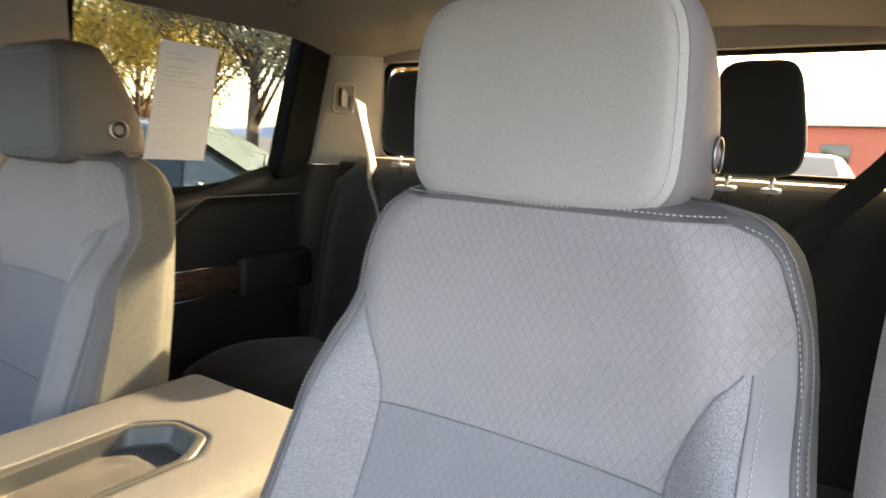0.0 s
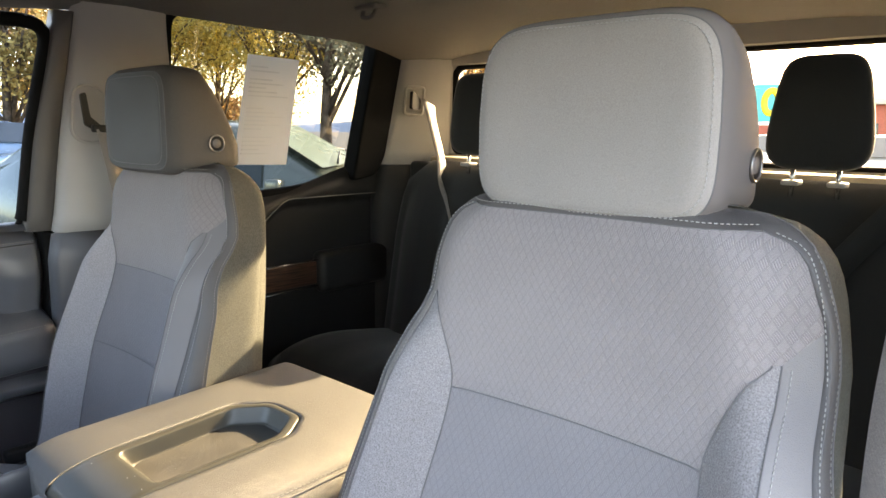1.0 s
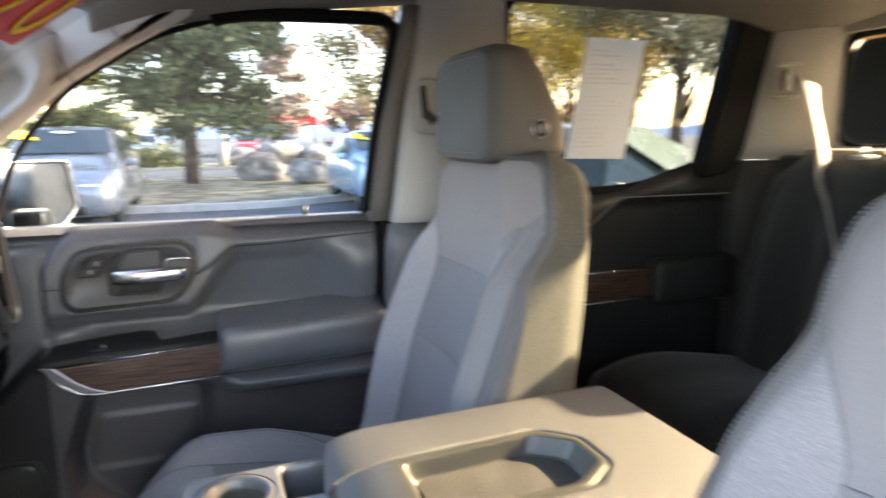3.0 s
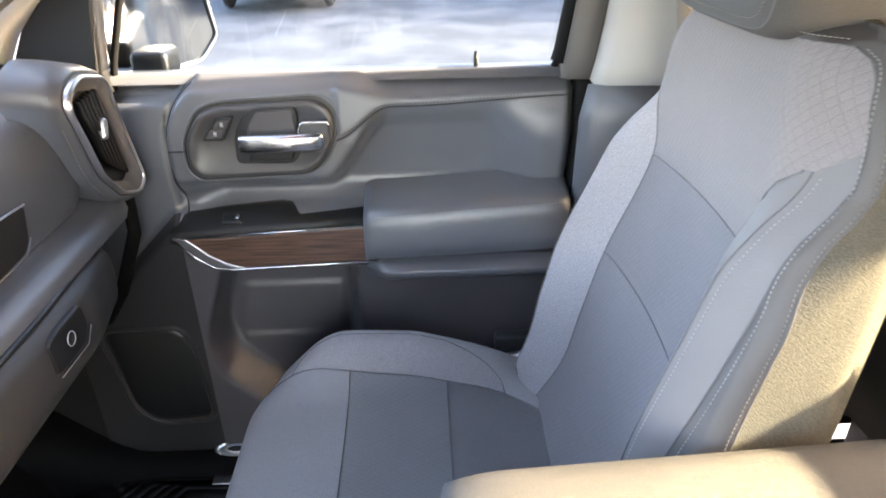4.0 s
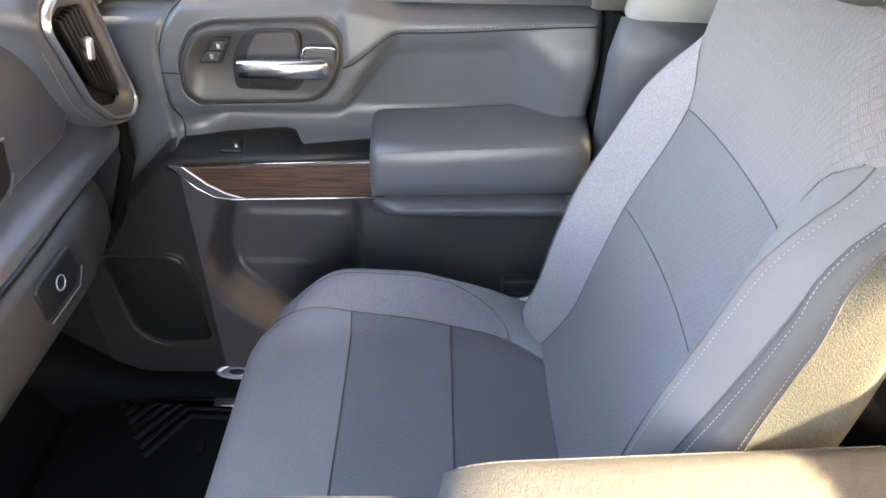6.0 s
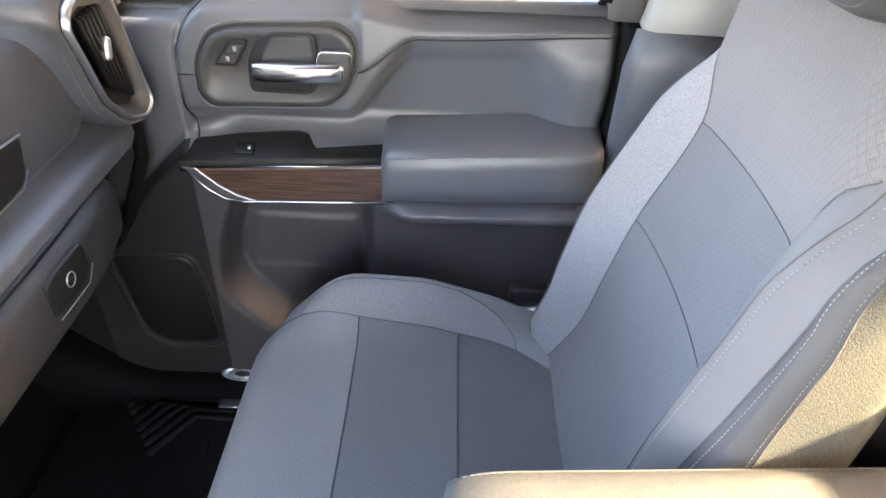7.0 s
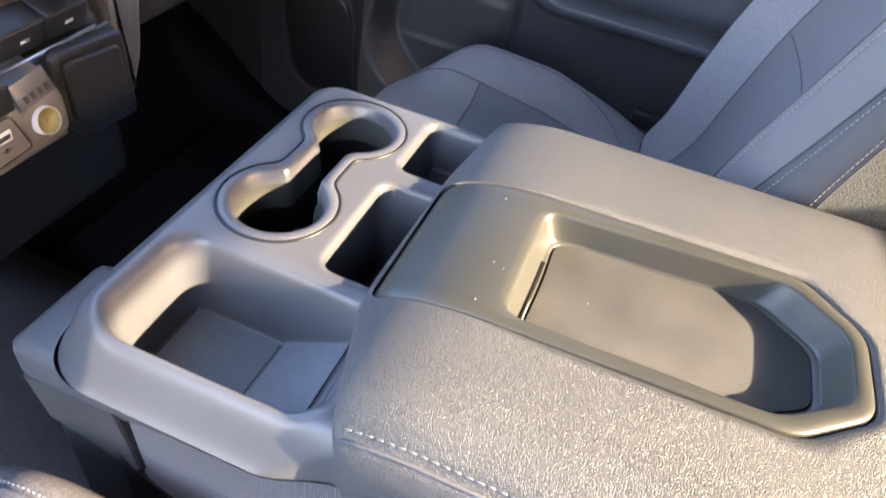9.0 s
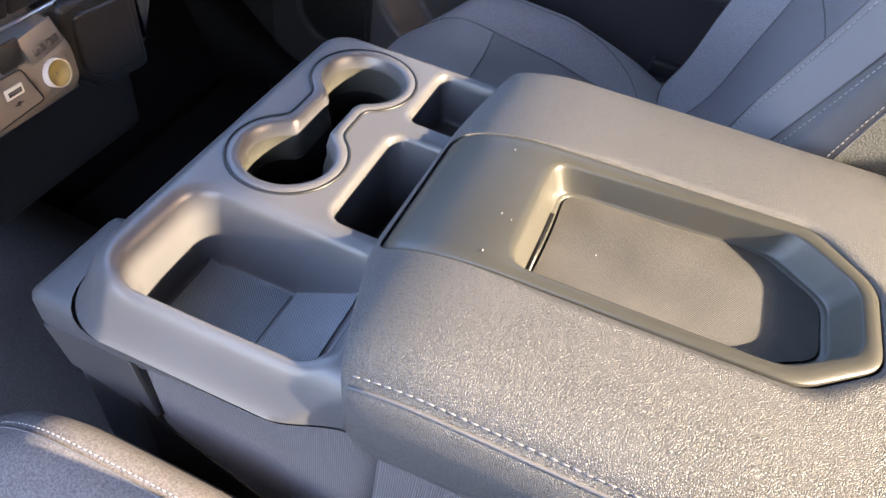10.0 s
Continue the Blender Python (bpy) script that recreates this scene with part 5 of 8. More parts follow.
# a few crumbs of dust on the tray
rnd = random.Random(5)
for k in range(5):
    x, y = rnd.uniform(-0.06, 0.05), rnd.uniform(-0.05, -0.005) if k < 4 else rnd.uniform(0.02, 0.13)
    z = 1.2180 - lid_drop(y) if k < 4 else 1.1972
    r = rnd.uniform(0.0003, 0.00055)
    crumb = thing("dust_speck", (x, y, z), "tiny pale speck of dust on the console tray", "dust", "dust on the tray")
    part("speck", rbox(B(), x - r, x + r, y - r * 0.7, y + r * 0.7, z - 0.0006, z + 0.0003, 0.0, 1), M_MARK, crumb)


# ---- doors ----
def front_door():
    s = -1
    door = thing("front_passenger_door", (-0.82, -0.2, 0.66), "dark grey vinyl door panel with a walnut strip and chrome handle", "car door")

    leg = [(0.70, -0.33), (0.76, -0.362), (0.784, -0.385), (0.812, -0.413), (0.85, -0.450), (0.89, -0.464), (0.957, -0.456), (1.029, -0.434), (1.08, -0.415)]

    def crease(y):
        return 1.300 + 0.050 * step(-0.212, -0.120, y) + 0.012 * step(-0.1, 0.17, y)

    def brow(y):
        return 1.165 - 1.0 * max(-0.486 - y, 0)

    def face(y, z):
        """Inner face of the moulded panel: x for each (y, z)."""
        x = -0.822
        # raised upper band, which swells down round the handle and overhangs the hollow below it
        foot = 1.230 + 0.110 * step(-0.232, -0.122, y) + 0.014 * step(-0.1, 0.17, y)
        front = bend([(1.15, -0.470), (1.25, -0.474), (1.30, -0.474), (1.33, -0.468), (1.368, -0.449), (1.40, -0.418)], z)
        band = step(foot - 0.032 - 0.07 * step(0.02, 0.12, y), foot + 0.014, z) * step(front - 0.006, front + 0.004, y)
        x += (0.030 - 0.006 * step(-0.16, -0.10, y)) * band
        x -= (0.034 - 0.26 * min(max(z - 1.205, 0), 0.125)) * (1 - band) * step(1.165, 1.225, z) * step(-0.455, -0.40, y)
        x += 0.040 * (1 - band) * step(0.035, 0.135, y) * step(1.15, 1.20, z)
        x += 0.012 * (1 - step(front - 0.012, front, y)) * step(1.13, 1.2, z)
        x -= 0.10 * max(z - 1.30, 0) + 0.10 * max(z - 1.372, 0) + 0.10 * max(z - 1.335, 0) * step(-0.19, -0.12, y)
        x += 0.004 * step(crease(y) - 0.002, crease(y) + 0.006, z) * step(-0.212, -0.195, y)
        # lower half: proud frame, sunk pocket with two ledges, pocket cover
        zt = brow(y)
        x += 0.040 * step(zt + 0.025, zt - 0.015, z)
        yl = bend(leg, z)
        x -= 0.072 * step(yl - 0.008, yl + 0.018 + 0.045 * step(0.95, 0.83, z), y) * step(1.082, 1.060, z) * (1 - step(-0.215, -0.185, y))
        inside = step(yl + 0.02, yl + 0.05, y) * (1 - step(-0.235, -0.215, y))
        x += inside * (0.004 * step(1.016, 1.002, z) + 0.003 * step(0.907, 0.893, z))
        cover = step(-0.215, -0.185, y) * step(1.082, 1.068, z)
        x -= cover * (0.012 + 0.10 * max(1.07 - z, 0))
        # rolls to the belt and to the rear edge
        x -= (0.022 + 0.014 * step(-0.2, -0.1, y)) * step(1.372 - 0.022 * step(-0.2, -0.1, y), 1.402, z) ** 2
        x -= 0.035 * step(1.350, 1.402, z) * step(-0.42, -0.48, y)
        x -= 0.03 * step(0.155, 0.178, y) ** 2
        return x
    ys = span(-0.4775, 0.178, 140)
    bm = sheet(B(), ys, span(1.150, 1.402, 56), lambda y, z: (face(y, z), y, z))
    part("panel", bm, M_DOOR, door, "moulded dark grey door panel")
    bm = sheet(B(), ys, span(0.655, 1.150, 98), lambda y, z: (face(y, z), y, z))
    part("lower_panel", bm, M_LOWDOOR, door, "hard dark plastic lower door panel with a sunk pocket")
    def rows(y, a, b, t):
        z = a + (b - a) * t
        return (face(y, z), y, z)
    bm = sheet(B(), span(-0.70, -0.4775, 46), span(0, 1, 80), lambda y, t: rows(y, 0.655, brow(y) + 0.012, t))
    part("front_panel", bm, M_FRONTDOOR, door, "hard dark plastic front end of the door")
    bm = sheet(B(), span(-0.70, -0.4775, 46), span(0, 1, 60), lambda y, t: rows(y, brow(y) + 0.012, 1.402, t))
    part("front_upper_panel", bm, M_DOOR, door, "grey vinyl front end of the door")
    rings = [[(x, y, z) for x, z in ((-0.831, 1.364), (-0.829, 1.371), (-0.831, 1.377), (-0.836, 1.3825), (-0.846, 1.387), (-0.868, 1.391))] for y in span(-0.66, -0.462, 16)]
    part("front_cap", bridge(B(), rings, close=False), M_DOOR, door)
    part("outer_skin", rbox(B(), -0.90, -0.865, -0.72, 0.20, 0.60, 1.385, 0.01), M_PAINT, door)
    bm = B()
    rbox(bm, -0.868, -0.835, 0.160, 0.182, 0.655, 1.385, 0.004)
    part("edge", bm, M_SEAL, door)
    # black block added to stop light leaking past the door's rear edge
    part("leak_block", rbox(B(), -0.850, -0.800, 0.176, 0.200, 0.64, 1.385, 0.005), M_SEAL, door, "black block closing the gap behind the door")
    # upright of the window frame
    rings = []
    for z in span(1.385, 1.83, 12):
        a = bend([(1.38, 0.150), (1.42, 0.153), (1.575, 0.172), (1.71, 0.20), (1.83, 0.221)], z)
        b = bend([(1.38, 0.196), (1.56, 0.217), (1.70, 0.236), (1.83, 0.255)], z) + 0.004
        x = -0.842 + 0.10 * (z - 1.39)
        rings.append([(x, a, z), (x + 0.022, a + 0.003, z), (x + 0.030, a + 0.010, z), (x + 0.033, b - 0.006, z), (x + 0.028, b, z), (x, b, z)])
    part("window_frame", bridge(B(), rings, cap_a=True, cap_b=True), M_DOORFRAME, door, "brown-grey upright of the window frame")
    # belt capping
    bm = B()
    rings = []
    for y in span(-0.60, 0.178, 20):
        rings.append([(-0.870, y, 1.390), (-0.866, y, 1.401), (-0.850, y, 1.404), (-0.830, y, 1.399), (-0.822, y, 1.388)])
    bridge(bm, rings, close=False)
    part("belt_cap", bm, M_DOOR, door)
    # sewn crease
    line = [(y, crease(y)) for y in span(-0.205, 0.165, 50)]
    part("seam", tube(B(), [(face(y, z) + 0.0006, y, z) for y, z in line], 0.0012, 5), M_BLACK, door)
    bm = stitches(B(), [(face(y, z + 0.006) + 0.0006, y, z + 0.006) for y, z in line], Vector((1, 0, 0.3)), 0.006, 0.0042, 0.0009)
    part("stitching", bm, M_THREAD_DARK, door, "grey stitching along the crease")
    part("seam", tube(B(), [(face(y, 1.2885) + 0.0006, y, 1.2885) for y in span(-0.474, -0.444, 8)], 0.0012, 5), M_BLACK, door)
    joint = [(-0.465, 1.165), (-0.470, 1.23), (-0.4755, 1.289), (-0.472, 1.319), (-0.462, 1.345), (-0.449, 1.368), (-0.424, 1.392)]
    part("seam", tube(B(), [(face(y, z) + 0.0004, y, z) for y, z in ((q.x, q.y) for q in smooth_line([Vector((u, v, 0)) for u, v in joint], 6))], 0.0016, 6), M_BLACK, door)
    # armrest
    bm = B()
    sec = [(-0.845, 1.10), (-0.768, 1.098), (-0.757, 1.104), (-0.752, 1.13), (-0.752, 1.160), (-0.754, 1.176), (-0.760, 1.186), (-0.770, 1.192), (-0.80, 1.201), (-0.845, 1.212)]
    rings = []
    for y, k, dz in ((-0.170, 0.82, -0.012), (-0.165, 0.93, -0.004), (-0.155, 1.0, 0), (-0.06, 1.0, 0.004), (0.06, 1.0, 0.012), (0.15, 1.0, 0.018), (0.165, 0.96, 0.016), (0.172, 0.85, 0.01)):
        rings.append([(-0.845 + (x + 0.845) * (1 - (1 - k) * 0.45), y, 1.15 + (z - 1.15) * (0.9 + 0.1 * k) + (dz if z > 1.15 else dz * 0.6)) for x, z in sec])
    bridge(bm, rings, close=False)
    bm.faces.new([v for v in bm.verts if abs(v.co.y + 0.170) < 1e-6])
    bm.faces.new([v for v in bm.verts if abs(v.co.y - 0.172) < 1e-6])
    arm = part("armrest", bm, M_DOOR, door, "padded dark vinyl armrest")
    bm = stitches(B(), [(-0.754, y, 1.181 + 0.018 * (y + 0.155) / 0.305) for y in span(-0.150, 0.158, 30)], Vector((1, 0, 0.6)), 0.006, 0.004, 0.0008)
    part("stitching", bm, M_THREAD_DARK, arm)
    # ledge below the armrest, catching the light
    bm = B()
    lip = ((-0.815, 1.0965), (-0.787, 1.0935), (-0.785, 1.0925), (-0.7835, 1.0915), (-0.7625, 1.0745), (-0.7612, 1.0730), (-0.7608, 1.0710), (-0.7620, 1.062), (-0.785, 1.046), (-0.815, 1.040))
    rings = []
    for k, y in enumerate(span(-0.205, 0.16, 24)):
        f = 1 - step(-0.205, -0.150, y)
        rings.append([(x - 0.030 * f * step(-0.80, -0.77, x), y + 0.030 * (1 - k / 23) * step(1.094, 1.062, z), z + 0.012 * (y + 0.2)) for x, z in lip])
    bridge(bm, rings, cap_a=True, cap_b=True)
    part("pocket_lip", bm, M_DOOR, door)
    # switch pod
    rings = []
    for y, k in ((-0.492, 0.3), (-0.485, 0.75), (-0.47, 0.95), (-0.40, 1.0), (-0.31, 1.0), (-0.293, 0.8), (-0.283, 0.25), (-0.275, 0.05), (-0.15, 0.0)):
        zf = 1.151 + 0.018 * (y + 0.478) / 0.33
        rings.append([(-0.845, y, zf - 0.02), (-0.771, y, zf - 0.015), (-0.771, y, zf + 0.003), (-0.776, y, zf + 0.006), (-0.812, y, zf + 0.008 + 0.018 * k), (-0.845, y, zf + 0.008 + 0.018 * k)])
    p = part("switch_pod", bridge(B(), rings, cap_a=True, cap_b=True), M_PLASTIC, door, "black shelf with the window switch")
    sw = part("window_switch", turned(rbox(B(), -0.806, -0.780, -0.405, -0.372, 1.163, 1.174, 0.002), (-0.793, -0.39, 1.168), 0, 22), M_BLACK, p, "black window switch")
    part("switch_mark", turned(rbox(B(), -0.797, -0.787, -0.384, -0.377, 1.174, 1.1755, 0.0), (-0.793, -0.39, 1.168), 0, 22), M_CHROME, sw)
    # walnut strip in a chrome frame
    strip = [(-0.478, 1.142), (-0.150, 1.160), (-0.150, 1.096), (-0.395, 1.087), (-0.425, 1.092), (-0.452, 1.110)]
    part("wood_strip", prism(B(), strip, 'x', -0.80, -0.769, 0.003), M_WOOD, door, "dark walnut trim strip", smooth=False)
    part("chrome_edge", tube(B(), [(-0.768, y, z) for y, z in ((-0.150, 1.0945), (-0.25, 1.0905), (-0.395, 1.0855), (-0.425, 1.0905), (-0.452, 1.109), (-0.482, 1.143))], 0.0019, 8), M_CHROME, door, "thin chrome edge of the trim")
    bm = prism(B(), [(-0.487, 1.147), (-0.464, 1.146), (-0.432, 1.116), (-0.405, 1.099), (-0.375, 1.0885), (-0.398, 1.0850), (-0.424, 1.0885), (-0.454, 1.104)], 'x', -0.79, -0.7665, 0.002)
    part("chrome_tip", bm, M_TIP, door, "satin chrome tip of the trim", smooth=False)
    part("top_line", tube(B(), [(-0.768, -0.478, 1.145), (-0.768, -0.150, 1.1625)], 0.0011, 6), M_CHROME, door)
    # handle in its bezel
    rim = rounded([(-0.442, 1.262), (-0.440, 1.312), (-0.415, 1.352), (-0.385, 1.362), (-0.232, 1.370), (-0.207, 1.352), (-0.203, 1.318), (-0.224, 1.272), (-0.252, 1.250), (-0.425, 1.244)], 0.018, 4)
    mid = (-0.32, 1.306)
    def grown(k, x):
        return [(x, mid[0] + (y - mid[0]) * (1 + k / 0.11), mid[1] + (z - mid[1]) * (1 + k / 0.058)) for y, z in rim]
    def lean(ring):
        return [(x - 0.10 * max(z - 1.30, 0), y, z) for x, y, z in ring]
    part("bezel_rim", bridge(B(), [lean(grown(k, x)) for k, x in ((0.0080, -0.800), (0.0068, -0.7912), (0.0055, -0.7902), (0.0040, -0.7908), (0.002, -0.797))]), M_DOOR, door, "raised rim round the handle")
    part("bezel_groove", bridge(B(), [lean(grown(0.003, -0.790)), lean(grown(-0.004, -0.790))]), M_BLACK, door)
    part("handle_bezel", bridge(B(), [lean(grown(k, x)) for k, x in ((-0.0015, -0.792), (-0.002, -0.783), (-0.0035, -0.7805), (-0.010, -0.7795), (-0.0135, -0.7825))], cap_b=True), M_BEZEL, door, "dark bezel round the handle")
    cup = rounded([(-0.364, 1.270), (-0.362, 1.318), (-0.343, 1.349), (-0.325, 1.359), (-0.262, 1.360), (-0.258, 1.292), (-0.272, 1.268)], 0.012, 4)
    part("handle_recess", prism(B(), cup, 'x', -0.80, -0.7812, 0.002), M_BLACK, door, "black recess behind the handle", smooth=False)
    grille = rounded([(-0.341, 1.312), (-0.338, 1.330), (-0.323, 1.353), (-0.268, 1.356), (-0.264, 1.312)], 0.006, 3)
    part("recess_plate", prism(B(), grille, 'x', -0.79, -0.7785, 0.002), M_BEZEL, door, smooth=False)
    part("recess_scoop", prism(B(), rounded([(-0.345, 1.274), (-0.338, 1.292), (-0.268, 1.294), (-0.274, 1.274)], 0.006, 3), 'x', -0.79, -0.7785, 0.003), M_PLASTIC, door, smooth=False)
    rings = []
    n = 20
    for y, h, d in ((-0.3535, 0.004, 0.001), (-0.352, 0.0105, 0.004), (-0.348, 0.0135, 0.0075), (-0.33, 0.0140, 0.011), (-0.285, 0.0140, 0.013), (-0.240, 0.0140, 0.011), (-0.226, 0.0130, 0.008), (-0.2215, 0.0105, 0.004), (-0.220, 0.004, 0.001)):
        zc = 1.3095 + 0.02 * (y + 0.29)
        ring = []
        for k in range(n):
            c, q = math.cos(2 * math.pi * k / n), math.sin(2 * math.pi * k / n)
            ring.append((-0.766 + d * 0.55 + (0.004 + d * 0.5) * math.copysign(abs(c) ** 0.7, c), y, zc + h * math.copysign(abs(q) ** 0.7, q)))
        rings.append(ring)
    part("handle", bridge(B(), rings, cap_a=True, cap_b=True), M_CHROME, door, "satin chrome pull handle")
    mount = rounded([(-0.260, 1.288), (-0.260, 1.327), (-0.254, 1.338), (-0.212, 1.338), (-0.210, 1.305), (-0.222, 1.288)], 0.006, 3)
    part("handle_mount", prism(B(), mount, 'x', -0.795, -0.7695, 0.004, 3), M_BEZEL, door, "dark mount of the handle", smooth=False)
    part("mount_edge", tube(B(), [(-0.7700, y, z) for y, z in mount[4:16]], 0.0014, 6), M_CHROME, door)
    part("button_frame", prism(B(), rounded([(-0.411, 1.309), (-0.385, 1.346), (-0.358, 1.346), (-0.378, 1.309)], 0.004, 2), 'x', -0.795, -0.7785, 0.001), M_BLACK, door, smooth=False)
    for quad, yc, zc in ((((-0.3915, 1.3285), (-0.3825, 1.341), (-0.363, 1.342), (-0.3715, 1.3285)), -0.376, 1.335), (((-0.406, 1.313), (-0.395, 1.3265), (-0.3725, 1.327), (-0.381, 1.3135)), -0.388, 1.320)):
        k = part("lock_button", prism(B(), quad, 'x', -0.79, -0.7765, 0.0015), M_BEZEL, door, "lock button", smooth=False)
        part("lock_mark", rbox(B(), -0.7765, -0.7758, yc - 0.003, yc + 0.002, zc - 0.003, zc + 0.004, 0.0), M_MARK, k)
    # loudspeaker grille at the front foot
    sp = rounded([(-0.655, 0.958), (-0.512, 0.962), (-0.496, 0.905), (-0.486, 0.755), (-0.592, 0.746), (-0.630, 0.785)], 0.024, 5)
    mid_s = (-0.56, 0.86)
    def swell(k, x):
        return [(x, mid_s[0] + (y - mid_s[0]) * (1 + k / 0.075), mid_s[1] + (z - mid_s[1]) * (1 + k / 0.10)) for y, z in sp]
    part("speaker_rim", bridge(B(), [swell(k, x) for k, x in ((0.010, -0.785), (0.007, -0.7775), (0.003, -0.776), (0.0, -0.778), (-0.002, -0.784))]), M_FRONTDOOR, door, "raised frame round the speaker grille")
    part("speaker_grille", bridge(B(), [swell(k, x) for k, x in ((-0.001, -0.784), (-0.006, -0.7805), (-0.010, -0.7795))], cap_b=True), M_BLACK, door, "black speaker grille")
    bm = tube(B(), [(-0.842, 0.02, 1.395), (-0.842, 0.02, 1.425)], 0.004, 8)
    part("lock_pin", bm, M_BLACK, door)


def rear_door(s, side):
    door = thing("rear_%s_door" % side, (s * 0.82, 0.75, 0.66), "dark rear door panel with a wood strip and chrome lines" if s < 0 else "dark rear door panel", "car door", "rear doors")
    def face(y, z):
        x = 0.815
        belt = 1.425 + 0.085 * step(0.70, 1.12, y)
        crease = 1.33 + 0.075 * step(0.66, 0.80, y)
        x -= 0.022 * step(crease - 0.006, crease + 0.012, z)
        x += 0.03 * step(belt - 0.03, belt, z) ** 2
        x -= 0.020 * step(1.22, 1.16, z)
        return s * x
    def top(y):
        return 1.425 + 0.085 * step(0.70, 1.12, y)
    bm = sheet(B(), span(0.40, 1.17, 60), span(0, 1, 56), lambda y, t: (face(y, 0.66 + (top(y) - 0.66) * t), y, 0.66 + (top(y) - 0.66) * t))
    part("panel", bm, M_REARDOOR, door, "moulded door panel with its shade in the colour")
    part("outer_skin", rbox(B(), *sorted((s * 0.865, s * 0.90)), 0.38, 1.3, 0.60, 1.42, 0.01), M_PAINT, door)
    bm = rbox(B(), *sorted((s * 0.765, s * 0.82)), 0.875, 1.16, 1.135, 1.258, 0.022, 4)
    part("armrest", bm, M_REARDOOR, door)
    part("wood_strip", rbox(B(), *sorted((s * 0.783, s * 0.805)), 0.60, 0.872, 1.165, 1.232, 0.004), M_WOOD, door, "dark walnut trim strip")
    for z in (1.160, 1.236):
        part("chrome_line", tube(B(), [(s * 0.782, 0.60, z - 0.004), (s * 0.782, 0.874, z)], 0.0022, 6), M_CHROME, door)
    line = [(y, 1.33 + 0.075 * step(0.66, 0.80, y) + 0.010) for y in span(0.45, 1.16, 40)]
    part("crease_line", tube(B(), [(face(y, z) - s * 0.0005, y, z) for y, z in line], 0.0015, 5), M_THREAD_DARK, door)


front_door()
rear_door(-1, "passenger")
rear_door(1, "driver")


# ---- dashboard ----
def dashboard():
    d = thing("dashboard", (0, -0.7, 1.0), "dark grey moulded dashboard with glove boxes and a chrome-rimmed vent", "dashboard")
    prof = smooth_line([(-0.95, 1.355), (-0.80, 1.405), (-0.68, 1.425), (-0.615, 1.415), (-0.588, 1.385), (-0.578, 1.34), (-0.572, 1.30), (-0.564, 1.270), (-0.554, 1.259), (-0.542, 1.253),
                        (-0.528, 1.247), (-0.517, 1.238), (-0.512, 1.224)], 4)
    bm = B()
    rings = []
    for x in span(-0.765, 0.78, 40):
        k = 0.035 * step(-0.70, -0.765, x)
        rings.append([(x, p.x - k, p.y) for p in prof])
    bridge(bm, rings, close=False)
    part("upper_panel", bm, M_DASH, d, "soft dark grey upper dashboard")
    prof2 = smooth_line([(-0.512, 1.222), (-0.502, 1.205), (-0.501, 1.165), (-0.520, 1.115), (-0.560, 1.080), (-0.60, 1.068), (-0.70, 1.055), (-0.90, 1.05)], 4)
    bm = B()
    rings = [[(x, p.x - 0.06 * step(-0.60, -0.70, x) - 0.03, p.y) for p in prof2] for x in span(-0.765, 0.78, 40)]
    bridge(bm, rings, close=False)
    part("lower_panel", bm, M_DASHLOW, d)
    # glove box lid
    prof3 = smooth_line([(-0.524, 1.222), (-0.506, 1.217), (-0.495, 1.202), (-0.494, 1.165), (-0.500, 1.132), (-0.517, 1.108), (-0.545, 1.092), (-0.585, 1.085)], 5)
    bm = B()
    rings = []
    for x in span(-0.640, -0.245, 40):
        e = min(x + 0.640, -0.245 - x)
        k = 0.03 * (1 - step(0, 0.035, e)) ** 2
        sh = (1 - step(0.0, 0.05, x + 0.640)) ** 2
        rings.append([(x, p.x - k - 0.02 * step(-0.50, -0.64, x), p.y - 0.02 * sh * step(1.1, 1.2, p.y)) for p in prof3])
    bridge(bm, rings, close=False)
    g = part("glove_box_lid", bm, M_DASHLOW, d, "dark glove box lid with a lock")
    gap = smooth_line([(-0.250, -0.545, 1.13), (-0.246, -0.530, 1.19), (-0.252, -0.517, 1.2165), (-0.28, -0.512, 1.2205), (-0.45, -0.512, 1.2215), (-0.60, -0.523, 1.2205), (-0.632, -0.535, 1.21)], 5)
    part("gap", tube(B(), gap, 0.0042, 6), M_BLACK, d)
    latch = rounded([(-0.478, 1.176), (-0.474, 1.209), (-0.412, 1.209), (-0.390, 1.205), (-0.392, 1.160), (-0.462, 1.158)], 0.008, 3)
    part("latch", prism(B(), latch, 'y', -0.51, -0.4905, 0.003), M_BLACK, g, "black latch plate", smooth=False)
    lock = part("lock", disc(B(), (-0.432, -0.4890, 1.186), (0, 1, 0), 0.0085, 0.006, 20, 0.0015), M_PLASTIC, g, "round black lock with a thin bright rim")
    part("lock_rim", tube(B(), [(-0.432 + 0.0088 * math.cos(a), -0.4888, 1.186 + 0.0088 * math.sin(a)) for a in [k * math.pi / 12 for k in range(24)]], 0.0008, 6, close=True, up=(0, 1, 0)), M_SATIN, lock)
    part("latch_edge", tube(B(), [(-0.479, -0.489, 1.174), (-0.463, -0.489, 1.1565), (-0.394, -0.489, 1.1585)], 0.0009, 6), M_TIP, g)
    # upper compartment button plate
    plate = rounded([(-0.509, 1.325), (-0.498, 1.284), (-0.483, 1.272), (-0.404, 1.270), (-0.418, 1.331)], 0.008, 3)
    up = part("upper_lid_plate", prism(B(), plate, 'y', -0.58, -0.5405, 0.003), M_PLASTIC, d, "black button plate of the upper compartment", smooth=False)
    part("plate_edge", tube(B(), [(-0.500, -0.540, 1.287), (-0.484, -0.540, 1.2715), (-0.405, -0.540, 1.2697)], 0.0010, 6), M_TIP, up)
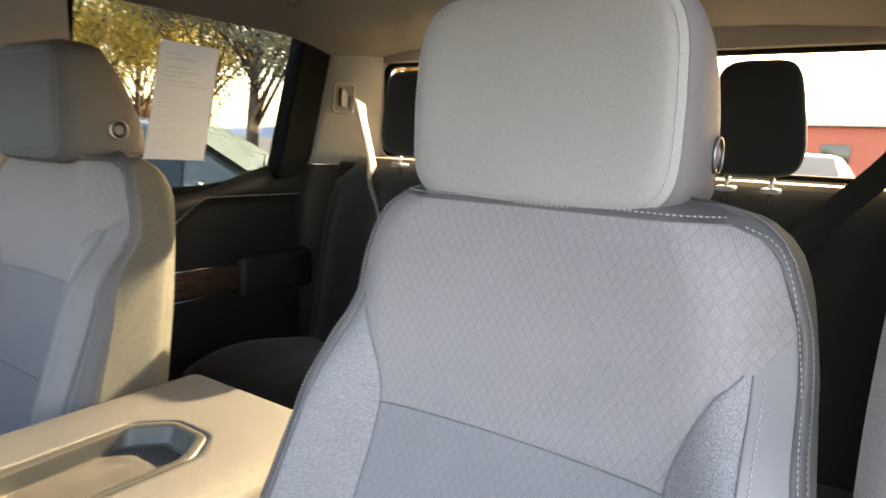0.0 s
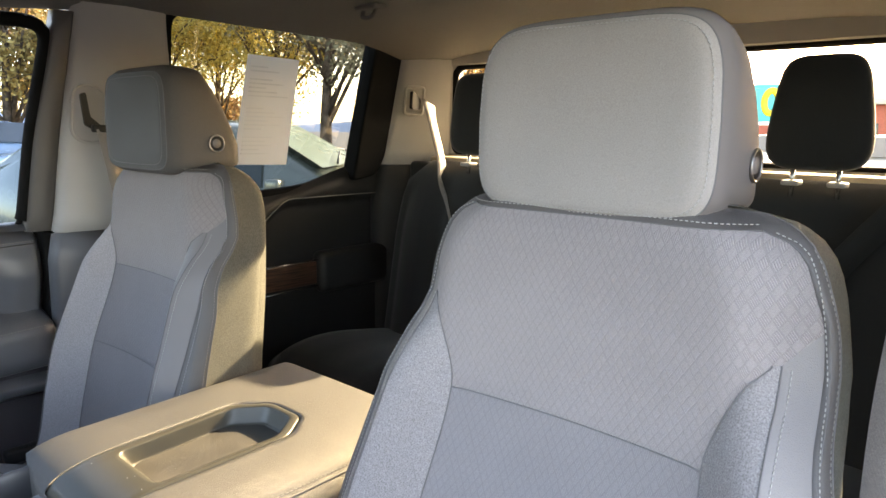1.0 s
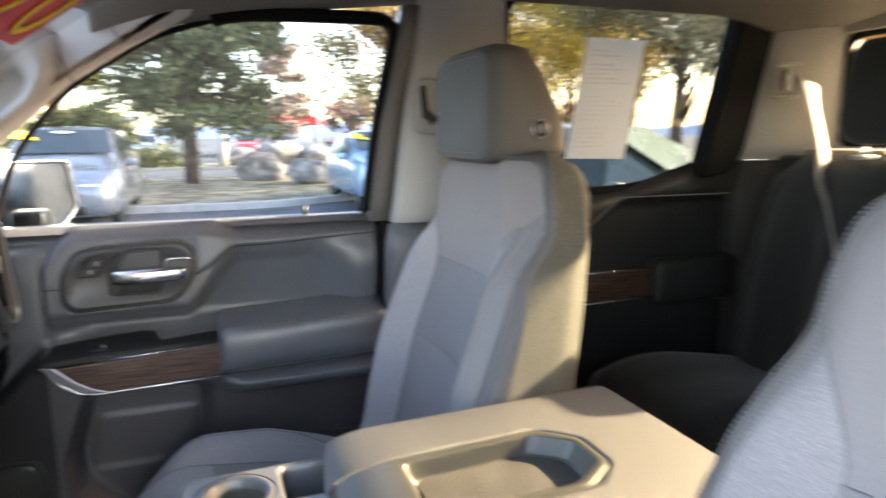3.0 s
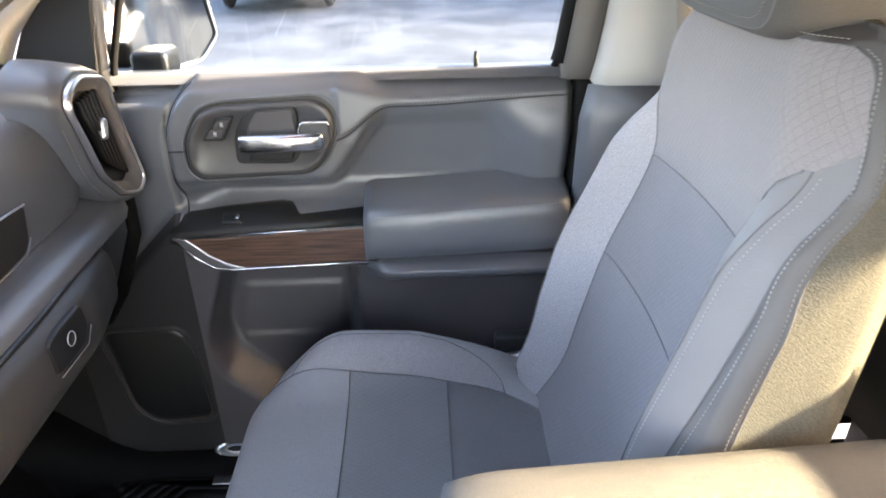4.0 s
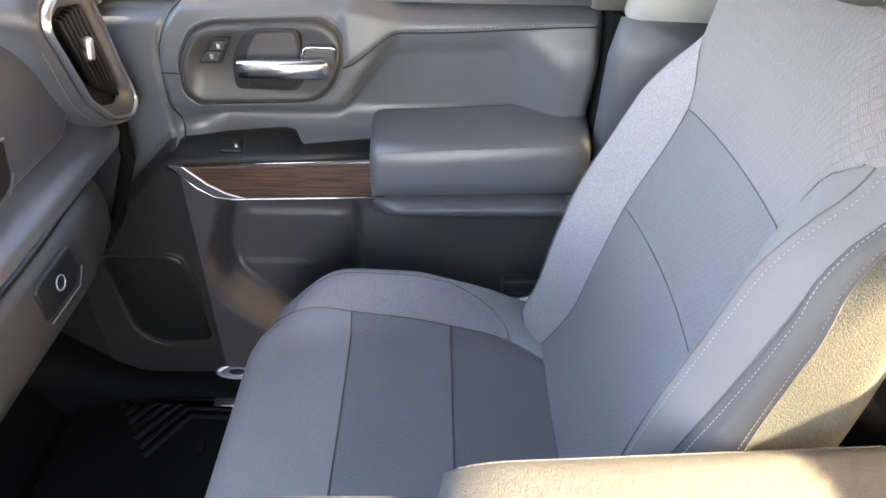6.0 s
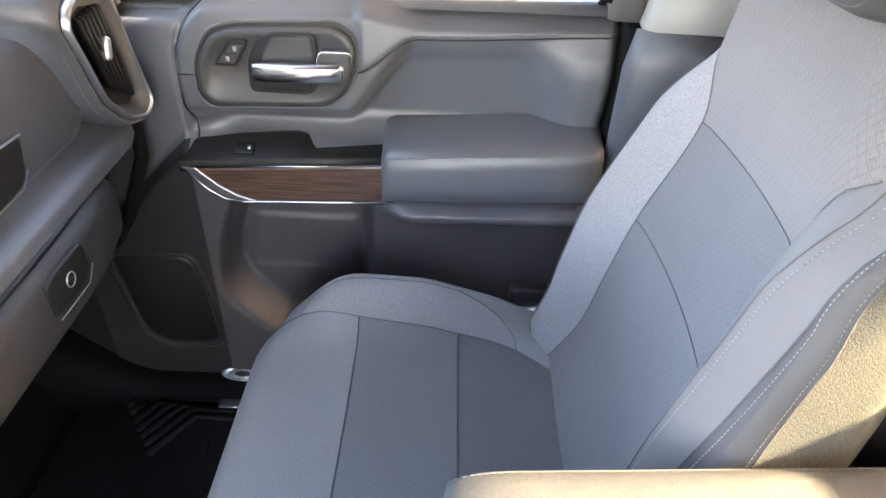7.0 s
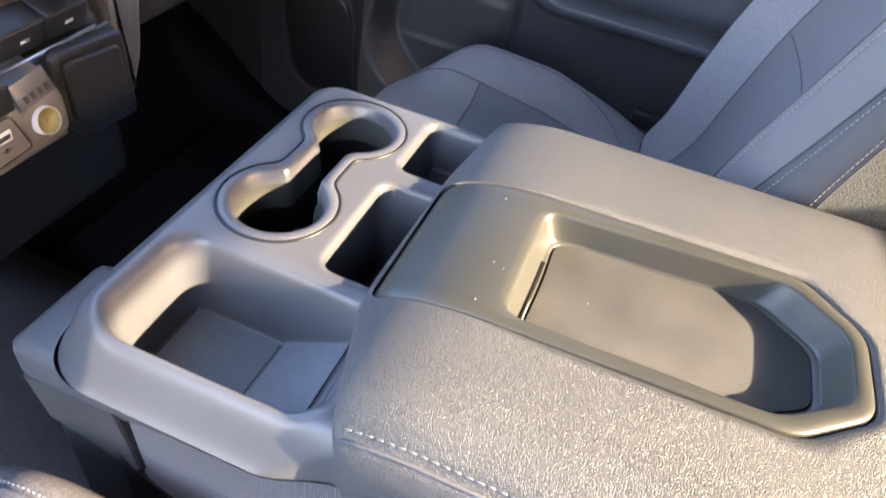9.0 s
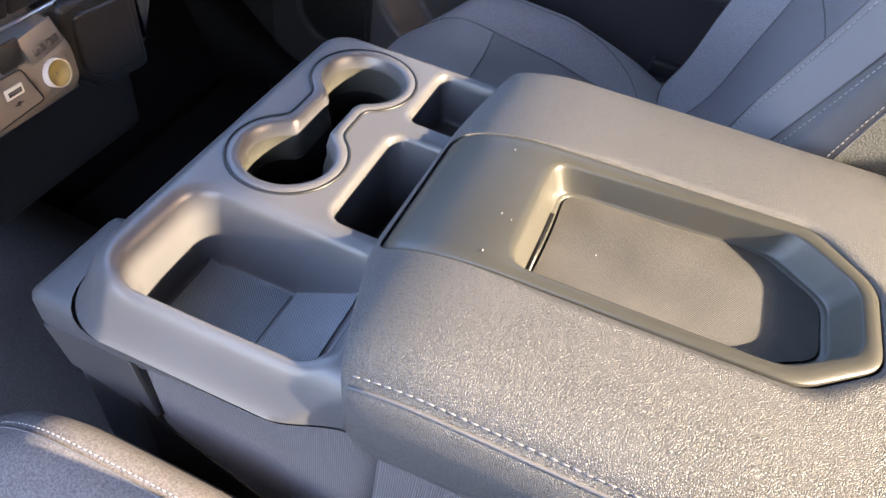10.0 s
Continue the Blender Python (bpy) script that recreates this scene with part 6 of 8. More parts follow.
    part("plate_top", tube(B(), [(-0.507, -0.540, 1.3265), (-0.420, -0.540, 1.332)], 0.0014, 6), M_SATIN, up)
    # cushion of the upper lid
    prof4 = smooth_line([(-0.60, 1.407), (-0.566, 1.397), (-0.550, 1.368), (-0.5445, 1.32), (-0.5440, 1.285), (-0.549, 1.266), (-0.566, 1.256)], 5)
    bm = B()
    rings = []
    for x in span(-0.668, -0.225, 60):
        e = min(x + 0.668, -0.225 - x)
        sq = 1 - 0.5 * (1 - step(0, 0.06, x + 0.668)) ** 2
        rings.append([(x, p.x - 0.026 * (1 - step(0, 0.016, e)) ** 2, 1.33 + (p.y - 1.33) * sq) for p in prof4])
    bridge(bm, rings, close=False)
    part("upper_lid", bm, M_DASH, d, "padded lid of the upper compartment")
    # rounded column between the glove box and the centre stack
    col = rounded([(-0.258, 1.236), (-0.252, 1.17), (-0.238, 1.09), (-0.214, 1.046), (-0.199, 1.06), (-0.197, 1.12), (-0.190, 1.22), (-0.184, 1.258)], 0.012, 4)
    part("column", prism(B(), col, 'y', -0.60, -0.492, 0.014, 4), M_DASH, d, "rounded column beside the glove box")
    # black tube standing for the dark gap between dashboard and door
    ends = [(-0.770, p.x - 0.030, p.y) for p in prof[8:]] + [(-0.770, -0.545, 1.16), (-0.770, -0.59, 1.05), (-0.770, -0.63, 0.99)]
    part("end_gap", tube(B(), ends, 0.011, 8, up=(1, 0, 0)), M_SEAL, d, "black strip drawn for the dark gap beside the door")
    # side vent: leaning chrome ring, black slats
    vent = thing("air_vent", (-0.69, -0.53, 1.36), "black slatted air vent in a satin chrome ring", "vent")
    ring = rounded([(-0.616, 1.428), (-0.650, 1.440), (-0.718, 1.424), (-0.743, 1.338), (-0.772, 1.258), (-0.748, 1.244), (-0.693, 1.264), (-0.647, 1.308), (-0.625, 1.366), (-0.607, 1.409)], 0.014, 3)
    def on(x, z, lift=0.0):
        return (x, -0.522 + lift, z)
    bm = B()
    f = bm.faces.new([bm.verts.new(on(x, z, -0.006)) for x, z in ring])
    part("back", bm, M_BLACK, vent, smooth=False)
    c = (-0.690, 1.345)
    def grown(k, lift):
        return [on(c[0] + (x - c[0]) * k, c[1] + (z - c[1]) * k, lift) for x, z in ring]
    part("ring", bridge(B(), [grown(0.990, 0.006), grown(0.995, 0.0145), grown(1.008, 0.0165), grown(1.030, 0.0160), grown(1.048, 0.012), grown(1.065, 0.0)]), M_SATIN, vent, "satin chrome ring")
    part("housing", bridge(B(), [grown(1.06, -0.004), grown(1.075, 0.008), grown(1.13, 0.006), grown(1.22, -0.012), grown(1.30, -0.06)]), M_DASH, vent)
    part("inner_ring", bridge(B(), [grown(0.993, 0.0125), grown(0.96, 0.0115), grown(0.84, 0.005), grown(0.80, -0.004)]), M_VENTFACE, vent, "satin grey face inside the ring")
    edge = smooth_line([(c[0] + (x - c[0]) * 1.20, -0.5265, c[1] + (z - c[1]) * 1.20) for x, z in ((-0.610, 1.416), (-0.625, 1.366), (-0.647, 1.308), (-0.693, 1.264))], 6)
    part("stitching", stitches(B(), edge, Vector((0, 1, 0)), 0.006, 0.0042, 0.0007), M_THREAD_DARK, vent, "pale stitching round the vent")
    for k in range(6):
        f = (k + 0.5) / 6
        a = Vector((-0.643 - 0.062 * f, -0.520, 1.408 + 0.006 * f))
        b = Vector((-0.676 - 0.066 * f, -0.520, 1.318 - 0.042 * f))
        part("slat", ribbon(B(), [a, b], 0.012, 0.0028, (0.5, 1, 0)), M_PLASTIC, vent)
    bm = rbox(B(), -0.696, -0.682, -0.53, -0.508, 1.345, 1.375, 0.005, 3)
    for v in bm.verts:
        v.co.x = -0.689 + (v.co.x + 0.689) * (0.55 + 0.45 * min(abs(v.co.z - 1.36) / 0.012, 1))
    turned(bm, (-0.69, -0.52, 1.36), 0, -18)
    part("thumb_wheel", bm, M_SATIN, vent, "small chrome adjuster")
    return d


def centre_stack():
    st = thing("centre_stack", (0.0, -0.5, 1.1), "dark centre stack with climate knob, switches and power sockets", "control panel")
    prof = smooth_line([(-0.62, 1.42), (-0.545, 1.40), (-0.52, 1.36), (-0.49, 1.27), (-0.462, 1.20), (-0.455, 1.185)], 4)
    bm = B()
    rings = []
    for x in span(-0.165, 0.20, 24):
        e = min(x + 0.165, 0.20 - x)
        rings.append([(x, p.x - 0.05 * (1 - step(0, 0.03, e)) ** 2, p.y) for p in prof])
    bridge(bm, rings, close=False)
    part("fascia", bm, M_PLASTIC, st)
    bm = B()
    prof = smooth_line([(-0.455, 1.188), (-0.425, 1.180), (-0.407, 1.172), (-0.404, 1.15), (-0.408, 1.134), (-0.43, 1.122), (-0.60, 1.11)], 4)
    rings = []
    for x in span(-0.054, 0.20, 24):
        e = min(x + 0.054, 0.20 - x)
        rings.append([(x, p.x - 0.02 * (1 - step(0, 0.012, e)) ** 2, p.y) for p in prof])
    bridge(bm, rings, close=False)
    part("lower_fascia", bm, M_STACK, st, "satin grey-brown lower panel with sockets")
    side = rounded([(-0.150, 1.085), (-0.148, 1.178), (-0.062, 1.186), (-0.058, 1.118), (-0.085, 1.092)], 0.012, 4)
    sp = part("side_panel", prism(B(), side, 'y', -0.47, -0.428, 0.006, 3), M_BLACK, st, "dark storage lid beside the sockets", smooth=False)
    part("side_lid", prism(B(), rounded([(-0.138, 1.100), (-0.136, 1.168), (-0.070, 1.175), (-0.068, 1.122), (-0.088, 1.104)], 0.008, 3), 'y', -0.43, -0.4245, 0.003, 3), M_BLACK, sp, smooth=False)
    for s, x in ((-1, -0.16), (1, 0.195)):
        part("cheek", prism(B(), rounded([(-0.62, 1.40), (-0.56, 1.38), (-0.53, 1.27), (-0.505, 1.19), (-0.495, 1.12), (-0.51, 1.05), (-0.58, 1.0), (-0.62, 1.0)], 0.02), 'x', x - 0.008, x + 0.008, 0.005), M_PLASTIC, st, smooth=False)
    part("body", rbox(B(), -0.150, 0.19, -0.62, -0.452, 1.0, 1.19, 0.015), M_PLASTIC, st)
    # power socket with its raised flap
    n = Vector((0, 1, 0.25)).normalized()
    c = Vector((-0.021, -0.402, 1.156))
    sock = part("power_socket", disc(B(), c - n * 0.013, n, 0.0118, 0.01, 28, 0.002), M_BLACK, st, "round power socket with a pale rim")
    across = n.cross(Vector((1, 0, 0)))
    def ringed(r, lift):
        return [c + n * lift + (Vector((1, 0, 0)) * math.cos(a) + across * math.sin(a)) * r for a in [k * math.pi / 16 for k in range(32)]]
    part("socket_rim", bridge(B(), [ringed(0.0120, -0.003), ringed(0.0114, 0.0042), ringed(0.0110, 0.0045), ringed(0.0105, 0.0035)]), M_PALE, sock, "pale rim of the socket")
    part("socket_hole", bridge(B(), [ringed(0.0108, 0.0050), ringed(0.0104, 0.0012), ringed(0.001, 0.0010)]), material("socket_inside", (0.13, 0.10, 0.03), 0.6), sock, "yellowed inside of the socket")
    part("socket_contact", disc(B(), c + n * 0.0016 + Vector((0.0045, 0, -0.003)), n, 0.0052, 0.0008, 14), M_BLACK, sock)
    fl = rbox(B(), -0.038, -0.003, -0.4045, -0.4020, 1.174, 1.196, 0.001)
    turned(fl, (-0.02, -0.403, 1.176), 16, 8)
    flap = part("flap", fl, M_BEZEL, sock, "raised grey flap of the socket")
    for k in range(4):
        rb = rbox(B(), -0.034 + 0.007 * k, -0.030 + 0.007 * k, -0.4022, -0.4008, 1.178, 1.1835, 0.0004)
        part("flap_rib", turned(rb, (-0.02, -0.403, 1.176), 16, 8), M_BLACK, flap)
    part("flap_recess", rbox(B(), 0.000, 0.022, -0.4060, -0.4035, 1.176, 1.198, 0.002), M_BLACK, sock, "dark recess beside the flap")
    usb = rounded([(-0.004, 1.1405), (0.007, 1.1745), (0.092, 1.176), (0.092, 1.134)], 0.004, 3)
    u = part("usb_plate", prism(B(), usb, 'y', -0.42, -0.4025, 0.0015), M_STACK, st, "grey-brown plate with sockets", smooth=False)
    part("plate_joint", tube(B(), [(x, -0.4030, z) for x, z in usb], 0.0009, 6, close=True, up=(0, 1, 0)), M_BLACK, u)
    for x in (0.011, 0.046):
        port = part("usb_port", rbox(B(), x, x + 0.0165, -0.4035, -0.4012, 1.1565, 1.1655, 0.001), M_PALE, u, "small socket with a pale frame")
        part("port_slot", rbox(B(), x + 0.0022, x + 0.0143, -0.4015, -0.4009, 1.1590, 1.1630, 0.0), M_BLACK, port)
        part("port_tongue", rbox(B(), x + 0.0035, x + 0.0130, -0.4010, -0.4006, 1.1612, 1.1622, 0.0), M_STACK, port)
        part("port_mark", rbox(B(), x + 0.003, x + 0.0115, -0.4026, -0.4021, 1.1490, 1.1498, 0.0), M_BLACK, u)
        part("port_mark", rbox(B(), x + 0.006, x + 0.0090, -0.4026, -0.4021, 1.1475, 1.1513, 0.0), M_BLACK, u)
    # edge trim running down beside the knob panel
    part("edge_trim", tube(B(), smooth_line([(-0.160, -0.478, 1.300), (-0.163, -0.466, 1.245), (-0.166, -0.460, 1.19), (-0.164, -0.458, 1.150)], 5), 0.0032, 8), M_CONSOLE, st, "satin grey edge beside the knob panel")
    # switch row with a bright strip below it
    part("bright_strip", tube(B(), [(-0.127, -0.441, 1.1835), (0.06, -0.439, 1.1835)], 0.0019, 8), M_SATIN, st, "bright strip under the switches")
    for k in range(4):
        x = -0.125 + 0.047 * k
        b = rbox(B(), x, x + 0.0458, -0.470, -0.443, 1.186, 1.212, 0.0025)
        turned(b, (x, -0.45, 1.20), -18)
        k_ = part("switch", b, M_BLACK, st, "black rocker switch")
        m = rbox(B(), x + 0.018, x + 0.0265, -0.4435, -0.4424, 1.197, 1.2005, 0.0)
        turned(m, (x, -0.45, 1.20), -18)
        part("switch_mark", m, M_MARK, k_)
    bm = tube(B(), [(-0.145, -0.444, 1.177), (0.19, -0.444, 1.181)], 0.004, 8)
    part("switch_bar", bm, M_CHROME, st, "bright bar below the switches")
    # climate knob
    n = Vector((0, 1, 0.35)).normalized()
    c = Vector((-0.110, -0.462, 1.243))
    part("knob_plate", disc(B(), c - n * 0.006, n, 0.030, 0.02, 28, 0.003), M_BLACK, st)
    kn = part("knob", disc(B(), c + n * 0.012, n, 0.019, 0.02, 28, 0.002), M_BLACK, st, "round climate knob")
    part("knob_ring", tube(B(), [c + n * 0.012 + (Vector((1, 0, 0)) * math.cos(a) + n.cross(Vector((1, 0, 0))) * math.sin(a)) * 0.019 for a in [k * math.pi / 14 for k in range(28)]], 0.0022, 6, close=True, up=tuple(n)), M_CHROME, kn)
    for (a0, a1), mat in (((0.3, 2.2), M_BLUE), ((-2.2, -0.3), M_RED)):
        pts = [c + n * 0.0135 + (Vector((0, 0, 1)) - n * n.z).normalized() * (0.014 * math.cos(a)) + Vector((1, 0, 0)) * (0.014 * math.sin(a)) for a in span(a0, a1, 10)]
        part("knob_scale", tube(B(), pts, 0.0016, 6), mat, kn)


def windscreen_side():
    # pillar beside the windscreen with its grab handle
    poly = [(-0.84, 1.46), (-0.615, 1.640), (-0.44, 1.777), (-0.34, 1.85), (-0.12, 1.86), (-0.14, 1.803), (-0.187, 1.787), (-0.294, 1.728), (-0.395, 1.663), (-0.47, 1.598), (-0.535, 1.538), (-0.60, 1.525), (-0.66, 1.47), (-0.70, 1.40), (-0.84, 1.38)]
    grip = rounded([(-0.396, 1.742), (-0.402, 1.690), (-0.432, 1.632), (-0.508, 1.565), (-0.560, 1.533), (-0.625, 1.545), (-0.645, 1.580), (-0.615, 1.622), (-0.44, 1.755)], 0.02, 4)
    hollow = rounded([(-0.571, 1.592), (-0.547, 1.577), (-0.464, 1.634), (-0.450, 1.667), (-0.463, 1.688), (-0.554, 1.629)], 0.016, 4)
    mid = (-0.51, 1.632)
    for s, side in ((-1, "passenger"), (1, "driver")):
        p = thing("trim_a_pillar_" + side, (s * 0.77, -0.6, 1.39), "pale windscreen pillar trim with a grab handle", "pillar", kind="structure")
        part("trim", prism(B(), rounded(poly, 0.01, 2), 'x', s * 0.83, s * 0.765, 0.016, 3), M_PILLAR, p)
        out, inn = cast(grip, mid, 72), cast(hollow, mid, 72)
        def loop(a, x, f=0.0):
            return [(s * x, p[0] + (q[0] - p[0]) * f, p[1] + (q[1] - p[1]) * f) for p, q in zip(out, inn)] if a else [(s * x, mid[0] + (q[0] - mid[0]) * (1 - f), mid[1] + (q[1] - mid[1]) * (1 - f)) for q in inn]
        rings = [loop(1, 0.772), loop(1, 0.752, 0.05), loop(1, 0.738, 0.2), loop(1, 0.732, 0.5), loop(1, 0.735, 0.8), loop(1, 0.742, 0.97), loop(0, 0.752, 0.03), loop(0, 0.760, 0.15)]
        part("grab_handle", bridge(B(), rings, cap_b=True), M_PILLAR, p, "pale grey moulded grab handle")
        joint = [(s * 0.764, y, z) for y, z in ((-0.405, 1.750), (-0.400, 1.703), (-0.385, 1.664))]
        part("joint", tube(B(), joint, 0.0016, 6), M_SEAM, p)
        part("joint", tube(B(), [(s * 0.764, -0.325, 1.768), (s * 0.764, -0.297, 1.733)], 0.0012, 6), M_SEAM, p)
        poly2 = [(-0.545, 1.38), (-0.555, 1.41), (-0.534, 1.538), (-0.597, 1.532), (-0.65, 1.475), (-0.70, 1.38)]
        part("sail_panel", prism(B(), poly2, 'x', s * 0.845, s * 0.80, 0.004), M_BLACK, p, "black triangle at the mirror", smooth=False)
    w = thing("windscreen", (0, -0.95, 1.36), "clear windscreen with a red and yellow sticker", "window", kind="structure")
    def on(x, t, lift=0):
        return (x, -0.98 + 0.72 * t + lift * 0.6, 1.345 + 0.50 * t - lift * 0.8)
    bm = sheet(B(), span(-0.77, 0.77, 8), span(0, 1, 6), lambda x, t: on(x, t))
    g = part("pane", bm, M_SCREEN, w)
    g.visible_shadow = False
    header = rbox(B(), -0.78, 0.78, -0.30, -0.22, 1.825, 1.90, 0.02)
    part("header", header, M_LINER, w)
    st = thing("price_sticker", on(-0.58, 0.6), "red and yellow price sticker on the windscreen", "sticker")
    def patch(x0, x1, t0, t1, lift):
        bm = B()
        bm.faces.new([bm.verts.new(on(x, t, lift)) for x, t in ((x0, t0), (x1, t0), (x1, t1), (x0, t1))])
        return bm
    part("sheet", patch(-0.66, -0.12, 0.735, 0.97, 0.003), M_RED, st, smooth=False)
    for k in range(3):
        a = -0.63 + 0.15 * k
        pts = [Vector(on(a + 0.05 + 0.04 * math.cos(q), 0.84 + 0.075 * math.sin(q), 0.006)) for q in span(0, 2 * math.pi, 20)]
        part("figure", tube(B(), pts[:-1], 0.009, 6, close=True, flat=0.2, up=(0, -0.6, 0.8)), M_YELLOW, st)
    part("lower_sheet", patch(-0.70, -0.45, 0.46, 0.50, 0.003), M_YELLOW, st, smooth=False)
    # side mirror outside the window
    m = thing("side_mirror", (-0.99, -0.50, 1.38), "black door mirror with a bright frame", "mirror")
    rim = rounded([(-0.115, -0.080), (0.065, -0.070), (0.110, -0.030), (0.090, 0.070), (-0.110, 0.072)], 0.014, 4)
    c = Vector((-0.99, -0.515, 1.449))
    up = Vector((0, 0, 1))
    ax = Vector((-0.80, 0.60, 0)).normalized()
    out = ax.cross(up)
    out = -out if out.y < 0 else out
    out = (out + Vector((0, 0, -0.03))).normalized()
    def mp(u, v, w):
        return c + ax * u + up * v + out * w
    bm = B()
    bm.faces.new([bm.verts.new(mp(u * 0.93, v * 0.93, 0.004)) for u, v in rim])
    part("glass", bm, M_MIRROR, m, "mirror glass", smooth=False)
    bm = bridge(B(), [[mp(u * 0.6, v * 0.6, -0.09) for u, v in rim], [mp(u * 0.95, v * 0.95, -0.06) for u, v in rim], [mp(u * 1.04, v * 1.05, -0.01) for u, v in rim], [mp(u, v, 0.006) for u, v in rim], [mp(u * 0.95, v * 0.94, 0.003) for u, v in rim]], cap_a=True)
    part("housing", bm, M_BLACK, m)
    part("frame", tube(B(), [mp(u, v, 0.006) for u, v in rim], 0.004, 6, close=True, up=tuple(out)), M_CHROME, m)
    part("arm", rbox(B(), -0.93, -0.86, -0.53, -0.47, 1.385, 1.43, 0.01), M_BLACK, m)


dashboard()
centre_stack()
windscreen_side()

# rubber mat on the passenger's floor
mat_ = thing("floor_mat", (-0.48, -0.55, 0.62), "black ribbed rubber floor mat", "mat")
part("sheet", rbox(B(), -0.74, -0.22, -0.76, -0.30, 0.621, 0.632, 0.004), M_RUBBER, mat_)
for k in range(7):
    f = k / 6
    a = Vector((-0.716 + 0.110 * f, -0.672 + 0.080 * f, 0.634))
    run = 0.018 + 0.020 * k
    b = a + Vector((-0.107, 0.068, 0)).normalized() * min(run, 0.11)
    line = [a, b] if k < 2 else [a, b, b + Vector((0.004, 0.10, 0)), b + Vector((0.006, 0.25, 0))]
    part("rib", ribbon(B(), line, 0.012, 0.009, [Vector((0.54, 0.84, 0))] * 2 + [Vector((1, 0.1, 0))] * (len(line) - 2)), M_RUBBER, mat_)
for k in range(4):
    part("tread", rbox(B(), -0.640, -0.610, -0.500 + 0.028 * k, -0.488 + 0.028 * k, 0.631, 0.636, 0.002), M_RUBBER, mat_)
part("rim", tube(B(), [(-0.735, -0.69, 0.632), (-0.742, -0.30, 0.632)], 0.007, 8), M_RUBBER, mat_)
sill = thing("sill_plate", (-0.80, -0.3, 0.66), "dark door sill with bright scuff plates", "sill")
rings = []
for y in span(-0.93, 0.2, 36):
    up = step(-0.62, -0.90, y)
    inner = -0.742 + 0.055 * up
    top = 0.668 + 0.17 * up
    rings.append([(-0.835, y, 0.60), (-0.835, y, top + 0.004), (inner - 0.030, y, top), (inner - 0.012, y, top - 0.006), (inner, y, top - 0.022), (inner + 0.006, y, 0.60)])
# near-black colour holds the footwell's darkness
part("cover", bridge(B(), rings, cap_a=True, cap_b=True), M_SEAL, sill)
def oval(k, lift):
    return [(-0.776 - 0.011 * k * math.cos(a) + 0.7 * lift, -0.456 + 0.042 * k * math.sin(a), 0.674 + 0.009 * k * math.cos(a) + 0.7 * lift) for a in [j * math.pi / 16 for j in range(32)]]
badge = part("badge", bridge(B(), [oval(1.05, -0.006), oval(1.03, 0.001), oval(0.97, 0.003), oval(0.82, 0.003), oval(0.78, 0.0005), oval(0.70, 0.0005), oval(0.66, 0.002), oval(0.5, 0.0022)], cap_b=True), M_SATIN, sill, "bright oval badge")
part("badge_bar", bridge(B(), [oval(0.40, 0.0022), oval(0.38, 0.0034), oval(0.1, 0.0036)], cap_b=True), M_BLACK, badge)
part("scuff_plate", rbox(B(), -0.800, -0.770, -0.42, 0.05, 0.671, 0.6745, 0.001), M_BLACK, sill)
clip = thing("mat_clip", (-0.728, -0.468, 0.62), "small bright clip at the edge of the floor mat", "clip")
part("plate", rbox(B(), -0.740, -0.718, -0.496, -0.445, 0.632, 0.641, 0.003), M_SATIN, clip)

# window sheet and ceiling hook
pp = thing("window_sheet", (-0.80, 0.66, 1.50), "printed white paper sheet stuck to the rear side window", "paper sheet")
bm = B()
bm.faces.new([bm.verts.new(q) for q in ((-0.803, 0.626, 1.512), (-0.803, 0.788, 1.508), (-0.797, 0.834, 1.787), (-0.797, 0.676, 1.789))])
part("sheet", bm, M_PAPER, pp, smooth=False)
for k in range(22):
    z = 1.760 - 0.0105 * k
    if k in (2, 8, 9, 16):
        continue
    f = (z - 1.51) / 0.28
    part("print_line", rbox(B(), -0.7975, -0.7955, 0.640 + 0.050 * f, 0.640 + 0.050 * f + 0.05 + 0.09 * ((k * 7) % 5) / 5, z - 0.0018, z + 0.0018, 0.0), M_INK, pp, smooth=False)
hook = thing("coat_hook", (-0.48, 0.81, 1.86), "small grey coat hook on the headliner", "hook")
part("plate", rbox(B(), -0.525, -0.455, 0.79, 0.835, 1.882, 1.895, 0.005), M_LINER, hook)
part("hook", tube(B(), smooth_line([(-0.510, 0.81, 1.884), (-0.505, 0.80, 1.866), (-0.475, 0.80, 1.864), (-0.468, 0.81, 1.884)], 5), 0.005, 8), M_LINER, hook)


# ---- outside ----
M_ASPHALT = two_tone("asphalt", (0.075, 0.075, 0.078), (0.105, 0.105, 0.108), 1.2, bump=0.6, bump_scale=60)
M_DRY = two_tone("dry_grass", (0.17, 0.13, 0.075), (0.32, 0.27, 0.18), 1.6, bump=0.9, bump_scale=25)
M_KERB = material("kerb_concrete", (0.40, 0.38, 0.35), 0.85, bump=0.4, bump_scale=60)
M_ROCK = two_tone("boulder_rock", (0.20, 0.18, 0.165), (0.36, 0.33, 0.30), 3.0, bump=1.0, bump_scale=9)
M_BARK = two_tone("bark", (0.06, 0.042, 0.03), (0.14, 0.10, 0.075), 6.0, bump=1.0, bump_scale=18)
M_PINE = two_tone("pine_needles", (0.055, 0.075, 0.030), (0.19, 0.19, 0.075), 1, 0.0, 1.0, per_island=True, bump=0)
M_GOLD = two_tone("golden_leaves", (0.34, 0.26, 0.06), (0.68, 0.56, 0.18), 1, 0.0, 1.0, per_island=True, bump=0)
M_RUST = two_tone("rust_leaves", (0.24, 0.12, 0.04), (0.50, 0.28, 0.09), 1, 0.0, 1.0, per_island=True, bump=0)
M_AMBER = two_tone("amber_leaves", (0.20, 0.145, 0.05), (0.55, 0.37, 0.12), 1, 0.0, 1.0, per_island=True, bump=0)
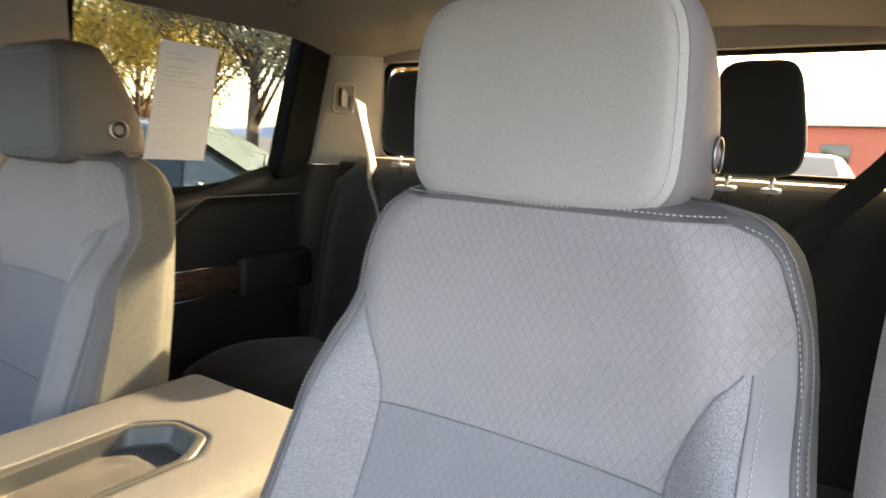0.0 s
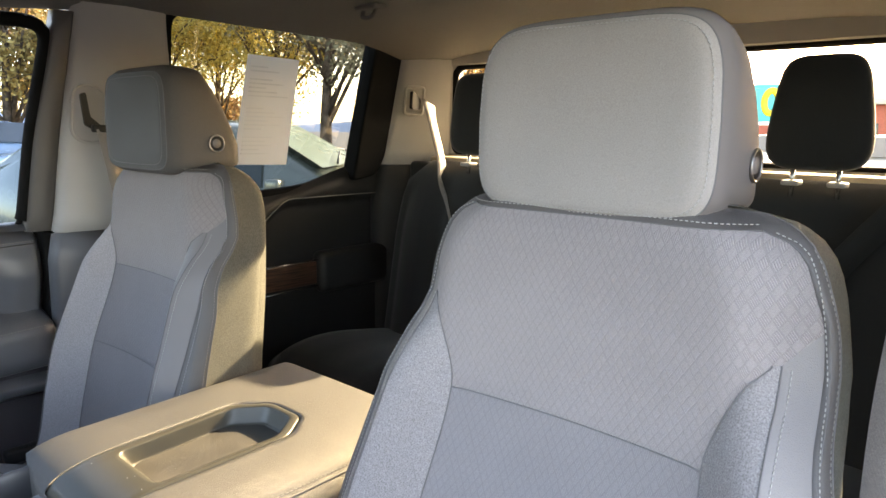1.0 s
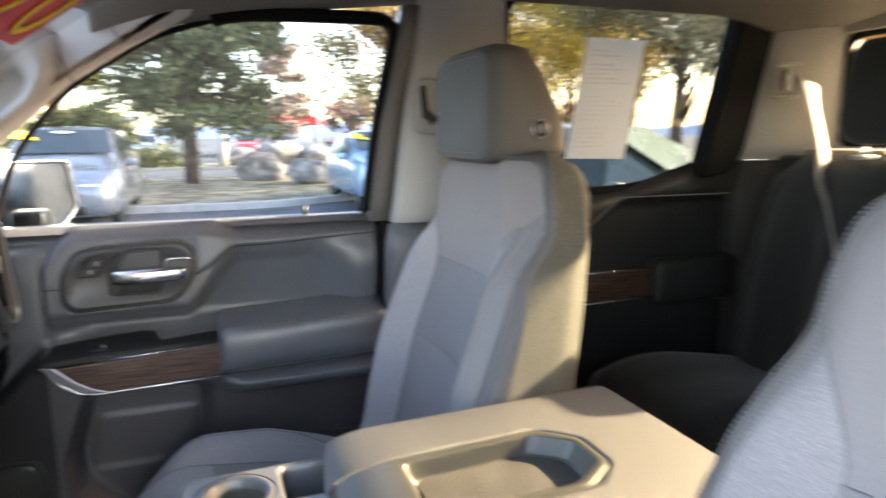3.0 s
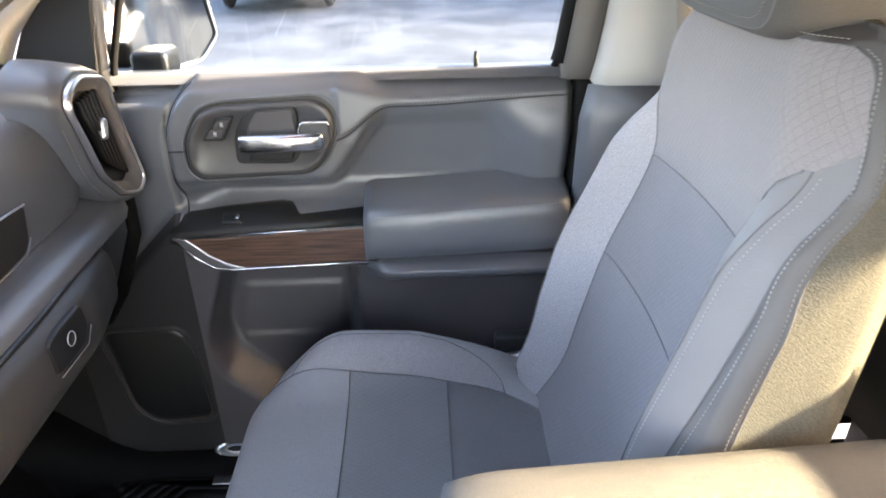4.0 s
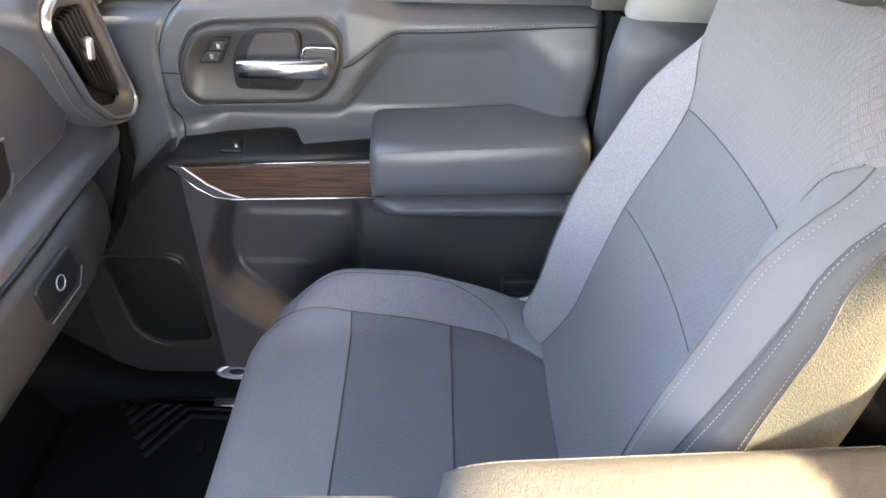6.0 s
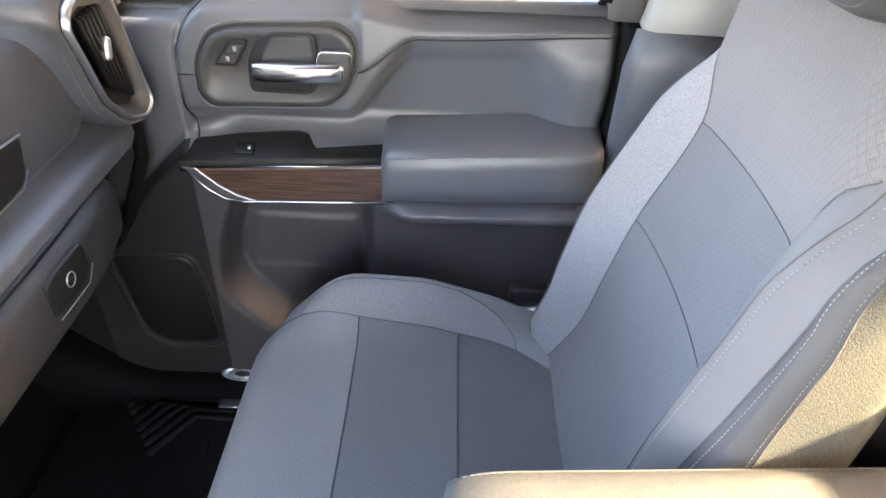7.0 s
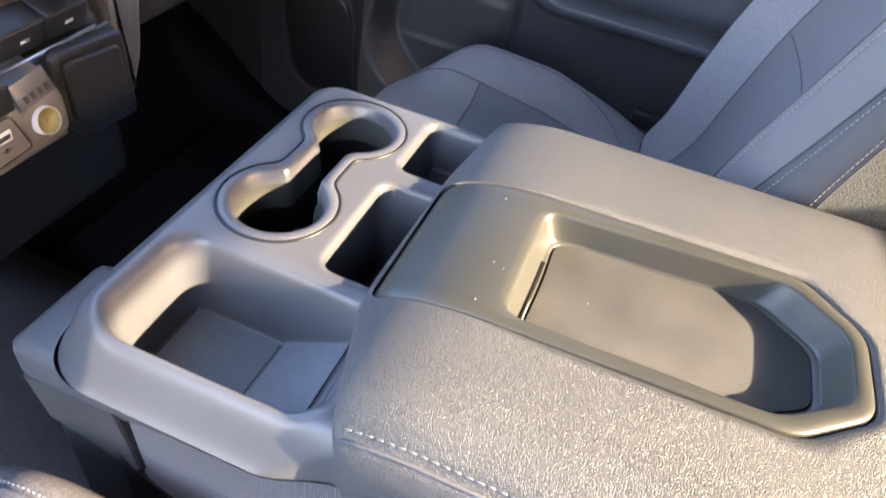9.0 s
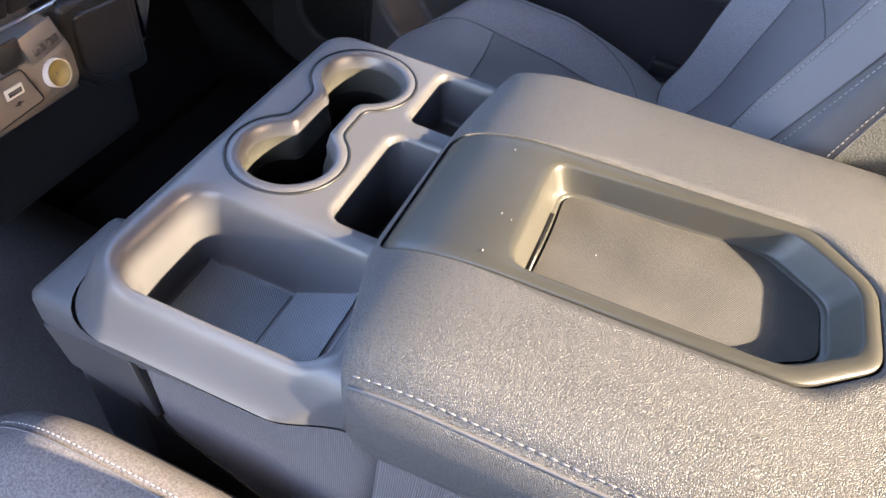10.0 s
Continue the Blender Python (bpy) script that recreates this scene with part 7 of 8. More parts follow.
M_DULL = two_tone("dull_leaves", (0.11, 0.11, 0.07), (0.32, 0.28, 0.17), 1, 0.0, 1.0, per_island=True, bump=0)
M_TAN = two_tone("tan_twigs", (0.22, 0.15, 0.11), (0.42, 0.31, 0.24), 1, 0.0, 1.0, per_island=True, bump=0)
M_HILL = two_tone("far_hill", (0.14, 0.20, 0.30), (0.20, 0.26, 0.36), 0.01, bump=0)
M_TYRE = material("tyre", (0.02, 0.02, 0.02), 0.8)
M_RIM = material("alloy", (0.45, 0.45, 0.46), 0.3, 0.9)
M_CARGLASS = material("car_glass", (0.03, 0.04, 0.042), 0.12, 0.0, vary=0.0, spec=0.4)
# sky reflection on one windscreen, put into the base colour of its glass
M_CARGLASS_SKY = material("sky_lit_car_glass", (0.20, 0.25, 0.21), 0.15, 0.0, vary=0.05, spec=0.4)
M_LAMP = material("headlamp", (0.75, 0.76, 0.78), 0.15, 0.0, coat=1.0)
M_PLATE = material("plate_blue", (0.03, 0.06, 0.16), 0.4)
M_TAIL = material("tail_lamp", (0.45, 0.02, 0.02), 0.2)
M_BRICK = material("red_wall", (0.33, 0.085, 0.06), 0.8, bump=0.5, bump_scale=30)

solid("ground", rbox(B(), -900, 900, -900, 900, -0.4, 0, 0), M_ASPHALT, "grey asphalt parking lot", "ground", kind="structure", smooth=False)


def island(name, poly, mat, label):
    solid(name, prism(B(), rounded(poly, 1.0, 5), 'z', -0.02, 0.13), mat, label, "ground", kind="structure", smooth=False)
    bm = B()
    ring = rounded(poly, 1.0, 5)
    rings = []
    c = Vector((sum(p[0] for p in ring) / len(ring), sum(p[1] for p in ring) / len(ring)))
    for grow, z in ((0.16, -0.02), (0.15, 0.14), (0.13, 0.155), (0.01, 0.155), (0.0, 0.10)):
        out = []
        for x, y in ring:
            v = Vector((x, y)) - c
            v = v + v.normalized() * grow
            out.append((c.x + v.x, c.y + v.y, z))
        rings.append(out)
    solid(name + "_kerb", bridge(bm, rings), M_KERB, "pale concrete kerb", "kerb", kind="structure", smooth=False)


island("verge_near", [(-14.6, -9.0), (-14.6, 1.2), (-17.6, 6.4), (-24.5, 6.8), (-24.5, -9.0)], M_DRY, "dry grass island with boulders")
island("verge_far", [(-33.0, -30.0), (-33.0, 40.0), (-38.0, 40.0), (-38.0, -30.0)], M_DRY, "dry grass strip beyond the drive")
island("verge_rear", [(-10.0, 13.0), (-30.0, 9.0), (-34.0, 14.0), (-14.0, 22.0)], M_DRY, "dry grass strip under autumn trees")


def boulder(x, y, r, h, seed):
    rnd = random.Random(seed)
    bm = B()
    bmesh.ops.create_icosphere(bm, subdivisions=4, radius=1)
    off = Vector((rnd.uniform(0, 50), rnd.uniform(0, 50), 0))
    for v in bm.verts:
        k = 1 + 0.28 * noise.noise(v.co * 1.1 + off) + 0.10 * noise.noise(v.co * 3.1 + off)
        q = v.co * k
        v.co = Vector((x + q.x * r, y + q.y * r * 1.15, 0.06 + h * 0.45 + q.z * h * 0.6))
    solid("boulder", bm, M_ROCK, "rounded grey boulder on dry grass", "boulder", "boulders on the verge")


for i, (x, y, r, h) in enumerate(((-22.6, 1.75, 0.72, 0.95), (-20.4, 3.0, 0.62, 0.78), (-22.4, -2.3, 0.42, 0.62), (-22.9, -3.0, 0.45, 0.60), (-19.0, -2.2, 0.45, 0.85), (-35.2, 3.8, 1.0, 1.2), (-35.0, 5.6, 0.9, 1.0), (-35.3, 1.9, 0.9, 0.9),
                                  (-35.5, -3.2, 0.6, 0.7), (-35.2, -4.6, 0.7, 0.8))):
    boulder(x, y, r, h, i)


def tree(name, at, height, crown, base, leaf_mat, n, size, label, cone=False, droop=0.0, limbs=7, seed=0, trunk=0.16, lean=0.0):
    """Tapered trunk, limbs that fork, and a crown of many small leaves gathered at the twigs."""
    rnd = random.Random(seed)
    t = thing(name, (at[0], at[1], 0.0), label, "tree", "trees round the lot")
    bm = B()
    x0, y0 = at
    def rod(pts, r0, r1):
        pts = [Vector(p) for p in pts]
        rings = []
        for i, p in enumerate(pts):
            d = (pts[min(i + 1, len(pts) - 1)] - pts[max(i - 1, 0)]).normalized()
            s = d.cross(Vector((0.3, 0.9, 0.1))).normalized()
            u = s.cross(d)
            r = r0 + (r1 - r0) * i / (len(pts) - 1)
            rings.append([p + (s * math.cos(a) + u * math.sin(a)) * r for a in [k * math.pi / 3 for k in range(6)]])
        bridge(bm, rings, cap_a=True, cap_b=True)
    top = height * (0.95 if cone else 0.55)
    stem = [Vector((x0 + lean * f + 0.10 * math.sin(3 * f + seed), y0 + 0.10 * math.cos(4 * f + seed), top * f)) for f in span(0, 1, 6)]
    rod(stem, trunk, trunk * (0.15 if cone else 0.45))
    twigs = []
    for k in range(limbs):
        f = rnd.uniform(base / top if base < top else 0.5, 1.0)
        a = 2.4 * k + rnd.uniform(-0.3, 0.3)
        p = stem[0].lerp(stem[-1], f)
        if cone:
            reach = crown * (1.0 - 0.9 * (p.z - base) / max(height - base, 0.1)) * rnd.uniform(0.75, 1.05)
            q = p + Vector((math.cos(a) * reach, math.sin(a) * reach, -droop * reach + rnd.uniform(-0.1, 0.2)))
        else:
            reach = crown * rnd.uniform(0.6, 1.0)
            q = p + Vector((math.cos(a) * reach, math.sin(a) * reach, (height - p.z) * rnd.uniform(0.25, 0.95)))
        m = p.lerp(q, 0.5) + Vector((0, 0, 0.12 * reach))
        rod([p, m, q], trunk * 0.32 * (1.2 - f * 0.6), 0.015)
        for j in range(5 if not cone else 4):
            s = p.lerp(q, rnd.uniform(0.3, 1.0)) + Vector((0, 0, 0.06 * reach))
            e = s + Vector((rnd.gauss(0, 1), rnd.gauss(0, 1), rnd.gauss(0.3, 0.7) if not cone else rnd.gauss(-0.1, 0.3))) * (reach * 0.28)
            rod([s, s.lerp(e, 0.5) + Vector((0, 0, 0.05)), e], 0.02, 0.006)
            twigs.append((s, e))
        twigs.append((m, q))
    part("trunk", bm, M_BARK, t, "brown bark trunk and limbs")
    bm = B()
    for i in range(n):
        s, e = rnd.choice(twigs)
        c = s.lerp(e, rnd.uniform(0.0, 1.1)) + Vector((rnd.gauss(0, 1), rnd.gauss(0, 1), rnd.gauss(0, 0.8))) * (crown * (0.10 if not cone else 0.07))
        if c.z < base * 0.75:
            continue
        u = Vector((rnd.gauss(0, 1), rnd.gauss(0, 1), rnd.gauss(0, 1))).normalized()
        w = u.cross(Vector((rnd.gauss(0, 1), rnd.gauss(0, 1), rnd.gauss(0, 1)))).normalized()
        a, b = size * rnd.uniform(0.6, 1.3), size * rnd.uniform(0.3, 0.6)
        bm.faces.new([bm.verts.new(c + u * a), bm.verts.new(c + w * b), bm.verts.new(c - u * a), bm.verts.new(c - w * b)])
    part("crown", bm, leaf_mat, t, smooth=False)
    return t


tree("conifer", (-21.6, -0.35), 15.0, 3.2, 1.9, M_PINE, 42000, 0.125, "broad dark green conifer with a bare lower trunk", cone=True, droop=0.12, limbs=80, seed=3, trunk=0.24)
tree("conifer", (-27.0, -4.9), 14.0, 3.6, 1.5, M_PINE, 30000, 0.15, "broad dark green conifer behind the parked van", cone=True, droop=0.15, limbs=64, seed=8, trunk=0.25)
tree("bare_tree", (-46, 5.0), 9.0, 3.3, 1.4, M_TAN, 9000, 0.15, "tall tan tree almost out of leaf", limbs=22, seed=5, cone=True, droop=-0.25)
tree("autumn_tree", (-27.5, 8.0), 8.5, 3.0, 2.2, M_RUST, 2600, 0.13, "thin rust-brown autumn tree", limbs=12, seed=11)
tree("autumn_tree", (-20.5, 5.9), 9.0, 2.6, 0.9, M_AMBER, 15000, 0.085, "amber autumn tree behind the pale blue car", limbs=18, seed=21)
tree("autumn_tree", (-21.0, 10.2), 9.0, 3.6, 1.4, M_GOLD, 26000, 0.066, "golden autumn tree on the verge", limbs=16, seed=12)
tree("autumn_tree", (-17.5, 12.6), 9.5, 3.6, 1.3, M_GOLD, 26000, 0.066, "golden autumn tree on the verge", limbs=16, seed=13)
tree("autumn_tree", (-25.5, 15.2), 9.0, 3.6, 1.2, M_GOLD, 22000, 0.070, "golden autumn tree on the verge", limbs=14, seed=14)
tree("bare_tree", (-13.5, 11.3), 7.5, 3.4, 1.5, M_DULL, 16000, 0.075, "half-bare dull green tree with dark limbs", limbs=16, seed=15, trunk=0.2)
tree("autumn_tree", (-12.6, 15.4), 6.5, 3.0, 0.9, M_RUST, 11000, 0.07, "low rust-orange autumn tree", limbs=14, seed=16)
tree("autumn_tree", (-12.0, 19.5), 8.0, 3.2, 1.0, M_GOLD, 20000, 0.062, "golden autumn tree on the verge", limbs=14, seed=17)
for k, (x, y) in enumerate(((-60, 20.5), (-66, 14.0), (-62, 27.0), (-58, 34.0))):
    tree("far_tree", (x, y), 4.5 + (k % 3), 3.4, 0.8, (M_RUST, M_TAN, M_DULL)[k % 3], 1600, 0.3, "low brownish tree in the distance", limbs=10, seed=30 + k)
for k, (x, y) in enumerate(((-33.5, -6.0), (-35.0, -2.4), (-34.6, -8.5))):
    rnd = random.Random(60 + k)
    bm = B()
    for i in range(1400):
        u = Vector((rnd.gauss(0, 1), rnd.gauss(0, 1), rnd.gauss(0, 1))).normalized()
        w = u.cross(Vector((rnd.gauss(0, 1), rnd.gauss(0, 1), 0.3))).normalized()
        c = Vector((x + rnd.gauss(0, 0.5), y + rnd.gauss(0, 0.9), 0.15 + abs(rnd.gauss(0, 0.45))))
        bm.faces.new([bm.verts.new(c + u * 0.12), bm.verts.new(c + w * 0.06), bm.verts.new(c - u * 0.12), bm.verts.new(c - w * 0.06)])
    solid("shrub", bm, (M_DULL, M_PINE, M_DULL)[k], "low rounded shrub on the far verge", "shrub", "shrubs", smooth=False)

CARS = {
    # stations: along, half width, sill, belt, roof, half width at the roof (nose first)
    "van": (5.1, [(0.0, .72, .42, .72, .74, .62), (.10, .88, .30, .86, .90, .78), (.55, .97, .25, .98, 1.04, .86), (1.05, .99, .25, 1.06, 1.14, .86), (1.30, .99, .25, 1.08, 1.28, .84),
                  (2.05, .99, .25, 1.10, 1.70, .74), (2.7, .99, .25, 1.10, 1.76, .74), (4.5, .99, .25, 1.10, 1.74, .72), (4.95, .96, .30, 1.08, 1.55, .72), (5.1, .88, .42, 1.0, 1.05, .70)]),
    "suv": (4.6, [(0.0, .68, .42, .78, .80, .60), (.10, .84, .28, .92, .96, .76), (.55, .91, .25, 1.00, 1.06, .82), (1.25, .92, .25, 1.06, 1.14, .82), (1.45, .92, .25, 1.07, 1.26, .78),
                  (2.15, .92, .25, 1.10, 1.64, .64), (2.8, .92, .25, 1.10, 1.68, .64), (4.0, .92, .25, 1.12, 1.62, .62), (4.5, .88, .34, 1.10, 1.30, .64), (4.6, .80, .45, 1.02, 1.06, .66)]),
}


def car(kind, x, y, turn, paint, label, sticker=False, group="parked cars", glass=None):
    """Nose at (x, y) before turning; turn 0 looks to +x."""
    length, st = CARS[kind]
    t = thing("parked_car", (x, y, 0.0), label, "car", group)
    m = Matrix.Translation((x, y, 0)) @ pose(0, 0, 0, 0, 0, turn)
    def put(bm):
        for v in bm.verts:
            v.co = m @ v.co
        return bm
    rings = []
    for l, w, z0, zb, zt, wt in st:
        ring = []
        for q in ((w * 0.86, z0), (w, z0 + 0.12), (w, (z0 + zb) / 2), (w * 0.97, zb), (wt + 0.04, zb + (zt - zb) * 0.55), (wt, zt - 0.05 * (zt > 1.2)), (wt * 0.75, zt), (0, zt + 0.02)):
            ring.append((-l, q[0], q[1]))
        ring += [(-l, -p[1], p[2]) for p in reversed(ring[:-1])]
        rings.append(ring)
    body = part("body", put(bridge(B(), rings, cap_a=True, cap_b=True)), paint, t)
    def loc(l, frac, s):
        """Point of the cabin's side or front between belt and roof."""
        for a, b in zip(st, st[1:]):
            if l <= b[0]:
                f = (l - a[0]) / (b[0] - a[0])
                return [a[i] + (b[i] - a[i]) * f for i in range(6)]
        return list(st[-1])
    i_base = 4
    a, b = st[i_base], st[i_base + 1]
    ws = [(-a[0] + 0.02, s * (a[5] - 0.02), a[4] + 0.0) for s in (-1, 1)] + [(-b[0] + 0.06, s * (b[5] - 0.06), b[4] - 0.02) for s in (1, -1)]
    bm = B()
    bm.faces.new([bm.verts.new((p[0] + 0.025, p[1], p[2] + 0.025)) for p in ws])
    part("windscreen", put(bm), glass or M_CARGLASS, t, "windscreen with a pale green sky reflection in its colour" if glass else "dark windscreen", smooth=False)
    if glass:
        for q in (-0.35, 0.25):
            part("wiper", put(tube(B(), [(ws[0][0] + 0.05, q, ws[0][2] + 0.05), (ws[0][0] - 0.05, q + 0.45, ws[0][2] + 0.14)], 0.012, 6)), M_BLACK, t)
    for s in (-1, 1):
        bm = B()
        ls = span(b[0] - 0.25, st[-3][0] - 0.05, 4)
        lo = [(-l, s * (loc(l, 0, s)[1] * 0.975), loc(l, 0, s)[3] + 0.03) for l in ls]
        hi = [(-l - 0.05, s * (loc(l, 0, s)[5] + 0.045), loc(l, 0, s)[4] - 0.13) for l in ls]
        vs = [bm.verts.new(p) for p in lo], [bm.verts.new(p) for p in hi]
        for i in range(len(ls) - 1):
            bm.faces.new((vs[0][i], vs[0][i + 1], vs[1][i + 1], vs[1][i]))
        part("side_window", put(bm), M_CARGLASS, t, smooth=False)
        w = st[2][1]
        bm = prism(B(), rounded([(0.62, -0.0), (0.98, 0.06), (0.95, 0.17), (0.66, 0.12)], 0.03, 3), 'x', 0, 0.04)
        hb = rbox(B(), -0.30, -0.035, s * w * 0.60 - 0.16, s * w * 0.60 + 0.16, st[1][3] - 0.16, st[1][3] - 0.03, 0.03)
        bm.free()
        part("headlamp", put(hb), M_LAMP, t, "clear headlamp")
        part("tail_lamp", put(rbox(B(), -length + 0.02, -length + 0.25, s * 0.62 - 0.12, s * 0.62 + 0.12, 0.85, 1.15, 0.03)), M_TAIL, t)
        part("wing_mirror", put(rbox(B(), -a[0] - 0.35, -a[0] - 0.22, s * (w + 0.02), s * (w + 0.20) if s > 0 else s * (w + 0.02), 1.06, 1.20, 0.03) if s > 0 else rbox(B(), -a[0] - 0.35, -a[0] - 0.22, -(w + 0.20), -(w + 0.02), 1.06, 1.20, 0.03)), paint, t)
        for l in (0.95, length - 0.95):
            tyre = tube(B(), [(-l + 0.25 * math.cos(q), s * (w - 0.10), 0.33 + 0.25 * math.sin(q)) for q in [k * math.pi / 12 for k in range(24)]], 0.085, 8, close=True, up=(0, 1, 0))
            wheel = part("wheel", put(tyre), M_TYRE, t)
            part("rim", put(disc(B(), (-l, s * (w - 0.06), 0.33), (0, s, 0), 0.22, 0.08, 20, 0.02)), M_RIM, wheel)
    part("grille", put(rbox(B(), -0.12, -0.01 + 0.02, -0.42, 0.42, 0.58, st[1][3] - 0.14, 0.02)), M_BLACK, t, "black grille")
    part("lower_intake", put(rbox(B(), -0.12, 0.01, -0.5, 0.5, 0.34, 0.48, 0.02)), M_BLACK, t)
    part("number_plate", put(rbox(B(), -0.02, 0.03, -0.17, 0.17, 0.49, 0.57, 0.005)), M_PLATE, t)
    if sticker:
        bm = B()
        p0, p1, p3 = Vector(ws[1]), Vector(ws[0]), Vector(ws[2])
        def on(u, v):
            return p0 + (p1 - p0) * u + (p3 - p0) * v + Vector((0.04, 0, 0.04))
        bm.faces.new([bm.verts.new(on(u, v)) for u, v in ((0.70, 0.50), (0.96, 0.62), (0.96, 0.74), (0.70, 0.64))])
        bm.faces.new([bm.verts.new(on(u, v)) for u, v in ((0.74, 0.68), (0.90, 0.74), (0.90, 0.92), (0.74, 0.88))])
        part("price_sticker", put(bm), M_YELLOW, t, "yellow price sticker", smooth=False)
        bm = B()
        c = [on(0.45 + 0.11 * math.cos(q), 0.86 + 0.05 * math.sin(q)) for q in [k * math.pi / 8 for k in range(16)]]
        bm.faces.new([bm.verts.new(p) for p in c])
        part("round_sticker", put(bm), M_WHITE, t, smooth=False)
    return t


def paint(name, color):
    return material(name, color, 0.25, 0.3, vary=0.02, coat=0.8)


P_SILVER = paint("silver_paint", (0.20, 0.215, 0.24))
P_SKY = paint("pale_blue_paint", (0.26, 0.40, 0.54))
P_WHITE = paint("white_paint", (0.42, 0.42, 0.42))
P_DARK = paint("dark_paint", (0.03, 0.035, 0.045))
P_RED = paint("red_paint", (0.35, 0.03, 0.03))
P_GREEN = paint("grey_green_paint", (0.10, 0.115, 0.10))
P_GREY = paint("grey_paint", (0.16, 0.17, 0.18))
car("van", -11.3, -2.45, 0, P_SILVER, "silver minivan facing the truck with a yellow windscreen sticker", True)
car("suv", -12.3, 3.75, 0, P_SKY, "pale blue parked car with a yellow windscreen sticker", True)
car("suv", -3.1, 4.75, 35, P_GREEN, "grey-green parked car seen by its windscreen and bonnet", glass=M_CARGLASS_SKY)
car("suv", -14.5, 13.3, 60, P_DARK, "dark car parked beneath the trees")
for k, (x, y, pt, lab) in enumerate(((-52, 6.0, P_WHITE, "white car in the far row"), (-48, 9.2, P_DARK, "dark car in the far row"), (-52, 3.2, P_RED, "red car in the far row"), (-50, 12.4, P_WHITE, "white car in the far row"),
                                     (-47, -3.5, P_WHITE, "white car in the far row"), (-47, -6.8, P_SKY, "pale blue car in the far row"), (-47, -10.0, P_WHITE, "white car in the far row"), (-50, 15.8, P_GREY, "grey car in the far row"),
                                     (-51, 19.2, P_WHITE, "white car in the far row"), (-44, 24.0, P_DARK, "dark car in the far row"))):
    car("suv", x, y, 180 if k % 2 else 0, pt, lab, group="far row of cars")
car("suv", -1.2, 12.5, -90, P_WHITE, "white car parked behind the truck")
car("suv", 2.6, 12.0, 180, P_WHITE, "white car parked behind the truck")
car("suv", -4.4, 16.5, -90, P_WHITE, "white car parked behind the truck")

# far buildings, canopy, poles and hill
b = thing("red_building", (0, 62, 0), "low red building behind the lot", "building")
part("wall", rbox(B(), -26, 22, 60, 70, 0, 4.2, 0), M_BRICK, b, smooth=False)
part("roof", rbox(B(), -27, 23, 59.4, 71, 4.2, 4.7, 0.05), M_KERB, b)
for k in range(10):
    part("window", rbox(B(), -24 + 4.6 * k, -22 + 4.6 * k, 59.9, 60.1, 1.0, 2.8, 0.02), M_CARGLASS, b)
sg = thing("banner", (-5.2, 20.5, 0), "teal and yellow banner on posts", "sign")
for x in (-7.6, -4.4):
    part("post", rbox(B(), x - 0.04, x + 0.04, 20.46, 20.54, 0, 3.2, 0.01), M_KERB, sg)
part("sheet", rbox(B(), -7.7, -4.3, 20.40, 20.43, 2.05, 3.1, 0.005), M_TEAL, sg)
part("sheet_edge", rbox(B(), -7.7, -4.3, 20.39, 20.435, 1.95, 2.05, 0.005), M_WHITE, sg)
for x in (-5.0, -5.7, -6.4, -7.1):
    part("figure", tube(B(), [(x + 0.19 * math.cos(q), 20.38, 2.6 + 0.32 * math.sin(q)) for q in [k * math.pi / 10 for k in range(20)]], 0.09, 6, close=True, flat=0.3, up=(0, 1, 0)), M_YELLOW, sg)
cv = thing("canopy", (-62, 6.5, 0), "red canopy over a white stall", "canopy")
part("roof", prism(B(), [(1.5, 2.6), (10.5, 2.6), (9.0, 3.4), (3.0, 3.4)], 'x', -66, -58, 0.05), M_RED, cv, smooth=False)
part("stall", rbox(B(), -65, -59, 3, 9, 0, 2.0, 0.05), P_WHITE, cv)
for y in (1.8, 10.2):
    part("post", rbox(B(), -58.2, -58.0, y - 0.08, y + 0.08, 0, 2.65, 0.01), M_KERB, cv)
for x, y, h in ((-40, 6.6, 3.6), (-41, 9.6, 2.6), (-34.2, 0.9, 1.75)):
    p = thing("lamp_post", (x, y, 0), "pale post beyond the drive", "post", "posts beyond the drive")
    part("pole", tube(B(), [(x, y, 0), (x, y, h)], 0.09 if h > 2 else 0.22, 10), M_KERB, p)
    part("cap", rbox(B(), x - 0.28, x + 0.28, y - 0.28, y + 0.28, h, h + 0.12, 0.03), M_KERB, p)
bm = B()
def ridge(a, k):
    r = 620 + 30 * k
    hgt = (16 + 8 * math.sin(a * 3.1 + 1) + 5 * math.sin(a * 9 + 2) + 3 * noise.noise(Vector((a * 6, 0, 0)))) * (1 - abs(k - 1))
    return (-r * math.sin(a), r * math.cos(a), max(hgt, 0) - 1)
sheet(bm, span(0.3, 2.6, 80), [0, 0.4, 0.7, 1.0, 1.5, 2.0], ridge)
solid("backdrop_hill", bm, M_HILL, "distant blue hills", "hill", kind="structure")
# two low pale buildings far off beyond the trees
for x, y, w, h in ((-75, -14, 16, 3.2), (-70, 36, 18, 3.4)):
    b = thing("far_building", (x, y, 0), "low pale building in the distance", "building", "far buildings")
    part("wall", rbox(B(), x - 4, x + 4, y - w / 2, y + w / 2, 0, h, 0), material("far_wall", (0.45, 0.40, 0.33), 0.9), b, smooth=False)
    part("roof", rbox(B(), x - 4.5, x + 4.5, y - w / 2 - 0.5, y + w / 2 + 0.5, h, h + 0.4, 0.02), M_KERB, b)
    for k in range(5):
        part("window", rbox(B(), x + 3.98, x + 4.05, y - w / 2 + 1 + k * w / 5.4, y - w / 2 + 2.4 + k * w / 5.4, 0.9, 2.2, 0.01), M_CARGLASS, b)


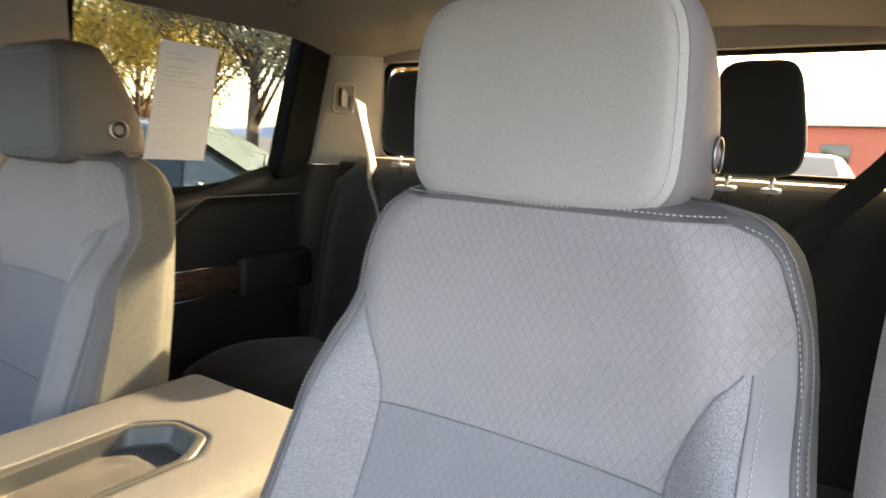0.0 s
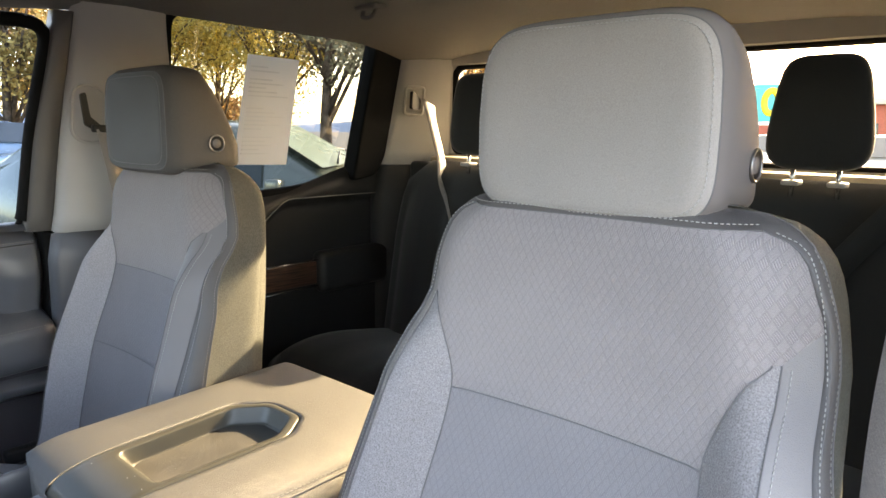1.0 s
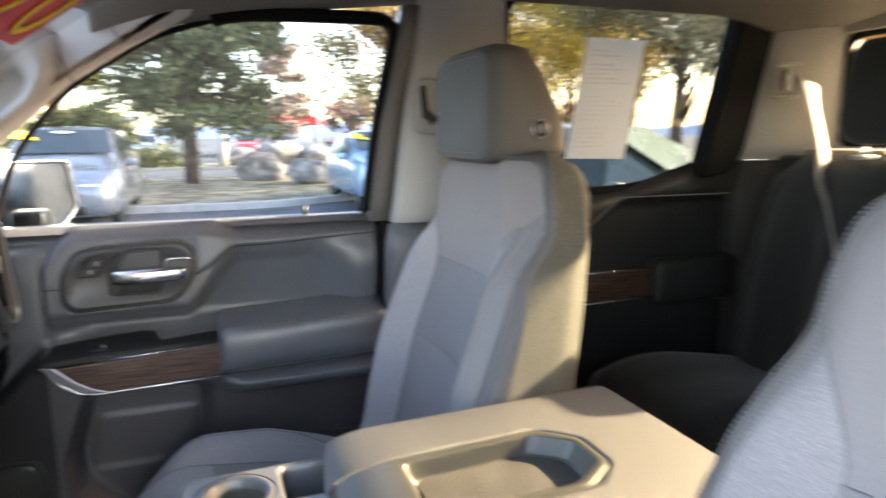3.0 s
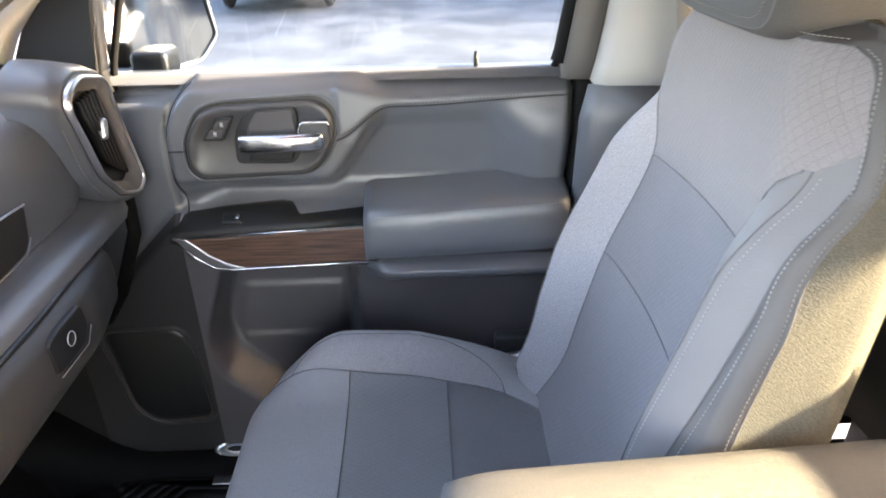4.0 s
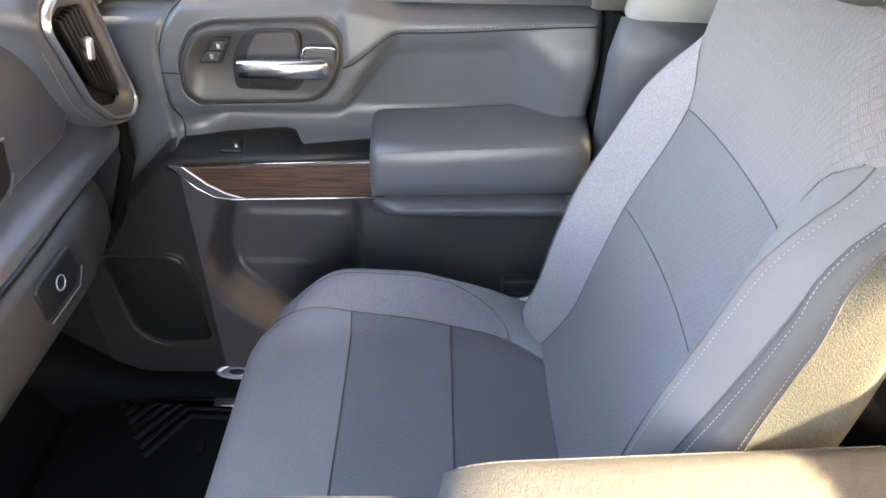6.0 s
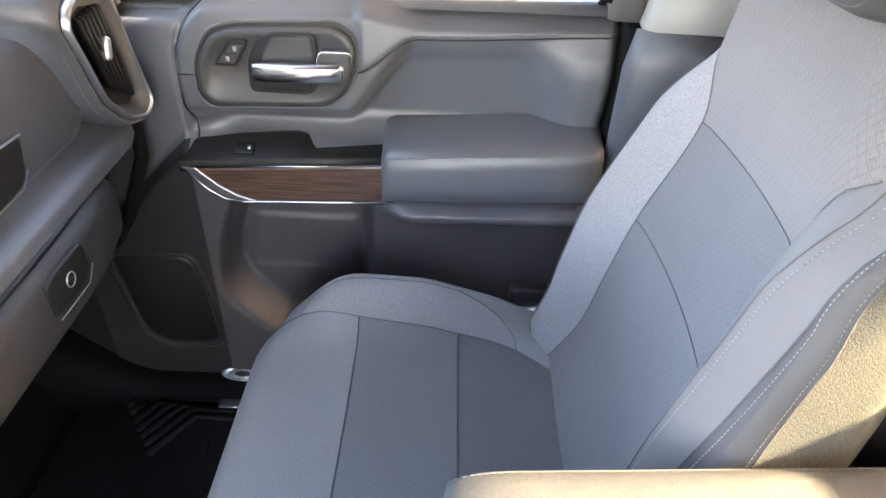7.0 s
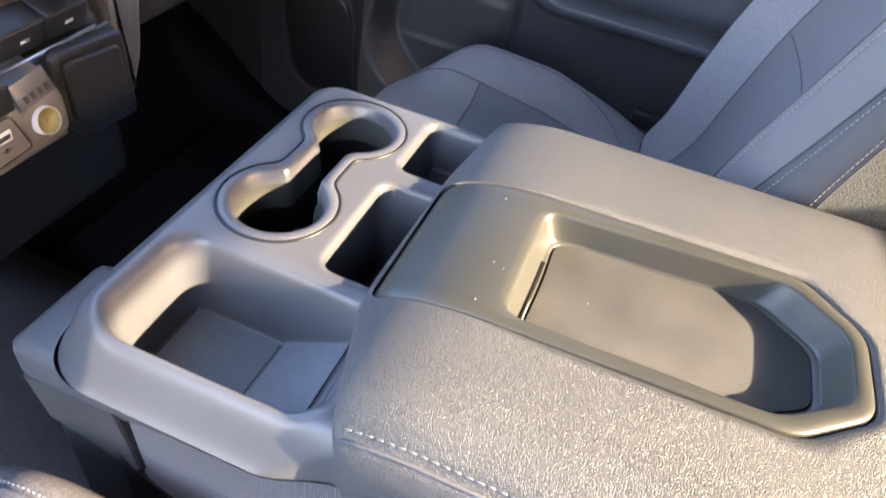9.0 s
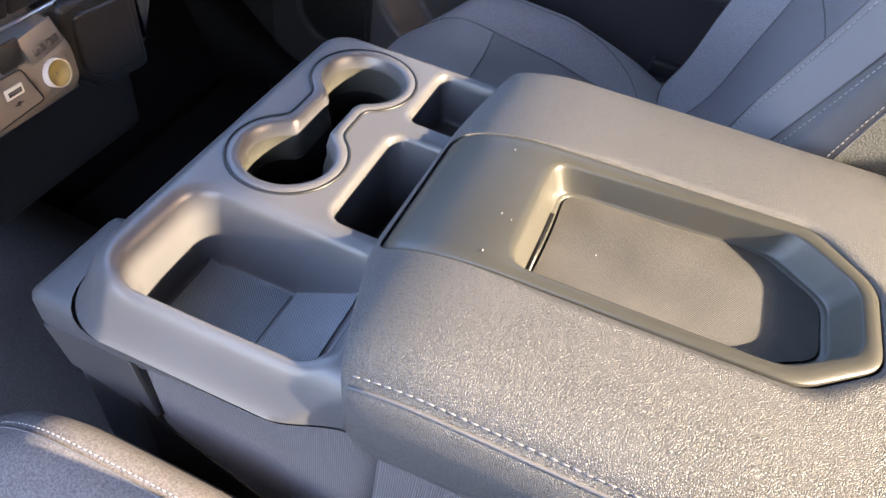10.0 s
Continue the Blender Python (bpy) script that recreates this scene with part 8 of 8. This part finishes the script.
# ---- outside of the truck ----
def truck():
    t = thing("pickup_truck", (0, 0.3, 0.0), "pale grey pickup truck body round the open cab", "pickup truck")
    prof = smooth_line([(-2.62, 0.62), (-2.68, 0.90), (-2.62, 1.16), (-2.40, 1.25), (-1.7, 1.32), (-1.06, 1.345)], 4)
    rings = []
    for x in span(-0.86, 0.86, 16):
        k = 1 - 0.10 * abs(x / 0.86) ** 4
        rings.append([(x, -1.0 + (p.x + 1.0) * k, 0.6 + (p.y - 0.6) * (1 - 0.05 * abs(x / 0.86) ** 3)) for p in prof])
    part("bonnet", bridge(B(), rings, close=False), M_PAINT, t)
    for s in (-1, 1):
        part("front_wing", rbox(B(), *sorted((s * 0.80, s * 0.90)), -2.45, -0.99, 0.62, 1.26, 0.03), M_PAINT, t)
        part("bed_side", rbox(B(), *sorted((s * 0.80, s * 0.90)), 1.46, 3.15, 0.62, 1.28, 0.03), M_PAINT, t)
        for y in (-1.75, 2.3):
            tyre = tube(B(), [(s * 0.80, y + 0.27 * math.cos(q), 0.38 + 0.27 * math.sin(q)) for q in [k * math.pi / 16 for k in range(32)]], 0.11, 10, close=True, up=(1, 0, 0))
            w = part("wheel", tyre, M_TYRE, t)
            part("rim", disc(B(), (s * 0.86, y, 0.38), (s, 0, 0), 0.22, 0.1, 24, 0.02), M_RIM, w)
    part("bed_floor", rbox(B(), -0.79, 0.79, 1.46, 3.12, 0.66, 0.72, 0.01), M_BLACK, t)
    part("tailgate", rbox(B(), -0.79, 0.79, 3.08, 3.15, 0.66, 1.26, 0.02), M_PAINT, t)
    part("bed_front", rbox(B(), -0.79, 0.79, 1.44, 1.48, 0.66, 1.26, 0.01), M_PAINT, t)
    part("grille", rbox(B(), -0.62, 0.62, -2.70, -2.60, 0.72, 1.10, 0.02), M_BLACK, t)
    part("bumper", rbox(B(), -0.85, 0.85, -2.76, -2.60, 0.45, 0.66, 0.04), M_CHROME, t)
    for x in (-0.42, 0.42):
        part("frame_rail", rbox(B(), x - 0.05, x + 0.05, -2.5, 3.1, 0.42, 0.56, 0.01), M_BLACK, t)
    for y in (-1.75, 2.3):
        part("axle", tube(B(), [(-0.78, y, 0.38), (0.78, y, 0.38)], 0.05, 10), M_BLACK, t)


truck()
